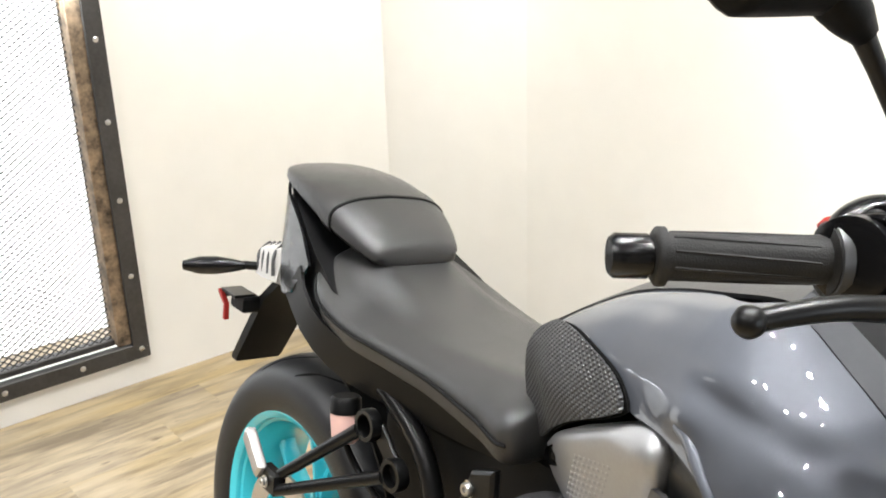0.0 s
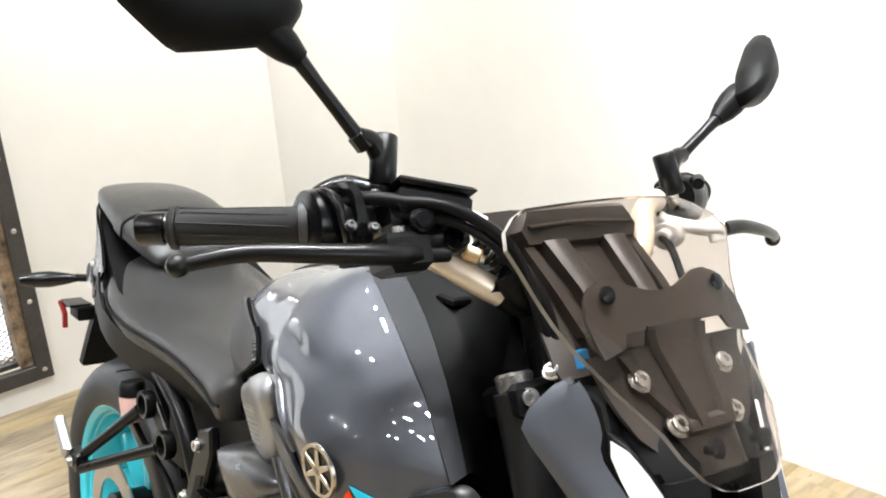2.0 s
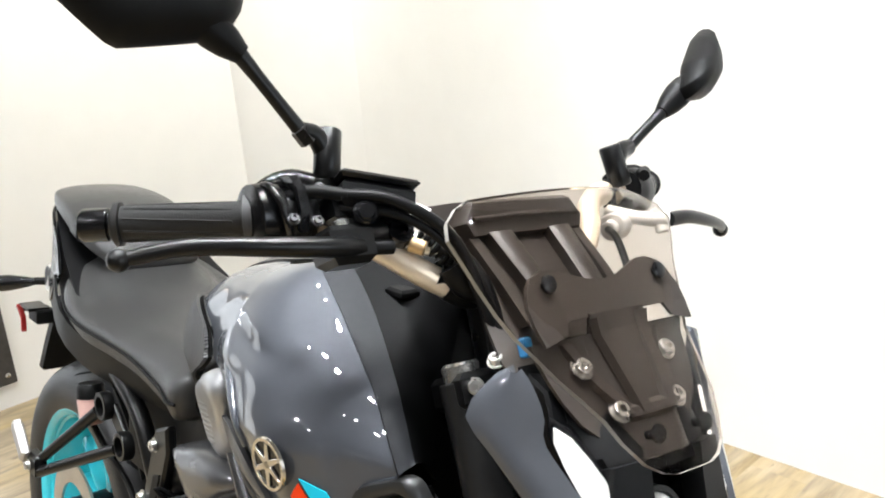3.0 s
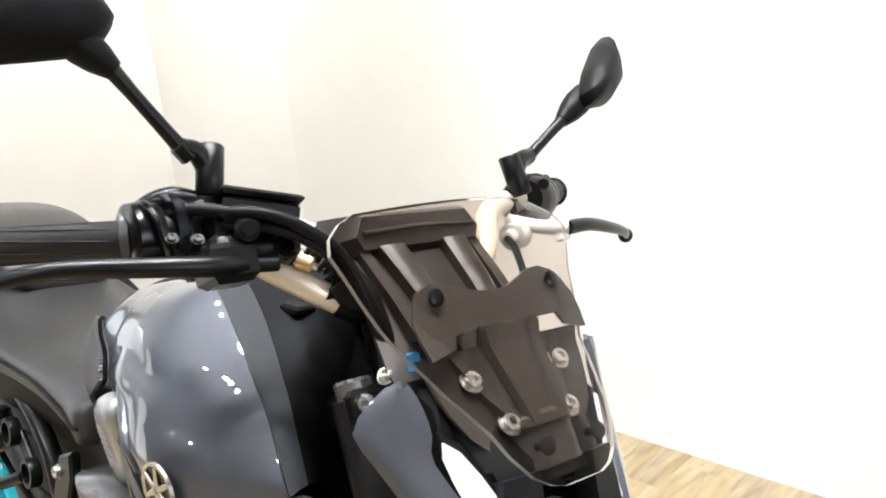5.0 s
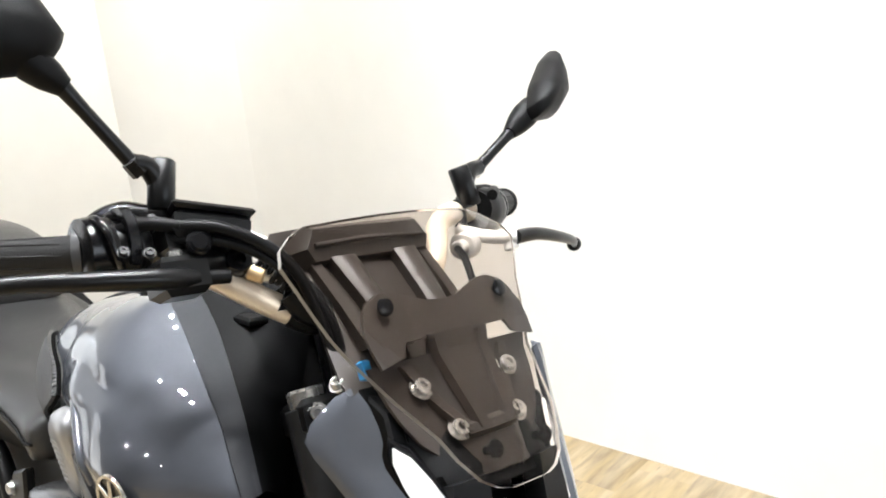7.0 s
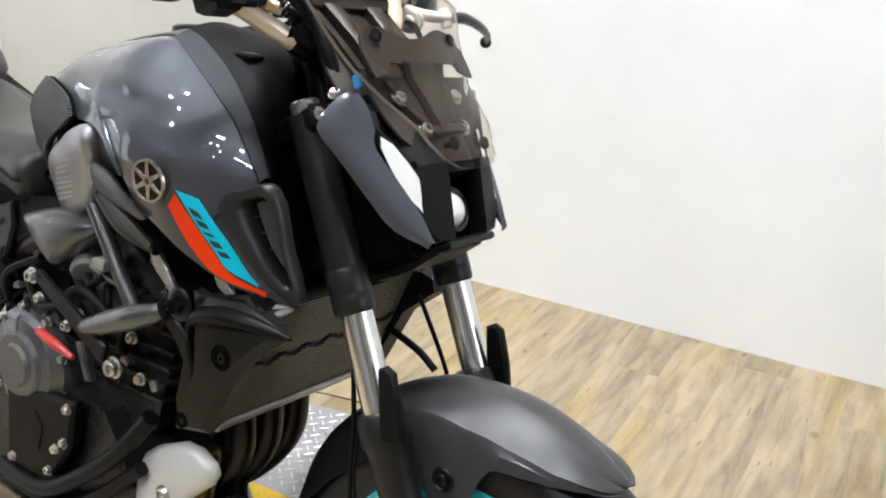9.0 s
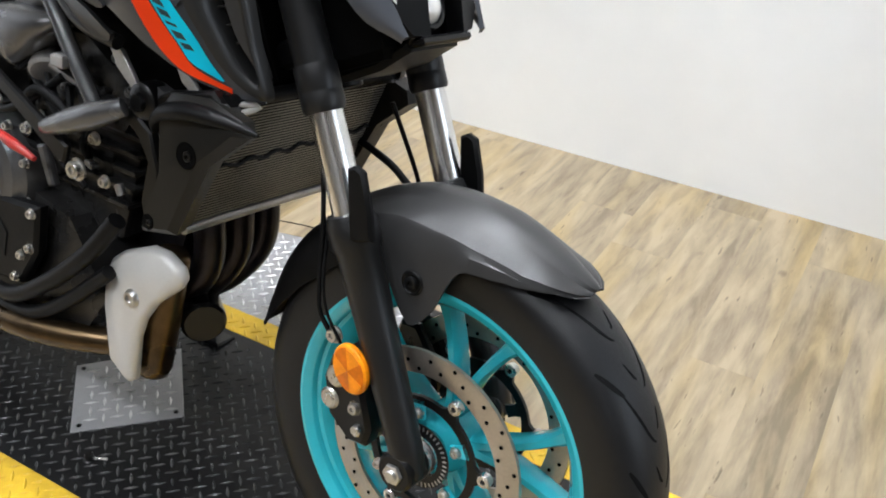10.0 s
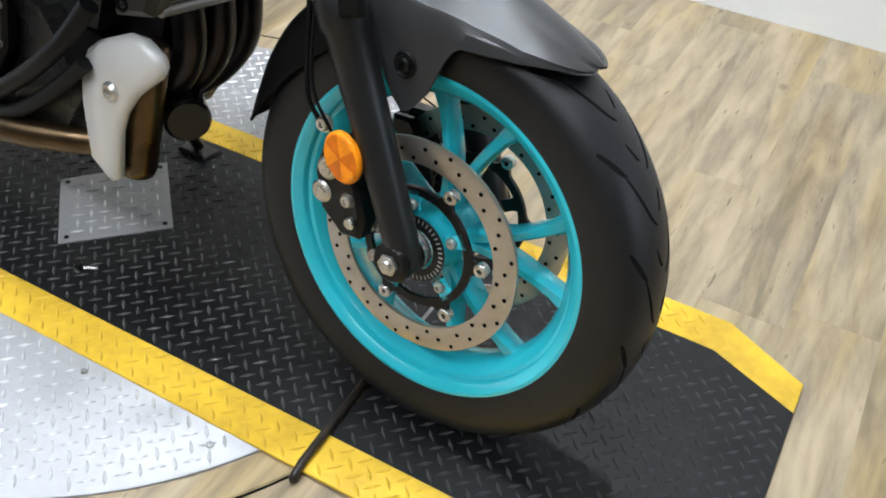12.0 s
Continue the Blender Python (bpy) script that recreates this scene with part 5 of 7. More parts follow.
def mirror(sy, outline, base, elbow, neck, x0):
    """A rear-view mirror; the outline is (outward, up) in the plane of the glass."""
    out = np.array(outline, float)
    mid = out.mean(0)
    dense = spline(list(map(tuple, np.vstack([out, out[:1]]))), 41)[:-1]
    lin = np.vstack([out, out[:1]])
    run = np.r_[0, np.cumsum(np.linalg.norm(np.diff(lin, axis=0), axis=1))]
    sharp = np.stack([np.interp(np.linspace(0, run[-1], 41)[:-1], run, lin[:, k]) for k in (0, 1)], -1)
    dense = 0.15 * dense + 0.85 * sharp
    rings = []
    for k, dx in ((0.96, -0.006), (1.0, -0.002), (0.985, 0.006), (0.90, 0.016), (0.72, 0.026), (0.42, 0.033), (0.10, 0.035)):
        rings.append([(x0 + dx - 0.25 * (abs(y) - abs(mid[0])), y, z) for y, z in mid + (dense - mid) * k])
    mr = fp("mirror", loft(rings), BLACK, "black faceted rear-view mirror", None, 35)
    part("mirror_glass", loft([[(x0 - 0.0064 + q - 0.25 * (abs(y) - abs(mid[0])), y, z) for y, z in mid + (dense - mid) * 0.90] for q in (0.0, 0.001)]), MIRROR, mr, "mirror glass", None, 35)
    part("mirror_stem", tube([elbow, tuple((np.array(elbow) * 0.45 + np.array(neck) * 0.55)), neck], [0.0072, 0.0066, 0.0066, 0.0080], 14, 16), BLACK_METAL, mr, "black mirror stem", None, 60)
    nk = np.array(neck)
    toward = np.array((x0 + 0.012, mid[0], mid[1])) - nk
    part("mirror_neck", tube([nk - 0.006 * toward / np.linalg.norm(toward), nk + 0.15 * toward, nk + 0.5 * toward], [0.009, 0.0145, 0.017, 0.016], 14, 14), BLACK, mr)
    b = np.array(base)
    part("mirror_knuckle", join(rod(b + (-0.005, sy * 0.010, -0.048), b, 0.0128, 20, 0.002), tube([b + (-0.004, sy * 0.004, -0.028), (b + elbow) / 2 + (0, 0, -0.006), elbow], [0.0105, 0.0100, 0.0095], 14, 10), rod(b + (-0.020, 0, -0.066), b + (-0.012, 0, -0.036), 0.0078)), BLACK_METAL, mr, "black mirror clamp knuckle", None, 50)
    e = np.array(elbow)
    part("lock_nut", rod(e - 0.012 * (nk - e) / np.linalg.norm(nk - e), e + 0.004 * (nk - e) / np.linalg.norm(nk - e), 0.0092, 6, 0.001), BLACK_METAL if sy < 0 else WHITE_PLASTIC, mr)
    return mr


mirror(-1, [(-0.262, 1.066), (-0.268, 1.052), (-0.292, 1.034), (-0.372, 1.033), (-0.408, 1.080), (-0.412, 1.105), (-0.395, 1.132), (-0.310, 1.128), (-0.276, 1.100)], (0.000, -0.187, 0.958), (0.003, -0.217, 0.955), (0.016, -0.272, 1.026), 0.006)
mirror(1, [(0.402, 1.082), (0.408, 1.050), (0.392, 1.010), (0.345, 0.980), (0.296, 0.972), (0.288, 0.986), (0.318, 1.022), (0.372, 1.066)], (0.008, 0.179, 0.930), (0.000, 0.222, 0.930), (0.024, 0.275, 0.968), 0.030)

rng0 = random.Random(11)
# ---------------------------------------------------------------- the motorcycle: body (x ahead, y left, z up, from the ground between the wheels)
def bp(name, geo, mat, label="", parent=None, smooth=40):
    return part(name, geo, mat, parent or bike, label, None, smooth)


def eased(xs, ys):
    """A smooth table through the given heights or widths."""
    q = spline(list(zip(xs, ys)), 200)
    return lambda x: np.interp(x, q[:, 0], q[:, 1])


def step(k):
    k = min(1.0, max(0.0, float(k)))
    return k * k * (3 - 2 * k)


EDGE_X = (-0.20, -0.10, -0.04, 0.0, 0.05, 0.10, 0.176, 0.231, 0.277, 0.32, 0.351, 0.378, 0.40, 0.44, 0.50)
edge_z = eased(EDGE_X, (0.83, 0.905, 0.946, 0.968, 0.984, 0.995, 1.007, 0.984, 0.961, 0.938, 0.915, 0.890, 0.866, 0.82, 0.75))
edge_y = eased(EDGE_X, (0.10, 0.112, 0.106, 0.100, 0.100, 0.107, 0.114, 0.125, 0.138, 0.150, 0.156, 0.164, 0.169, 0.16, 0.14))
flank_w = eased((-0.2, -0.1, -0.05, 0.0, 0.05, 0.084, 0.166, 0.216, 0.25, 0.29, 0.33, 0.354, 0.40, 0.45, 0.5), (0.085, 0.128, 0.158, 0.178, 0.189, 0.199, 0.223, 0.238, 0.244, 0.243, 0.222, 0.202, 0.172, 0.150, 0.13))
ZM = 0.862


def side_y(x, z):
    """Half width of the tank and its covers: widest at ZM, rolling in to the seam above and tucking under below."""
    x, z = np.asarray(x, float), np.asarray(z, float)
    w = flank_w(x - 0.30 * np.maximum(0, ZM - z))
    r = np.clip((z - ZM) / (np.maximum(edge_z(x), ZM + 0.004) - ZM), 0, 1)
    ye = np.minimum(edge_y(x), w)
    up = ye + (w - ye) * (1 - r**2.1) ** np.interp(x, (0.13, 0.30), (0.5, 0.95))
    return np.where(z > ZM, up, w * (1 - 1.2 * (ZM - z)))


def lifted(curve_a, curve_b, off, nu=16, nv=8, bulge=0.0):
    """A grid over the flank between two (x, z) curves; off metres proud."""
    g = ruled([(x, 0, z) for x, z in curve_a], [(x, 0, z) for x, z in curve_b], nu, nv)
    k = np.sin(np.linspace(0, 1, nv) * math.pi)[:, None] * np.sin(np.linspace(0, 1, nu) * math.pi)[None]
    g[..., 1] = -(side_y(g[..., 0], g[..., 2]) + off + bulge * k)
    return g


def both_sides(name, grid, thick, mat, label="", left=True, smooth=50):
    right = sheet(grid, thick)
    ob = bp(name, right, mat, label, None, smooth)
    if left:
        bp(name, mirrored(right), mat, label, None, smooth)
    return ob


def moulding(outline, crown, depth, off=0.0, n=72):
    """A rounded cover over the flank inside an (x, z) outline, with a soft rim that turns in."""
    out = spline(list(outline) + [outline[0]], n + 1)[:-1]
    mid = out.mean(0)
    rings = []
    for k, h in ((1.0, -depth), (1.0, -0.004), (0.985, 0.0), (0.94, crown * 0.45), (0.86, crown * 0.72), (0.70, crown * 0.92), (0.45, crown), (0.2, crown), (0.03, crown)):
        rings.append([(x, -float(side_y(x, z)) - off - h, z) for x, z in mid + (out - mid) * k])
    return loft(rings)


# tank shell: from the seams above to the lower edge, round the mouth of the scoop
UPPER = [(-0.100, 0.902), (-0.04, 0.946), (0.0, 0.968), (0.05, 0.984), (0.10, 0.995), (0.14, 1.001), (0.176, 1.007), (0.22, 0.989), (0.277, 0.961), (0.32, 0.938), (0.351, 0.915), (0.378, 0.890), (0.402, 0.863), (0.385, 0.851), (0.366, 0.838), (0.362, 0.818), (0.371, 0.795), (0.390, 0.762), (0.418, 0.730), (0.447, 0.711)]
BELOW = [(-0.100, 0.9005), (-0.03, 0.923), (0.02, 0.919), (0.064, 0.907), (0.084, 0.888), (0.14, 0.886), (0.196, 0.868), (0.222, 0.842), (0.236, 0.811), (0.255, 0.797), (0.275, 0.787), (0.290, 0.778), (0.303, 0.770), (0.318, 0.760), (0.334, 0.750), (0.350, 0.739), (0.368, 0.729), (0.390, 0.719), (0.418, 0.711), (0.447, 0.709)]
ticks = np.linspace(0, len(UPPER) - 1, 200)


def along(points):
    p = np.array(points)
    ext = np.vstack([2 * p[0] - p[1], p, 2 * p[-1] - p[-2]])
    out = []
    for q in ticks:
        i = min(int(q), len(p) - 2)
        t, (a, b, c, d) = q - i, ext[i : i + 4]
        out.append(0.5 * (2 * b + (c - a) * t + (2 * a - 5 * b + 4 * c - d) * t**2 + (3 * b - a - 3 * c + d) * t**3))
    return np.array(out)


upper, below = along(UPPER), along(BELOW)
cols = []
for a, b in zip(upper, below):
    col = []
    for t in np.linspace(0, 1, 48):
        x, z = a + (b - a) * t
        d = z - float(np.interp(x, (0.155, 0.29), (0.940, 0.928)))
        fade = step((x - 0.13) / 0.05) * step((0.315 - x) / 0.06)
        crease = fade * (0.0030 * math.exp(-((d - 0.016) / 0.012) ** 2) - 0.0050 * math.exp(-((d + 0.006) / 0.010) ** 2))
        haunch = 0.007 * math.exp(-(((x - 0.150) / 0.035) ** 2) - ((z - 0.915) / 0.018) ** 2)
        col.append((x, -float(side_y(x, z)) - crease - haunch, z))
    cols.append(col)
shell = np.array(cols)
bp("tank_shell", sheet(shell, 0.004, True), PAINT, "glossy dark grey fuel tank shell", None, 50)
bp("tank_shell", mirrored(sheet(shell, 0.004, True)), PAINT, "glossy dark grey fuel tank shell", None, 50)
# core under the covers; the shade there is put into its near-black colour
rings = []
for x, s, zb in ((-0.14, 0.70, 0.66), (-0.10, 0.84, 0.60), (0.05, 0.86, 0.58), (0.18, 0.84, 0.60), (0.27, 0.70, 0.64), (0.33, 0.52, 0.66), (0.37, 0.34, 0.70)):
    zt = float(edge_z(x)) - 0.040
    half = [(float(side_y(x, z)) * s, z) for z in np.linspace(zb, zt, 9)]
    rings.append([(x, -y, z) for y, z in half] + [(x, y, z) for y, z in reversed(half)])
bp("air_box", loft(rings), VOID, "airbox under the tank covers, recess shade put into its black")
bp("tank_top_panel", sheet([[(x, s * (float(edge_y(x)) - 0.001), float(edge_z(x)) - 0.0015 + 0.016 * (1 - s * s)) for s in np.linspace(-1, 1, 17)] for x in np.linspace(-0.10, 0.176, 26)], 0.004, True), MATT_GREY, "matt charcoal panel along the tank top")
seam = [(x, float(edge_y(x)) - 0.001, float(edge_z(x)) - 0.001) for x in np.linspace(0.176, 0.402, 9)]
front_panel = ruled(seam, [(0.176, 0.0, 1.022), (0.235, 0.004, 1.016), (0.290, 0.022, 1.000), (0.325, 0.045, 0.968), (0.340, 0.068, 0.925), (0.350, 0.082, 0.880), (0.352, 0.090, 0.815)], 26, 12)
front_panel[..., 2] += 0.012 * np.sin(np.linspace(0, 1, 12) * math.pi)[:, None]
front_panel = np.concatenate([front_panel[:1] + np.array((0.0, 0.009, -0.004)), front_panel])
front_panel[..., 1] *= -1
both_sides("tank_front_strip", front_panel[:4], 0.004, PANEL_GREY, "dark grey strip ahead of the tank seam")
both_sides("tank_front_panel", front_panel[3:], 0.004, PANEL_BLACK, "black satin panel ahead of the tank")
bp("panel_clip", block(0.268, 0.296, -0.097, -0.073, 0.990, 1.000, 0.003), BLACK, "small black panel clip")
bp("fuel_cap", join(moved(lathe([(0, 0.012), (0.030, 0.012), (0.036, 0.009), (0.038, 0.0)], 32, "z"), Matrix.Translation((0.09, 0, 1.008)) @ pose(0, 0, 0, 0, -6))), BLACK_METAL, "black fuel filler cap")

pad = material("knurled_knee_rubber", (0.030, 0.030, 0.031), 0.5, 0.0, 0.1, 8, 100)
nt = pad.node_tree
wave1, wave2 = nt.nodes.new("ShaderNodeTexWave"), nt.nodes.new("ShaderNodeTexWave")
tcoord = nt.nodes.new("ShaderNodeTexCoord")
for wv, rot in ((wave1, 0.9), (wave2, -0.75)):
    mp = nt.nodes.new("ShaderNodeMapping")
    mp.inputs["Rotation"].default_value = (0, rot, 0)
    wv.inputs["Scale"].default_value = 62
    nt.links.new(tcoord.outputs["Object"], mp.inputs["Vector"])
    nt.links.new(mp.outputs[0], wv.inputs["Vector"])
mul = nt.nodes.new("ShaderNodeMath")
mul.operation = "MULTIPLY"
nt.links.new(wave1.outputs["Fac"], mul.inputs[0])
nt.links.new(wave2.outputs["Fac"], mul.inputs[1])
bnode = nt.nodes.new("ShaderNodeBump")
bnode.inputs["Strength"].default_value, bnode.inputs["Distance"].default_value = 0.9, 0.003
nt.links.new(mul.outputs[0], bnode.inputs["Height"])
nt.links.new(bnode.outputs["Normal"], nt.nodes["Principled BSDF"].inputs["Normal"])
pad_low, pad_high = [(-0.125, 0.766), (-0.095, 0.770), (-0.062, 0.796), (-0.020, 0.826), (0.020, 0.851), (0.055, 0.868), (0.084, 0.886)], [(-0.125, 0.835), (-0.115, 0.885), (-0.075, 0.915), (-0.030, 0.924), (0.020, 0.920), (0.058, 0.911), (0.079, 0.900)]
both_sides("knee_pad", lifted(pad_low, pad_high, 0.006, 24, 12), 0.006, pad, "knurled black rubber knee pad")
bp("pad_edge", tube([(x, -float(side_y(x, z)) - 0.005, z) for x, z in pad_low[2:] + [(0.087, 0.892)] + pad_high[::-1][:5]], 0.0026, 8, 70), VOID, "black gap round the knee pad")
COVER = [(-0.084, 0.770), (-0.062, 0.790), (-0.020, 0.818), (0.030, 0.845), (0.085, 0.873), (0.118, 0.884), (0.138, 0.878), (0.142, 0.856), (0.134, 0.826), (0.108, 0.784), (0.060, 0.744), (-0.010, 0.722), (-0.062, 0.728), (-0.084, 0.748)]
cover_geo = moulding(COVER, 0.012, 0.03, 0.004)
cover_ob = bp("side_cover", cover_geo, SATIN_GREY, "satin silver-grey side cover with a dimple pattern", None, 50)
bp("side_cover", mirrored(cover_geo), SATIN_GREY, "satin silver-grey side cover with a dimple pattern", None, 50)
for i in range(8):
    for j in range(8):
        x, z = -0.004 + i * 0.0080 + j * 0.0036, 0.752 + j * 0.0085 + i * 0.0024
        y = -(float(side_y(x, z)) + 0.0152)
        bp("dimple", moved(lathe([(0, 0.0016), (0.002, 0.0012), (0.0036, 0.0)], 8, "y"), Matrix.Translation((x, y, z)) @ Matrix.Diagonal((1, -1, 1, 1))), SATIN_GREY, "", cover_ob)
# socket shade is painted near-black
bp("cover_socket", moved(lathe([(0, 0.0), (0.009, 0.0), (0.011, -0.003), (0.012, 0.003)], 18, "y"), Matrix.Translation((-0.040, -float(side_y(-0.040, 0.778)) - 0.0150, 0.778))), VOID, "", cover_ob)
bp("socket_screw", bolt_head((-0.038, -float(side_y(-0.040, 0.778)) - 0.0150, 0.778), (0, -1, 0), 0.004, 0.003), BLACK_METAL, "", cover_ob)
# trims between the side cover, the shell and the frame
well = moulding([(0.130, 0.886), (0.150, 0.878), (0.143, 0.850), (0.140, 0.826), (0.160, 0.822), (0.205, 0.838), (0.212, 0.856), (0.194, 0.874), (0.170, 0.890), (0.148, 0.896)], 0.001, 0.012, -0.008)
bp("trim_well", well, SCOOP_GREY, "dark recess beside the tank shell")
bp("trim_well", mirrored(well), SCOOP_GREY, "dark recess beside the tank shell")
rimmed = tube([(x, -float(side_y(x, z)) - 0.0005, z) for x, z in ((0.150, 0.902), (0.170, 0.895), (0.192, 0.878), (0.214, 0.860), (0.224, 0.838))], [0.0045, 0.006, 0.005, 0.0035], 10, 40)
bp("shell_lip", rimmed, PAINT, "glossy rolled lip of the tank shell", None, 60)
both_sides("side_trim", lifted([(0.118, 0.818), (0.140, 0.800), (0.175, 0.794), (0.215, 0.794), (0.262, 0.790)], [(0.132, 0.838), (0.165, 0.836), (0.200, 0.829), (0.232, 0.812), (0.268, 0.794)], 0.001, 20, 8, 0.006), 0.006, STAY_GREY, "dark grey trim below the tank")
both_sides("side_trim", lifted([(0.118, 0.772), (0.150, 0.752), (0.198, 0.742), (0.248, 0.746)], [(0.128, 0.790), (0.162, 0.784), (0.205, 0.774), (0.256, 0.756)], -0.006, 16, 6, 0.004), 0.006, SCOOP_GREY, "charcoal frame trim")
# scoop
rimc = spline([(0.362, 0.826), (0.370, 0.842), (0.388, 0.851), (0.406, 0.859), (0.419, 0.853), (0.429, 0.828), (0.439, 0.778), (0.453, 0.726), (0.449, 0.712), (0.425, 0.724), (0.403, 0.746), (0.384, 0.776), (0.368, 0.805), (0.362, 0.826)], 84)
inner = spline([(0.384, 0.826), (0.389, 0.834), (0.398, 0.838), (0.407, 0.841), (0.415, 0.836), (0.421, 0.818), (0.430, 0.778), (0.442, 0.741), (0.439, 0.735), (0.425, 0.746), (0.412, 0.762), (0.398, 0.789), (0.388, 0.810), (0.384, 0.826)], 84)
rt = loft([[(x, -float(side_y(x, z)) - off, z) for x, z in rimc[:-1] + (inner[:-1] - rimc[:-1]) * s] for s, off in ((0.0, -0.006), (0.02, 0.004), (0.12, 0.0095), (0.45, 0.0115), (0.80, 0.0095), (0.97, 0.004), (1.02, -0.004), (1.08, -0.024))], cap=False)
bp("scoop_rim", rt, SCOOP_GREY, "charcoal rounded scoop rim", None, 50)
bp("scoop_rim", mirrored(rt), SCOOP_GREY, "charcoal rounded scoop rim", None, 50)
# the depth of the scoop is painted near-black in place of shade
both_sides("scoop_mouth", lifted([(0.380, 0.828), (0.386, 0.808), (0.406, 0.766), (0.438, 0.733)], [(0.410, 0.845), (0.424, 0.812), (0.432, 0.778), (0.445, 0.738)], -0.024, 14, 6), 0.004, VOID, "scoop mouth, shade of the hollow put into its black")
both_sides("scoop_wall", lifted([(0.393, 0.833), (0.401, 0.806), (0.413, 0.776), (0.438, 0.740)], [(0.412, 0.841), (0.421, 0.812), (0.430, 0.778), (0.443, 0.742)], -0.009, 14, 5), 0.006, STAY_GREY, "satin grey inner wall of the scoop")
for x, z in ((0.394, 0.812), (0.401, 0.792), (0.411, 0.772)):
    both_sides("scoop_bar", lifted([(x - 0.012, z - 0.001), (x + 0.004, z + 0.003)], [(x - 0.012, z + 0.001), (x + 0.004, z + 0.005)], -0.014, 4, 3), 0.003, SCOOP_GREY)
both_sides("orange_stripe", lifted([(0.308, 0.817), (0.322, 0.786), (0.337, 0.761), (0.353, 0.742), (0.372, 0.730), (0.412, 0.7155)], [(0.317, 0.833), (0.341, 0.792), (0.358, 0.765), (0.372, 0.743), (0.389, 0.731), (0.412, 0.7215)], 0.0012, 22, 5), 0.001, ORANGE, "orange-red tank stripe")
cy = both_sides("blue_stripe", lifted([(0.318, 0.838), (0.342, 0.7935), (0.359, 0.7665), (0.373, 0.7445), (0.402, 0.728)], [(0.342, 0.830), (0.358, 0.802), (0.375, 0.774), (0.390, 0.748), (0.404, 0.7295)], 0.0012, 22, 5), 0.001, CYAN, "sky blue tank stripe")


def on_stripe(t, s):
    lo, hi = spline([(0.322, 0.829), (0.341, 0.794), (0.358, 0.767), (0.374, 0.746)], 21), spline([(0.346, 0.822), (0.358, 0.802), (0.374, 0.775), (0.388, 0.751)], 21)
    p, q = (np.array([np.interp(t * 20, range(21), c[:, k]) for k in (0, 1)]) for c in (lo, hi))
    return p + (q - p) * s


# dark bars in place of the lettering on the stripe
for a, b in ((0.10, 0.21), (0.27, 0.36), (0.44, 0.48), (0.56, 0.66), (0.72, 0.81)):
    bp("lettering_bar", sheet(lifted([tuple(on_stripe(t, 0.20)) for t in (a, b)], [tuple(on_stripe(t + 0.04, 0.58)) for t in (a, b)], 0.0024, 4, 3), 0.001), INK, "dark decal bar", cy)
em = Matrix.Translation((0.286, -float(side_y(0.286, 0.844)) - 0.002, 0.844)) @ pose(0, 0, 0, 6, 0, 3)
badge = bp("emblem", moved(lathe([(0.0225, -0.001), (0.0235, -0.003), (0.0265, -0.003), (0.0275, 0.0), (0.0225, 0.0)], 40, "y", True), em), EMBLEM, "round silver tank emblem")
bp("emblem_disc", moved(lathe([(0, -0.0012), (0.0226, -0.0012), (0.0226, 0.001)], 32, "y"), em), BLACK_GLOSS, "", badge)
for k in range(3):
    bp("emblem_bar", moved(slab([(-0.0022, -0.023), (0.0022, -0.023), (0.0038, 0), (0.0022, 0.023), (-0.0022, 0.023), (-0.0038, 0)], -0.0012, -0.0035, "y", 0.0006), em @ pose(0, 0, 0, 0, 60 * k, 0)), EMBLEM, "", badge)


# seats
def cushion(sections, crown=0.25, n=28, power=3.2):
    rings = []
    pts = spline([tuple(q) for q in sections], 44)
    for x, hw, zt, zb in pts:
        zc, hh = (zt + zb) / 2, (zt - zb) / 2
        ring = []
        for a in np.linspace(0, 2 * math.pi, n, endpoint=False):
            c, sn = math.cos(a), math.sin(a)
            y = hw * math.copysign(abs(c) ** (2 / power), c)
            z = zc + hh * math.copysign(abs(sn) ** (2 / power), sn)
            if sn > 0:
                z -= crown * hh * (y / max(hw, 1e-4)) ** 2 * 0.9
            else:
                y *= 0.97
            ring.append((x, y, z))
        rings.append(ring)
    return loft(rings)


# each: along, crown height, shoulder half-width and height, welt half-width and height
SEAT = [(-0.092, 0.836, 0.085, 0.826, 0.118, 0.775), (-0.112, 0.829, 0.095, 0.821, 0.156, 0.758), (-0.17, 0.822, 0.105, 0.815, 0.151, 0.765), (-0.27, 0.815, 0.108, 0.808, 0.147, 0.776), (-0.36, 0.819, 0.110, 0.805, 0.151, 0.780), (-0.45, 0.840, 0.114, 0.814, 0.163, 0.788), (-0.53, 0.864, 0.112, 0.838, 0.158, 0.804), (-0.585, 0.875, 0.090, 0.860, 0.130, 0.830), (-0.60, 0.872, 0.070, 0.863, 0.100, 0.845)]
seat_lines = spline(SEAT, 54)
rings = []
for x, zt, ys, zs, yw, zw in seat_lines:
    half = spline([(0.0, zt), (ys * 0.55, zt - 0.002), (ys * 0.90, zs + 0.003), (ys * 1.08, zs - 0.004), (yw * 0.96, (zs + zw) / 2 - 0.002), (yw, zw + 0.003), (yw - 0.001, zw)], 22)
    half = [tuple(q) for q in half] + [(yw - 0.008, zw - 0.024), (yw - 0.030, zw - 0.028)]
    rings.append([(x, y, z) for y, z in half] + [(x, -y, z) for y, z in reversed(half[1:])])
bp("rider_seat", loft(rings), VINYL, "dark grey vinyl rider seat", None, 60)
welt = [(x, -(yw + 0.0008), zw) for x, zt, ys, zs, yw, zw in seat_lines if -0.592 < x < -0.104]
bp("seat_welt", tube(welt, 0.0024, 8, 60), VINYL_DARK, "black seat welt")
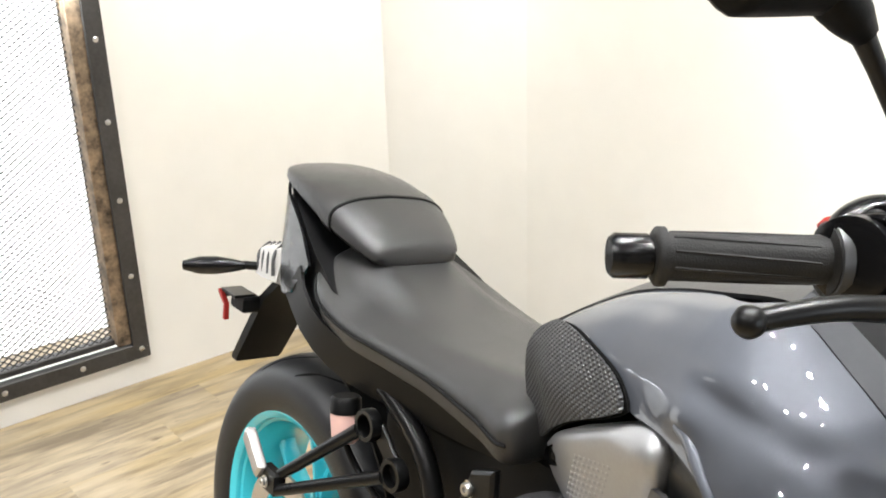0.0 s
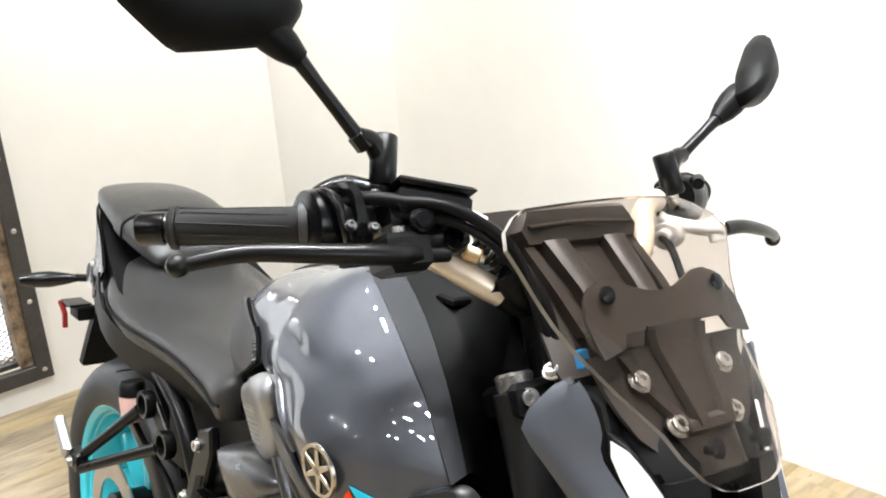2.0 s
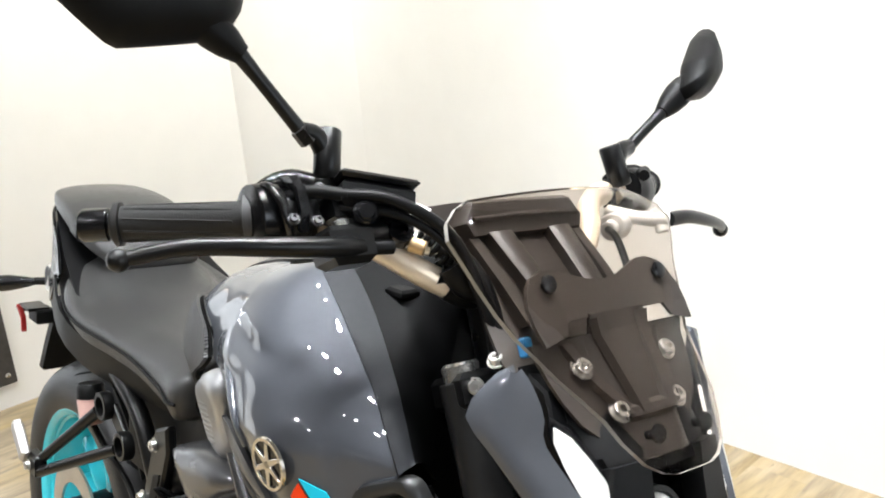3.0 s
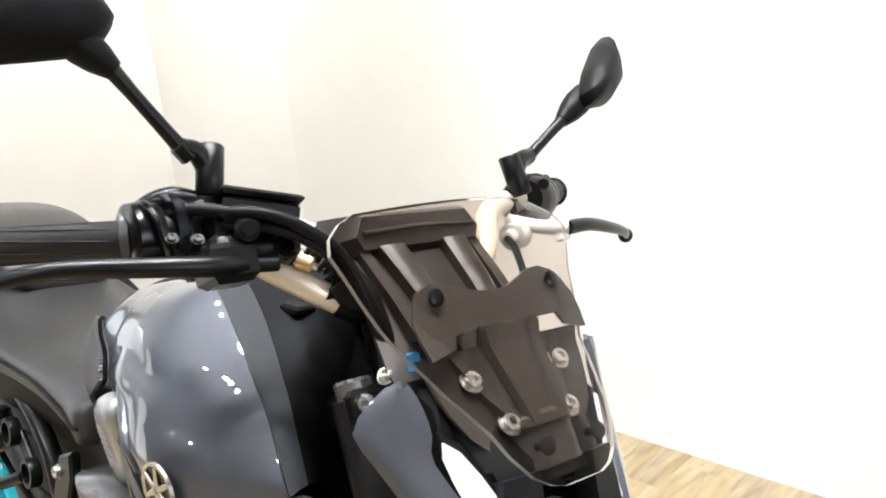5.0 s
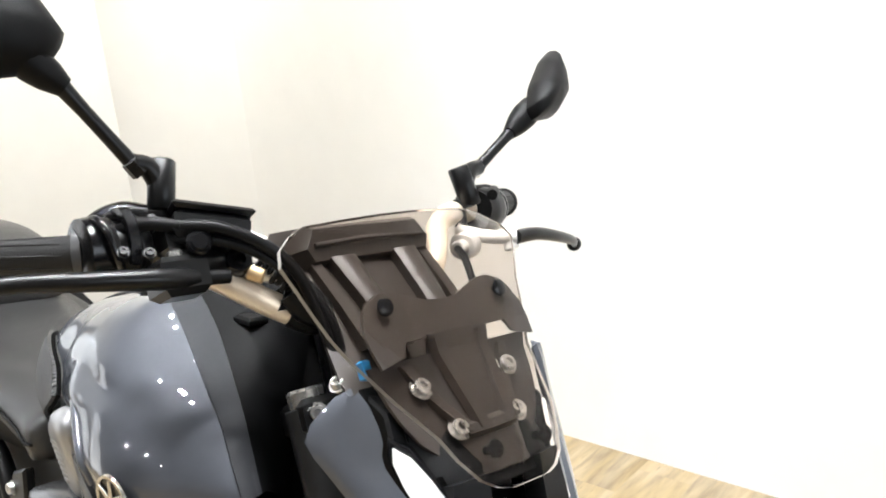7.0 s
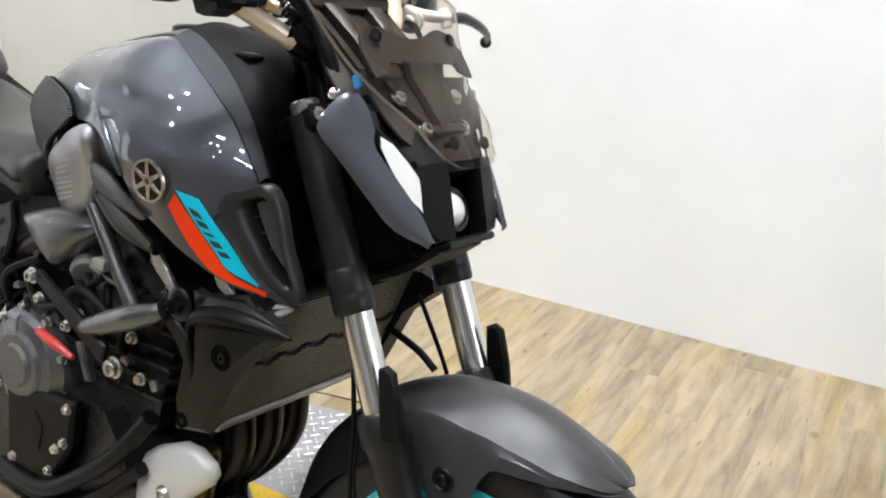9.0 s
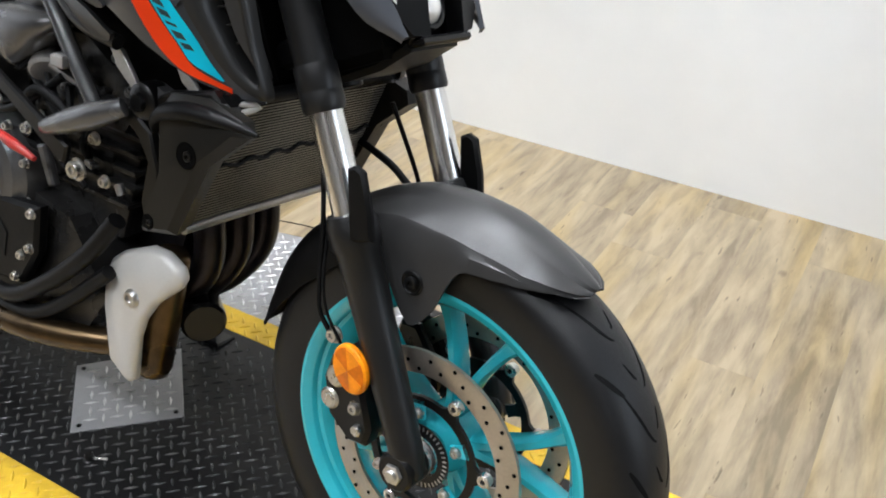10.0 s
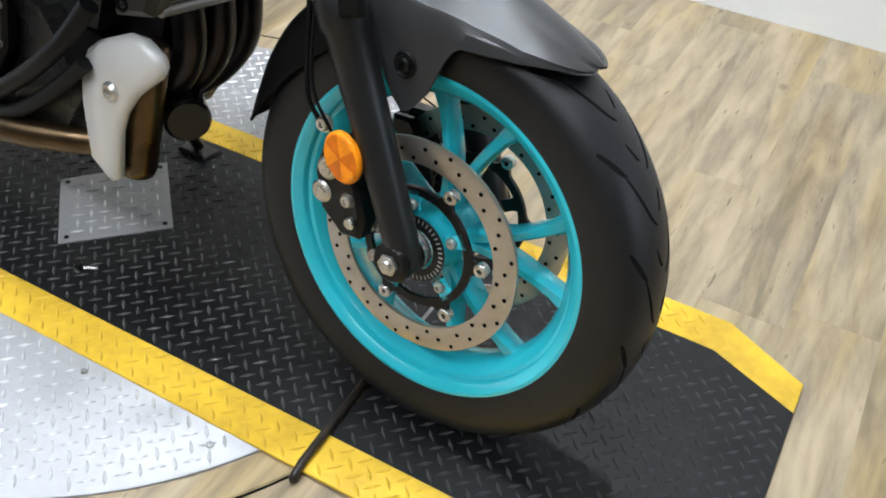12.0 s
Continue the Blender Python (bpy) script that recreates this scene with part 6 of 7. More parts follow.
bp("seat_welt", mirrored(tube(welt, 0.0024, 8, 60)), VINYL_DARK, "black seat welt")
PILLION = [(-0.508, 0.058, 0.876, 0.862), (-0.512, 0.078, 0.891, 0.856), (-0.535, 0.091, 0.909, 0.862), (-0.575, 0.104, 0.933, 0.874), (-0.615, 0.109, 0.951, 0.886), (-0.68, 0.106, 0.967, 0.905), (-0.75, 0.097, 0.970, 0.926), (-0.80, 0.078, 0.967, 0.940), (-0.83, 0.045, 0.958, 0.948)]
bp("pillion_seat", cushion(PILLION, 0.45, 36, 4.6), VINYL, "dark grey vinyl pillion seat", None, 60)
st = spline(PILLION, 200)
band = [q for q in st if -0.632 < q[0] < -0.600]
bp("pillion_strap", cushion([(x, hw + 0.0025, zt + 0.002, zb - 0.002) for x, hw, zt, zb in band], 0.45, 36, 4.6), VINYL, "vinyl strap across the pillion seat", None, 60)
thin = [q for q in st if -0.603 < q[0] < -0.597]
bp("strap_seam", cushion([(x, hw + 0.0028, zt + 0.0024, zb - 0.002) for x, hw, zt, zb in thin], 0.45, 36, 4.6), VINYL_DARK)

# tail
both = lambda name, a, b, mat, label, nu=14, nv=6, th=0.005: both_sides(name, ruled([(x, -y, z) for x, y, z in a], [(x, -y, z) for x, y, z in b], nu, nv), th, mat, label)
both("tail_cover", [(-0.590, 0.140, 0.842), (-0.660, 0.120, 0.888), (-0.740, 0.100, 0.926), (-0.806, 0.062, 0.944)], [(-0.640, 0.140, 0.785), (-0.700, 0.122, 0.772), (-0.745, 0.102, 0.826), (-0.812, 0.060, 0.930)], BLACK_GLOSS, "glossy black tail cover")
both("seat_side_cover", [(-0.10, 0.060, 0.742), (-0.20, 0.106, 0.744), (-0.33, 0.132, 0.752), (-0.47, 0.152, 0.769), (-0.56, 0.154, 0.795), (-0.62, 0.138, 0.835)], [(-0.11, 0.050, 0.700), (-0.20, 0.092, 0.698), (-0.33, 0.116, 0.700), (-0.47, 0.134, 0.702), (-0.57, 0.146, 0.732), (-0.675, 0.128, 0.775)], BLACK, "black side cover below the seat")
for k in range(6):
    z0 = 0.800 + 0.010 * k
    bp("lettering_bar", sheet(np.array([[(-0.668 - 0.004 * k + dx, -(0.1275 - 0.0012 * k), z0 + dz) for dx in (0.0, 0.010)] for dz in (0.0, 0.005)]), 0.0006), EMBLEM, "pale lettering bar")
bp("tail_core", loft([[(x, y * s, z) for y, z in ((-1, zb), (-1, zt), (1, zt), (1, zb))] for x, s, zb, zt in ((-0.40, 0.125, 0.715, 0.775), (-0.52, 0.142, 0.74, 0.825), (-0.60, 0.130, 0.77, 0.860), (-0.66, 0.118, 0.78, 0.892), (-0.74, 0.097, 0.80, 0.930), (-0.80, 0.064, 0.90, 0.950))]), BLACK, "black tail frame core")
bp("tail_tip", loft([[(x, y * s, z) for y, z in ((-1, zb), (-1, zt), (1, zt), (1, zb))] for x, s, zb, zt in ((-0.795, 0.066, 0.912, 0.946), (-0.828, 0.052, 0.920, 0.948), (-0.846, 0.032, 0.930, 0.944))]), MATT_GREY)
lamp = bp("tail_lamp", loft([[(x, y * s, z) for y, z in ((-1, zb + 0.012), (-0.9, zt - 0.008), (-0.6, zt), (0.6, zt), (0.9, zt - 0.008), (1, zb + 0.012), (0.7, zb), (-0.7, zb))] for x, s, zb, zt in ((-0.79, 0.088, 0.745, 0.822), (-0.85, 0.084, 0.738, 0.812), (-0.91, 0.068, 0.730, 0.796), (-0.945, 0.046, 0.728, 0.778), (-0.955, 0.03, 0.735, 0.765))]), ALU_SHIELD, "pale grey faceted tail lamp", None, 20)
for k in range(4):
    x = -0.815 - 0.030 * k
    bp("lamp_facet", tube([(x + 0.012, -0.0885 + 0.006 * k, 0.765 - 0.004 * k), (x, -0.082 + 0.006 * k, 0.800 - 0.006 * k), (x - 0.010, -0.056 + 0.006 * k, 0.818 - 0.007 * k)], 0.0035, 6), STAY_GREY, "", lamp)
holder = bp("plate_holder", loft([[(x + dx, y, z) for y, dx in ((-w, 0), (w, 0), (w, -0.022), (-w, -0.022))] for x, z, w in ((-0.800, 0.770, 0.055), (-0.900, 0.690, 0.050), (-0.942, 0.620, 0.052), (-0.996, 0.540, 0.050), (-1.000, 0.532, 0.046))]), BLACK, "black number plate holder")
bp("plate_light", block(-0.965, -0.915, -0.085, -0.045, 0.660, 0.690, 0.004), BLACK, "", holder)
bp("bracket", join(block(-0.985, -0.925, -0.098, -0.055, 0.688, 0.694, 0.001), block(-0.985, -0.979, -0.098, -0.055, 0.676, 0.694, 0.001)), BLACK_METAL, "", holder)
bp("red_reflector", slab([(-0.958, 0.640), (-0.950, 0.640), (-0.952, 0.672), (-0.984, 0.692), (-0.986, 0.686), (-0.958, 0.668)], -0.104, -0.094, "y", 0.001), RED, "red rear reflector tab", holder)
for sy in (-1, 1):
    sig = bp("turn_signal", tube([(-0.915, sy * 0.080, 0.755), (-0.920, sy * 0.090, 0.753), (-0.945, sy * 0.125, 0.749), (-0.978, sy * 0.168, 0.743), (-0.984, sy * 0.176, 0.742)], [0.006, 0.0125, 0.0170, 0.0165, 0.009], 16, 20), BLACK_GLOSS, "dark turn signal", None, 60)
    bp("signal_stalk", tube([(-0.86, sy * 0.03, 0.760), (-0.92, sy * 0.086, 0.754)], 0.008, 10), BLACK, "", sig)

# rear wheel, swingarm, sub-frame
rear_wheel = wheel("rear_wheel", "turquoise cast rear wheel with ten spokes", Matrix.Translation((-0.698, 0, 0.312)), 0.080, 0.090, 0.319, [20 - 72 * k for k in range(5)], False)
part("brake_disc", lathe([(0.080, -0.0875), (0.1225, -0.0875), (0.1225, -0.0825), (0.080, -0.0825)], 72, "y", True), STEEL, rear_wheel, "rear brake disc")
part("rear_hub_cap", lathe([(0.0, -0.095), (0.03, -0.095), (0.05, -0.085), (0.05, 0.085), (0.03, 0.095), (0, 0.095)], 40, "y"), BLACK_METAL, rear_wheel)
for sy in (-1, 1):
    bp("swingarm", loft([[(x, sy * (yc + dy), z + dz) for dy, dz in ((-w, -h), (w, -h), (w, h), (-w, h))] for x, yc, z, w, h in ((-0.12, 0.085, 0.385, 0.018, 0.045), (-0.35, 0.115, 0.365, 0.016, 0.045), (-0.60, 0.125, 0.325, 0.014, 0.034), (-0.74, 0.125, 0.312, 0.013, 0.028))]), BLACK_METAL, "black swingarm leg", None, 30)
    bp("sub_frame", tube([(-0.245, sy * 0.120, 0.585), (-0.300, sy * 0.122, 0.672), (-0.42, sy * 0.120, 0.728), (-0.62, sy * 0.10, 0.80)], 0.014, 12), BLACK_METAL, "black sub-frame tube")
    bp("main_frame", tube([(-0.20, sy * 0.10, 0.42), (-0.17, sy * 0.125, 0.60), (-0.02, sy * 0.135, 0.70), (0.20, sy * 0.10, 0.80), (0.36, sy * 0.05, 0.86)], 0.021, 14), BLACK_METAL, "black steel main frame")
    ring1, ring2, piv = np.array((-0.394, sy * 0.142, 0.664)), np.array((-0.329, sy * 0.137, 0.617)), np.array((-0.537, sy * 0.208, 0.527))
    pb = bp("pillion_peg_bracket", join(tube([ring1 + (-0.018, sy * 0.004, -0.014), piv], [0.010, 0.0085], 12), tube([ring2 + (-0.020, sy * 0.004, -0.012), piv + (0.02, 0, -0.008)], [0.010, 0.009], 12)), BLACK_METAL, "black pillion peg bracket")
    for q in (ring1, ring2):
        bp("bracket_eye", moved(lathe([(0.0165, -0.009), (0.0225, -0.009), (0.0235, -0.005), (0.0235, 0.005), (0.0225, 0.009), (0.0165, 0.009)], 24, "y", True), Matrix.Translation(q)), BLACK_METAL, "", pb)
    bp("bracket_plate", slab([(-0.394, 0.664), (-0.372, 0.672), (-0.322, 0.632), (-0.329, 0.600), (-0.345, 0.615), (-0.380, 0.640)], sy * 0.128, sy * 0.136, "y", 0.002), BLACK_METAL, "", pb)
    bp("peg_bolt", bolt_head(piv + (0, sy * 0.012, 0), (0, sy, 0), 0.007, 0.006), BOLT, "", pb)
    bp("peg_block", block(-0.560, -0.515, *(sorted((sy * 0.196, sy * 0.216))), 0.508, 0.546, 0.004), BLACK_METAL, "", pb)
    peg = bp("pillion_peg", slab([(-0.556, 0.525), (-0.540, 0.548), (-0.585, 0.592), (-0.600, 0.588), (-0.604, 0.570)], sy * 0.212, sy * 0.228, "y", 0.005), ALU, "folded aluminium pillion peg")
    for k in range(8):
        q = np.array((-0.546 - 0.0062 * k, 0, 0.547 + 0.0060 * k))
        bp("peg_tooth", moved(block(-0.0018, 0.0018, -0.006, 0.006, -0.003, 0.003, 0.0006), Matrix.Translation((q[0], sy * 0.220, q[2])) @ pose(0, 0, 0, 0, 45, 0)), ALU, "", peg)
res = bp("rear_fluid_bottle", moved(lathe([(0, -0.026), (0.016, -0.026), (0.020, -0.022), (0.0225, 0.012), (0.0225, 0.018), (0, 0.018)], 22, "z"), Matrix.Translation((-0.452, -0.142, 0.642)) @ pose(0, 0, 0, 0, -8)), FLUID, "translucent rear brake fluid bottle")
bp("bottle_cap", moved(lathe([(0.0, 0.042), (0.019, 0.042), (0.0225, 0.038), (0.0235, 0.018), (0.0, 0.018)], 22, "z"), Matrix.Translation((-0.452, -0.142, 0.642)) @ pose(0, 0, 0, 0, -8)), BLACK, "black cap", res)
bp("inner_mudguard", sheet(np.array([[(-0.698 + r * math.cos(a), y, 0.312 + r * math.sin(a)) for y in (-0.07, -0.035, 0.0, 0.035, 0.07)] for r, a in ((0.335 + 0.004 * k, radians(35 + 6 * k)) for k in range(10))]), 0.004), BLACK, "black inner rear mudguard")
bp("hose", tube([(-0.452, -0.142, 0.618), (-0.43, -0.13, 0.58), (-0.36, -0.12, 0.54), (-0.27, -0.13, 0.50)], 0.005, 8), BLACK)

bp("battery_box", block(-0.42, -0.07, -0.092, 0.092, 0.54, 0.735, 0.01), BLACK, "black battery box under the seat")

# foot-peg hanger and pod
hanger = bp("footpeg_hanger", slab([(-0.150, 0.712), (-0.112, 0.728), (-0.108, 0.690), (-0.135, 0.610), (-0.150, 0.500), (-0.205, 0.420), (-0.235, 0.440), (-0.205, 0.560), (-0.175, 0.640)], -0.150, -0.166, "y", 0.004), BLACK_METAL, "black aluminium foot-peg hanger")
for x, z in ((-0.148, 0.690), (-0.190, 0.595), (-0.205, 0.470)):
    bp("hanger_bolt", bolt_head((x, -0.166, z), (0, -1, 0), 0.008, 0.007), BOLT, "", hanger)
# raised dark piece: the shade of an opening put into colour
bp("hanger_window", slab([(-0.150, 0.645), (-0.130, 0.652), (-0.150, 0.580), (-0.170, 0.590)], -0.164, -0.168, "y", 0.001), VINYL_DARK, "", hanger)
bp("rider_peg", tube([(-0.20, -0.165, 0.40), (-0.21, -0.27, 0.395)], 0.013, 12), BLACK_METAL, "black rider foot peg")
bp("pod_cover", loft([[(x * k + 0.022 * (1 - k), y, z * k + 0.708 * (1 - k)) for x, z in spline([(-0.069, 0.719), (-0.004, 0.741), (0.060, 0.747), (0.108, 0.742), (0.102, 0.724), (0.064, 0.696), (0.020, 0.657), (-0.001, 0.657), (-0.036, 0.680), (-0.061, 0.705), (-0.0695, 0.7185)], 40)[:-1]] for y, k in ((-0.125, 0.96), (-0.150, 1.0), (-0.168, 0.99), (-0.180, 0.90), (-0.187, 0.70), (-0.190, 0.40))]), CASE_GREY, "satin grey injector cover", None, 60)
bp("frame_brace", tube([(0.084, -0.168, 0.768), (0.135, -0.172, 0.705), (0.190, -0.172, 0.632)], 0.0115, 14), CASE_GREY, "satin grey frame brace")
bp("frame_brace", tube([(0.105, -0.175, 0.790), (0.165, -0.182, 0.752), (0.235, -0.180, 0.738)], 0.010, 12), SCOOP_GREY, "dark grey frame brace")

# engine
bp("cylinder_block", loft([[(x + s * (z - 0.5) * 0.25, y, z) for x, y, s in ((-0.02, -0.135, 1), (0.20, -0.125, 1), (0.20, 0.125, 1), (-0.02, 0.135, 1))] for z in (0.44, 0.46, 0.62, 0.70)]), ENGINE, "dark cast cylinder block", None, 30)
for k in range(5):
    bp("cooling_rib", moved(block(-0.115, 0.115, -0.143, 0.143, -0.003, 0.003, 0.001), Matrix.Translation((0.10 + 0.006 * k, 0, 0.50 + 0.026 * k))), ENGINE)
bp("crankcase", loft([[(x, y, z) for x, z in ((-0.20, 0.46), (-0.10, 0.50), (0.12, 0.46), (0.20, 0.36), (0.12, 0.235), (-0.12, 0.23), (-0.21, 0.32))] for y in (-0.165, -0.155, 0.155, 0.165)]), ENGINE, "dark engine crankcase", None, 30)
cc = Matrix.Translation((-0.045, -0.165, 0.490))
clutch = bp("clutch_cover", moved(lathe([(0.0, -0.040), (0.030, -0.040), (0.034, -0.034), (0.048, -0.034), (0.053, -0.027), (0.070, -0.024), (0.078, -0.014), (0.086, -0.012), (0.090, 0.0), (0.090, 0.02)], 48, "y"), cc), CASE_GREY, "grey cast round clutch cover")
for k in range(9):
    a = radians(20 + 40 * k)
    bp("cover_bolt", bolt_head((-0.045 + 0.088 * math.cos(a), -0.176, 0.490 + 0.088 * math.sin(a)), (0, -1, 0), 0.006, 0.008), BOLT, "", clutch)
for k in range(5):
    a = radians(100 + 34 * k)
    bp("cover_rib", tube([(-0.045 + r * math.cos(a), -0.196 + (r - 0.03) * 0.25, 0.490 + r * math.sin(a)) for r in (0.036, 0.055, 0.074)], 0.004, 8), CASE_GREY, "", clutch)
bp("case_plate", slab([(-0.075, 0.455), (0.090, 0.472), (0.082, 0.395), (0.045, 0.335), (-0.070, 0.320)], -0.172, -0.196, "y", 0.006), BLACK, "black engine case cover")
for x, z in ((0.076, 0.458), (0.070, 0.402), (0.050, 0.385), (0.035, 0.345), (-0.055, 0.335)):
    bp("case_bolt", bolt_head((x, -0.196, z), (0, -1, 0), 0.0065, 0.006), BOLT)
# raised dark piece, painted shade of a slot in the cover
bp("case_slot", slab([(0.0, 0.43), (0.02, 0.41), (0.012, 0.37), (-0.005, 0.39)], -0.195, -0.198, "y", 0.001), VINYL_DARK)
bp("pedal_arm", slab([(-0.012, 0.648), (0.010, 0.656), (0.165, 0.586), (0.158, 0.560), (0.148, 0.560)], -0.192, -0.204, "y", 0.003), BLACK_METAL, "black engine stay")
bp("stay_bolt", bolt_head((0.000, -0.204, 0.645), (0, -1, 0), 0.009, 0.008), BOLT)
bp("stay_bolt", bolt_head((0.176, -0.196, 0.556), (0, -1, 0), 0.012, 0.010), BOLT)
bp("frame_slider", tube([(0.128, -0.205, 0.603), (0.136, -0.208, 0.607), (0.262, -0.206, 0.662), (0.274, -0.202, 0.668)], [0.010, 0.0165, 0.0180, 0.012], 18, 16), CASE_GREY, "grey plastic frame slider")
bp("red_bracket", tube([(0.030, -0.212, 0.570), (0.070, -0.216, 0.565), (0.112, -0.214, 0.555)], [0.006, 0.008, 0.004], 10), RED, "red plastic clip")
for pts, r in (([(0.02, -0.17, 0.60), (0.08, -0.18, 0.64), (0.16, -0.17, 0.60)], 0.007), ([(-0.08, -0.16, 0.62), (-0.02, -0.18, 0.59), (0.04, -0.18, 0.61), (0.10, -0.16, 0.66)], 0.006), ([(0.05, -0.15, 0.66), (0.10, -0.17, 0.62), (0.11, -0.18, 0.56), (0.16, -0.17, 0.52)], 0.005), ([(-0.12, -0.165, 0.57), (-0.10, -0.18, 0.62), (-0.03, -0.17, 0.66)], 0.006), ([(-0.10, -0.185, 0.30), (0.03, -0.200, 0.315), (0.12, -0.200, 0.37), (0.20, -0.198, 0.44), (0.25, -0.190, 0.505)], 0.013), ([(-0.10, -0.175, 0.27), (0.05, -0.190, 0.29), (0.14, -0.190, 0.34), (0.23, -0.185, 0.42)], 0.011)):
    bp("hose", tube(pts, r, 10), BLACK, "black engine hose")
for x, z in ((0.12, 0.60), (0.19, 0.60), (0.21, 0.545), (0.045, 0.575), (0.075, 0.60), (-0.02, 0.60)):
    bp("engine_bolt", bolt_head((x, -0.178, z), (0, -1, 0), 0.007, 0.007), BOLT)

# throttle bodies, sensors, leads
bp("throttle_body", rod((0.01, -0.10, 0.70), (0.06, -0.155, 0.655), 0.026, 20, 0.004), ALU, "cast throttle body")
bp("injector_rail", tube([(-0.02, -0.14, 0.690), (0.06, -0.150, 0.672), (0.14, -0.150, 0.655)], 0.009, 10), ALU, "aluminium fuel rail")
bp("head_cover", loft([[(x, y, z) for x, z in ((0.06, 0.62), (0.20, 0.60), (0.24, 0.66), (0.20, 0.725), (0.08, 0.72))] for y in (-0.142, -0.132, 0.132, 0.142)]), ENGINE, "dark cylinder head cover", None, 30)
for x, z in ((0.085, 0.640), (0.185, 0.622), (0.215, 0.665), (0.19, 0.705), (0.10, 0.70)):
    bp("head_bolt", bolt_head((x, -0.142, z), (0, -1, 0), 0.0065, 0.007), BOLT)
bp("sensor_plug", join(rod((0.10, -0.150, 0.675), (0.125, -0.178, 0.690), 0.010), block(0.118, 0.142, -0.192, -0.172, 0.682, 0.700, 0.003)), ALU, "grey sensor plug")
bp("silver_bracket", slab([(0.205, 0.735), (0.230, 0.728), (0.262, 0.690), (0.252, 0.682), (0.222, 0.705)], -0.165, -0.172, "y", 0.001), ALU, "cast frame bracket")
bp("silver_bracket", slab([(0.330, 0.728), (0.352, 0.724), (0.372, 0.706), (0.362, 0.700), (0.340, 0.712)], -0.165, -0.172, "y", 0.001), ALU, "cast frame bracket")
for k in range(10):
    px, pz = rng0.uniform(-0.13, 0.22), rng0.uniform(0.55, 0.70)
    bp("lead", tube([(px, -0.148, pz), (px + rng0.uniform(-0.05, 0.05), -0.176, pz + rng0.uniform(-0.05, 0.03)), (px + rng0.uniform(-0.09, 0.09), -0.150, pz + rng0.uniform(-0.08, 0.02))], rng0.choice((0.003, 0.004, 0.0055)), 8), BLACK, "thin black lead")
for k in range(12):
    px, pz = rng0.uniform(-0.14, 0.22), rng0.uniform(0.53, 0.69)
    bp("clip", moved(block(-0.008, 0.008, -0.006, 0.006, -0.005, 0.005, 0.002), Matrix.Translation((px, -0.160, pz)) @ pose(0, 0, 0, rng0.uniform(-30, 30), rng0.uniform(-60, 60), 0)), rng0.choice((ALU, ENGINE, BOLT, BLACK_METAL)))
bp("case_cover_strip", slab([(0.075, 0.560), (0.092, 0.565), (0.112, 0.510), (0.100, 0.505)], -0.172, -0.186, "y", 0.003), STAY_GREY, "grey case strip")

# radiator
# shade between the fins is put into the near-black core colour
core = bp("radiator", loft([[(x + dx, s * 0.168, z) for dx in (0,) for x, z in ((0.352, 0.528), (0.414, 0.700), (0.382, 0.708), (0.320, 0.538))] for s in (-1, 1)]), VOID, "radiator core, shade between the fins put into its black")
FIN = material("radiator_fin", (0.26, 0.235, 0.19), 0.45, 0.3, 0.3)
for i in range(38):
    k = i / 37
    x, z = 0.3535 + (0.413 - 0.3535) * k, 0.532 + (0.697 - 0.532) * k
    bp("radiator_fin", loft([[(x + 0.0012, s * 0.165, z - 0.0009), (x + 0.0012, s * 0.165, z + 0.0009), (x - 0.004, s * 0.165, z + 0.0009), (x - 0.004, s * 0.165, z - 0.0009)] for s in (-1, 1)]), FIN, "", core)
bp("radiator_tank", tube([(0.352, -0.17, 0.522), (0.352, 0.17, 0.522)], 0.007, 10), ALU, "pale radiator bottom rail")
bp("radiator_tank", tube([(0.412, -0.17, 0.706), (0.412, 0.17, 0.706)], 0.010, 10), BLACK)
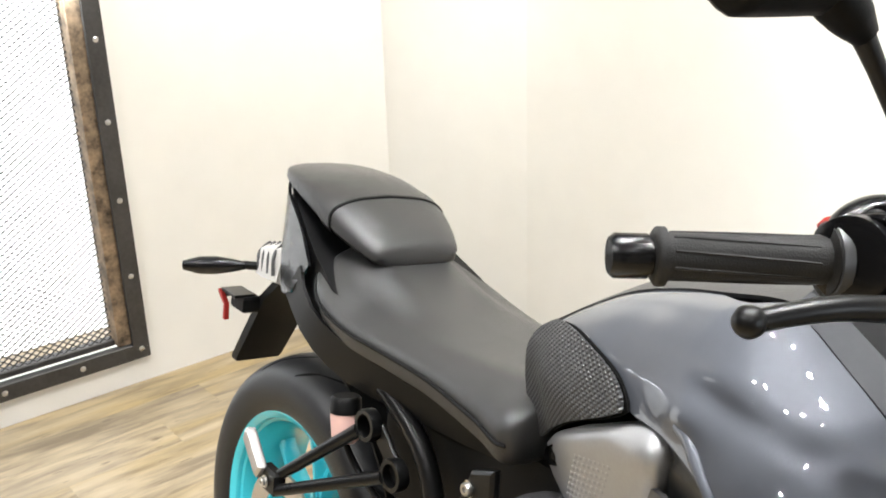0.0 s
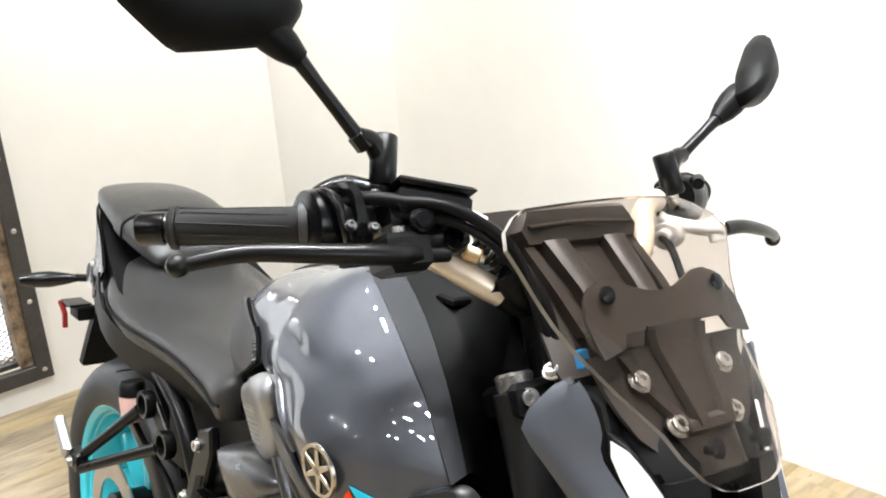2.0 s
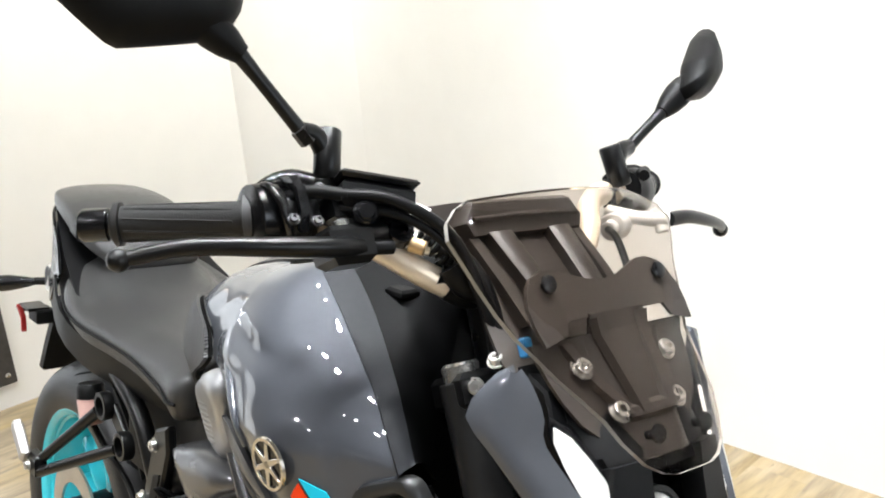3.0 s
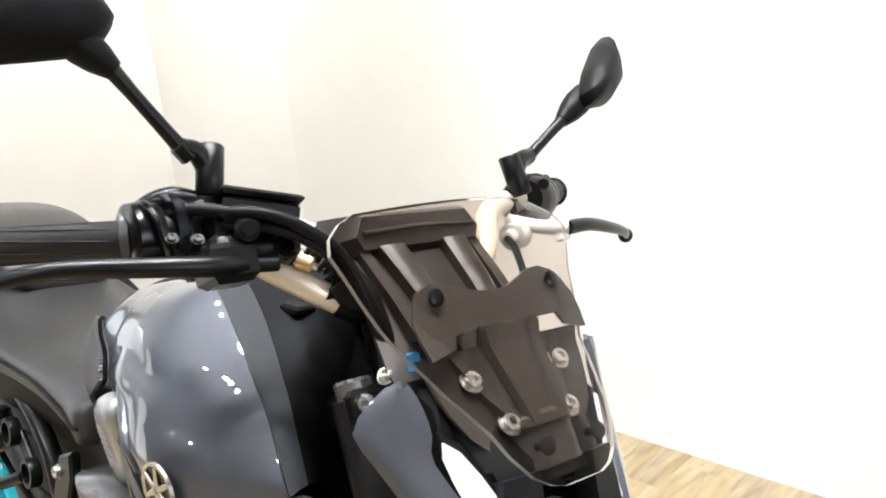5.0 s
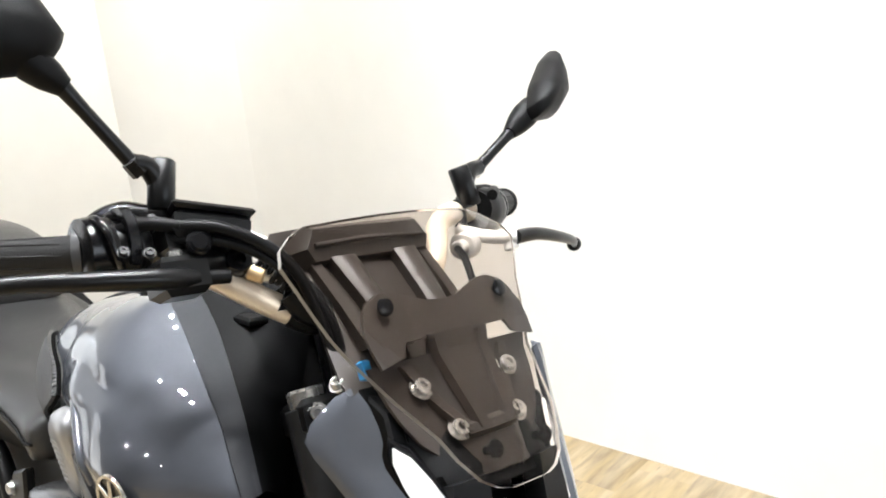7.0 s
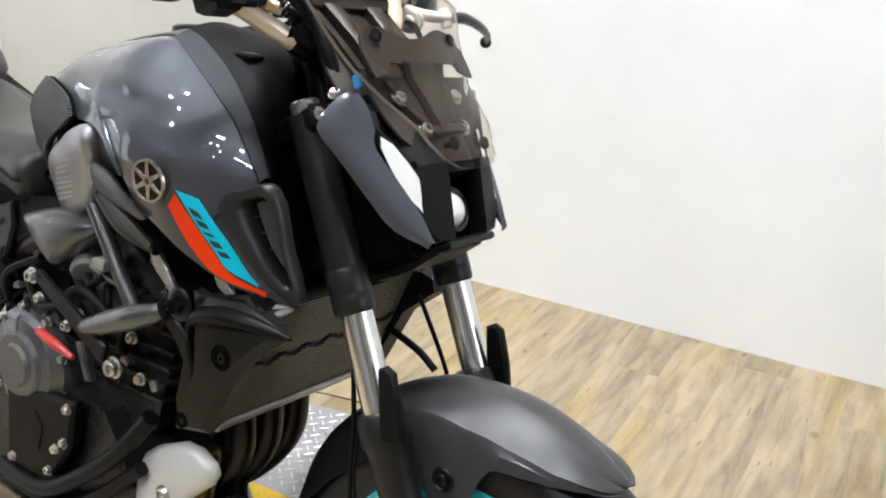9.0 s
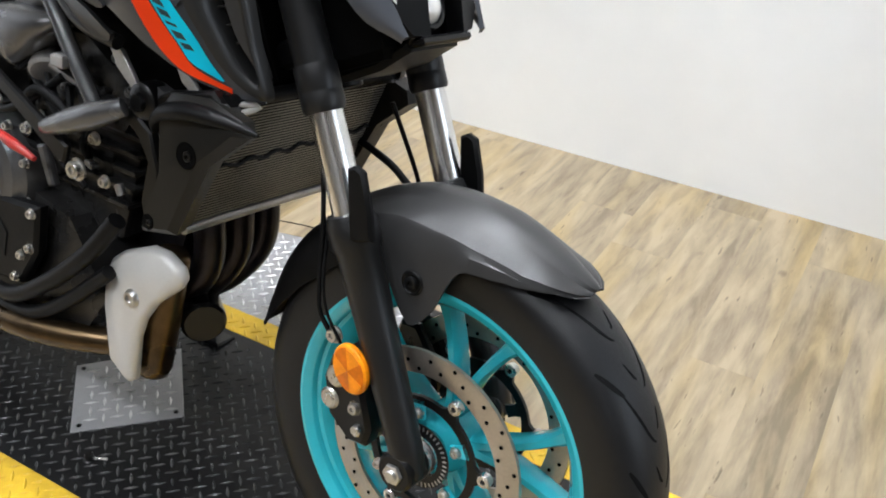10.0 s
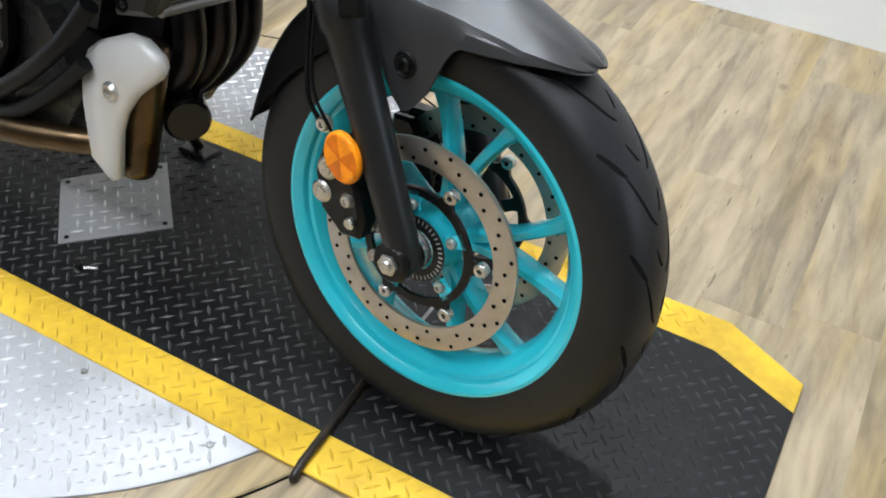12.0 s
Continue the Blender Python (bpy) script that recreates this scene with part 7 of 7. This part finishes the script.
for sy in (-1, 1):
    rc = bp("radiator_cover", loft([[(x, sy * y, z) for x, z in q] for q, y in (([(0.300, 0.510), (0.354, 0.523), (0.404, 0.628), (0.455, 0.672), (0.450, 0.692), (0.400, 0.706), (0.345, 0.698), (0.326, 0.672), (0.330, 0.600)], 0.160), ([(0.296, 0.506), (0.358, 0.520), (0.408, 0.628), (0.470, 0.680), (0.456, 0.696), (0.402, 0.710), (0.340, 0.702), (0.320, 0.676), (0.324, 0.600)], 0.186), ([(0.304, 0.516), (0.350, 0.527), (0.396, 0.630), (0.448, 0.678), (0.440, 0.688), (0.400, 0.698), (0.348, 0.692), (0.330, 0.670), (0.332, 0.600)], 0.196))]), OLIVE_BLACK, "matt olive-black radiator side cover", None, 30)
    for x, z, r in ((0.378, 0.634, 0.016), (0.315, 0.527, 0.010)):
        # slightly proud near-black disc, painted shade of the bolt well
        bp("cover_well", moved(lathe([(0, -0.0006), (r * 0.92, -0.0006), (r, -0.0012), (r * 1.08, 0.0)], 20, "y"), Matrix.Translation((x, sy * 0.1962, z)) @ Matrix.Diagonal((1, -1 if sy > 0 else 1, 1, 1))), VOID, "", rc)
        bp("cover_bolt", bolt_head((x + 0.003, sy * 0.194, z), (0, sy, 0), r * 0.42, 0.005), BLACK_METAL, "", rc)
    bp("cover_beak", loft([[(x, sy * (y + w * k), z + h * k) for w, h in ((-0.008, -0.010), (0.006, -0.010), (0.011, -0.005), (0.012, 0.002), (0.006, 0.009), (-0.004, 0.011), (-0.016, 0.007))] for x, y, z, k in spline([(0.312, 0.186, 0.648, 0.5), (0.320, 0.193, 0.664, 0.9), (0.340, 0.199, 0.680, 1.05), (0.372, 0.202, 0.690, 1.05), (0.410, 0.199, 0.693, 0.9), (0.448, 0.191, 0.690, 0.62), (0.476, 0.182, 0.684, 0.22)], 22)]), BLACK, "black radiator shroud beak", None, 50)
    bp("radiator_stay", join(slab([(0.243, 0.652), (0.262, 0.664), (0.300, 0.640), (0.318, 0.590), (0.312, 0.530), (0.294, 0.512), (0.286, 0.545), (0.296, 0.600), (0.280, 0.625)], sy * 0.168, sy * 0.184, "y", 0.003), slab([(0.262, 0.664), (0.330, 0.700), (0.400, 0.718), (0.415, 0.706), (0.340, 0.684), (0.290, 0.650)], sy * 0.160, sy * 0.182, "y", 0.004)), BLACK_METAL, "black radiator stay")
bp("radiator_flap", slab([(0.375, 0.690), (0.420, 0.672), (0.405, 0.625), (0.385, 0.600), (0.365, 0.640)], 0.168, 0.180, "y", 0.003), BLACK, "black radiator side flap")
bp("radiator_hose", tube([(0.365, 0.16, 0.599), (0.437, 0.16, 0.576), (0.474, 0.16, 0.553)], 0.006, 10), BLACK)
# zig-zag that stands in for the lettering across the radiator
bp("core_lettering_strip", tube([(0.387 + 0.004 * k, -0.155 + 0.31 * k, 0.612 + 0.010 * k + 0.003 * math.sin(k * 40)) for k in np.linspace(0, 1, 40)], 0.0030, 6, 80), BLACK, "black zig-zag strip in place of lettering on the core")
bp("edge_strip", tube([(0.416, -0.16, 0.705), (0.43, -0.13, 0.70), (0.418, -0.17, 0.69)], 0.004, 8), ALU_SHIELD)

for sy in (-1, 1):
    bp("frame_spar", slab([(0.258, 0.668), (0.268, 0.690), (0.289, 0.700), (0.312, 0.694), (0.351, 0.705), (0.409, 0.709), (0.426, 0.698), (0.372, 0.686), (0.330, 0.670), (0.303, 0.652), (0.278, 0.650)], sy * 0.150, sy * 0.180, "y", 0.006), STAY_GREY, "dark cast frame spar")
    bp("spar_boss", moved(lathe([(0, 0.016), (0.010, 0.016), (0.012, 0.010), (0.018, 0.010), (0.023, 0.006), (0.024, 0.0), (0.024, -0.02)], 28, "y"), Matrix.Translation((0.287, sy * 0.180, 0.677)) @ Matrix.Diagonal((1, sy, 1, 1))), BLACK_METAL, "round black mounting boss")

# exhaust
for y in (-0.055, 0.005, 0.062):
    bp("header_pipe", tube([(0.215, y, 0.56), (0.262, y, 0.535), (0.284, y, 0.475), (0.276, y * 0.9, 0.405), (0.232, y * 0.6 - 0.03, 0.345), (0.12, -0.06, 0.30)], 0.0235, 18, 44), HEADER, "dark sooty header pipe")
bp("collector", loft([[(x, y, z) for x, y in ((0.15, -0.07), (0.265 - (0.5 - z) * 0.25, -0.07), (0.265 - (0.5 - z) * 0.25, 0.09), (0.15, 0.09))] for z in (0.33, 0.36, 0.50, 0.53)]), HEADER, "sooty exhaust collector box", None, 30)
bp("catalyser", turned((0.280, -0.118, 0.452), (0.250, -0.121, 0.238), [(0, 0.020), (0.04, 0.026), (0.5, 0.0275), (0.90, 0.0275), (0.96, 0.024), (0.99, 0.014), (1.0, 0.004)], 28), EXHAUST, "dark gold exhaust chamber", None, 60)
outer = [(0.203, 0.405), (0.216, 0.432), (0.240, 0.452), (0.292, 0.476), (0.322, 0.477), (0.348, 0.465), (0.356, 0.449), (0.347, 0.432), (0.304, 0.393), (0.282, 0.360), (0.271, 0.327), (0.266, 0.256), (0.253, 0.247), (0.214, 0.272), (0.207, 0.315), (0.201, 0.360)]
bp("heat_shield", join(slab(outer, -0.150, -0.176, "y", 0.009)), ALU_SHIELD, "pale satin aluminium heat shield", None, 60)
bp("shield_bolt", join(moved(lathe([(0, -0.001), (0.006, -0.001), (0.0065, -0.005), (0.010, -0.005), (0.013, -0.002), (0.014, 0.002)], 24, "y"), Matrix.Translation((0.266, -0.178, 0.391)))), BOLT, "silver shield bolt")
bp("oil_filter", join(rod((0.24, -0.03, 0.335), (0.305, -0.075, 0.330), 0.034, 28, 0.005)), BLACK_GLOSS, "black oil filter")
bp("link_pipe", tube([(0.262, -0.118, 0.282), (0.225, -0.136, 0.286), (0.160, -0.166, 0.280), (0.065, -0.190, 0.268), (-0.080, -0.186, 0.250), (-0.15, -0.160, 0.238)], 0.021, 16, 36), EXHAUST, "golden heat-tinted exhaust pipe")
muf = bp("muffler", tube([(-0.12, -0.140, 0.235), (-0.15, -0.142, 0.235), (-0.24, -0.146, 0.235), (-0.36, -0.150, 0.24), (-0.40, -0.152, 0.245)], [0.030, 0.048, 0.056, 0.054, 0.046], 26, 34), HEADER, "short dark steel muffler")
bp("end_cap", moved(lathe([(0.028, -0.012), (0.046, -0.012), (0.050, 0.0), (0.050, 0.02), (0.028, 0.02)], 28, "x", True), Matrix.Translation((-0.402, -0.152, 0.245)) @ pose(0, 0, 0, 0, -8, 0)), ALU, "silver muffler end cap", muf)
stand = bp("side_stand", tube([(-0.05, 0.13, 0.28), (-0.03, 0.20, 0.18), (-0.01, 0.272, 0.055)], [0.012, 0.011, 0.011], 12), BLACK_METAL, "black side stand")
bp("stand_foot", block(-0.045, 0.025, 0.250, 0.300, 0.038, 0.050, 0.003), BLACK_METAL, "", stand)
bp("shock", tube([(-0.16, 0, 0.55), (-0.24, 0, 0.45)], 0.035, 16), BLACK_METAL)

# ---------------------------------------------------------------- ceiling lamps
# a housing at every spotlight, the added ones too
for sx, sy, *_ in SPOTS:
    tagged(part("ceiling_lamp", moved(lathe([(0.036, 0.0), (0.045, 0.0), (0.045, 0.12), (0.0, 0.13), (0.0, 0.115), (0.036, 0.11)], 24, "z"), Matrix.Translation((sx, sy, CEILING_Z - 0.13))), BLACK_METAL, None, "", ROOM), "small black ceiling spotlight", "lamp", "ceiling spotlights")

# ---------------------------------------------------------------- floor boards
plank_w, gap = 0.150, 0.0
made = {}
rng = random.Random(5)
x = -2.15
while x < 3.2:
    y = -0.9 - rng.random() * 1.1
    while y < NY:
        length = rng.choice((0.9, 1.2, 1.2))
        y0, y1 = max(y, -1.2), min(y + length, NY - 0.001)
        if y1 - y0 > 0.03:
            key = round(y1 - y0, 3)
            if key not in made:
                me = bpy.data.meshes.new("plank")
                v, f = block(gap / 2, plank_w - gap / 2, 0, y1 - y0 - gap, -0.010, 0, 0.00015)
                me.from_pydata(v, [], f)
                me.materials.append(OAK)
                made[key] = me
            ob = new("plank", made[key])
            ob.parent = bpy.data.objects["floor"]
            ob.matrix_local = Matrix.Translation((x, y0, FLOOR_Z))
        y += length
    x += plank_w
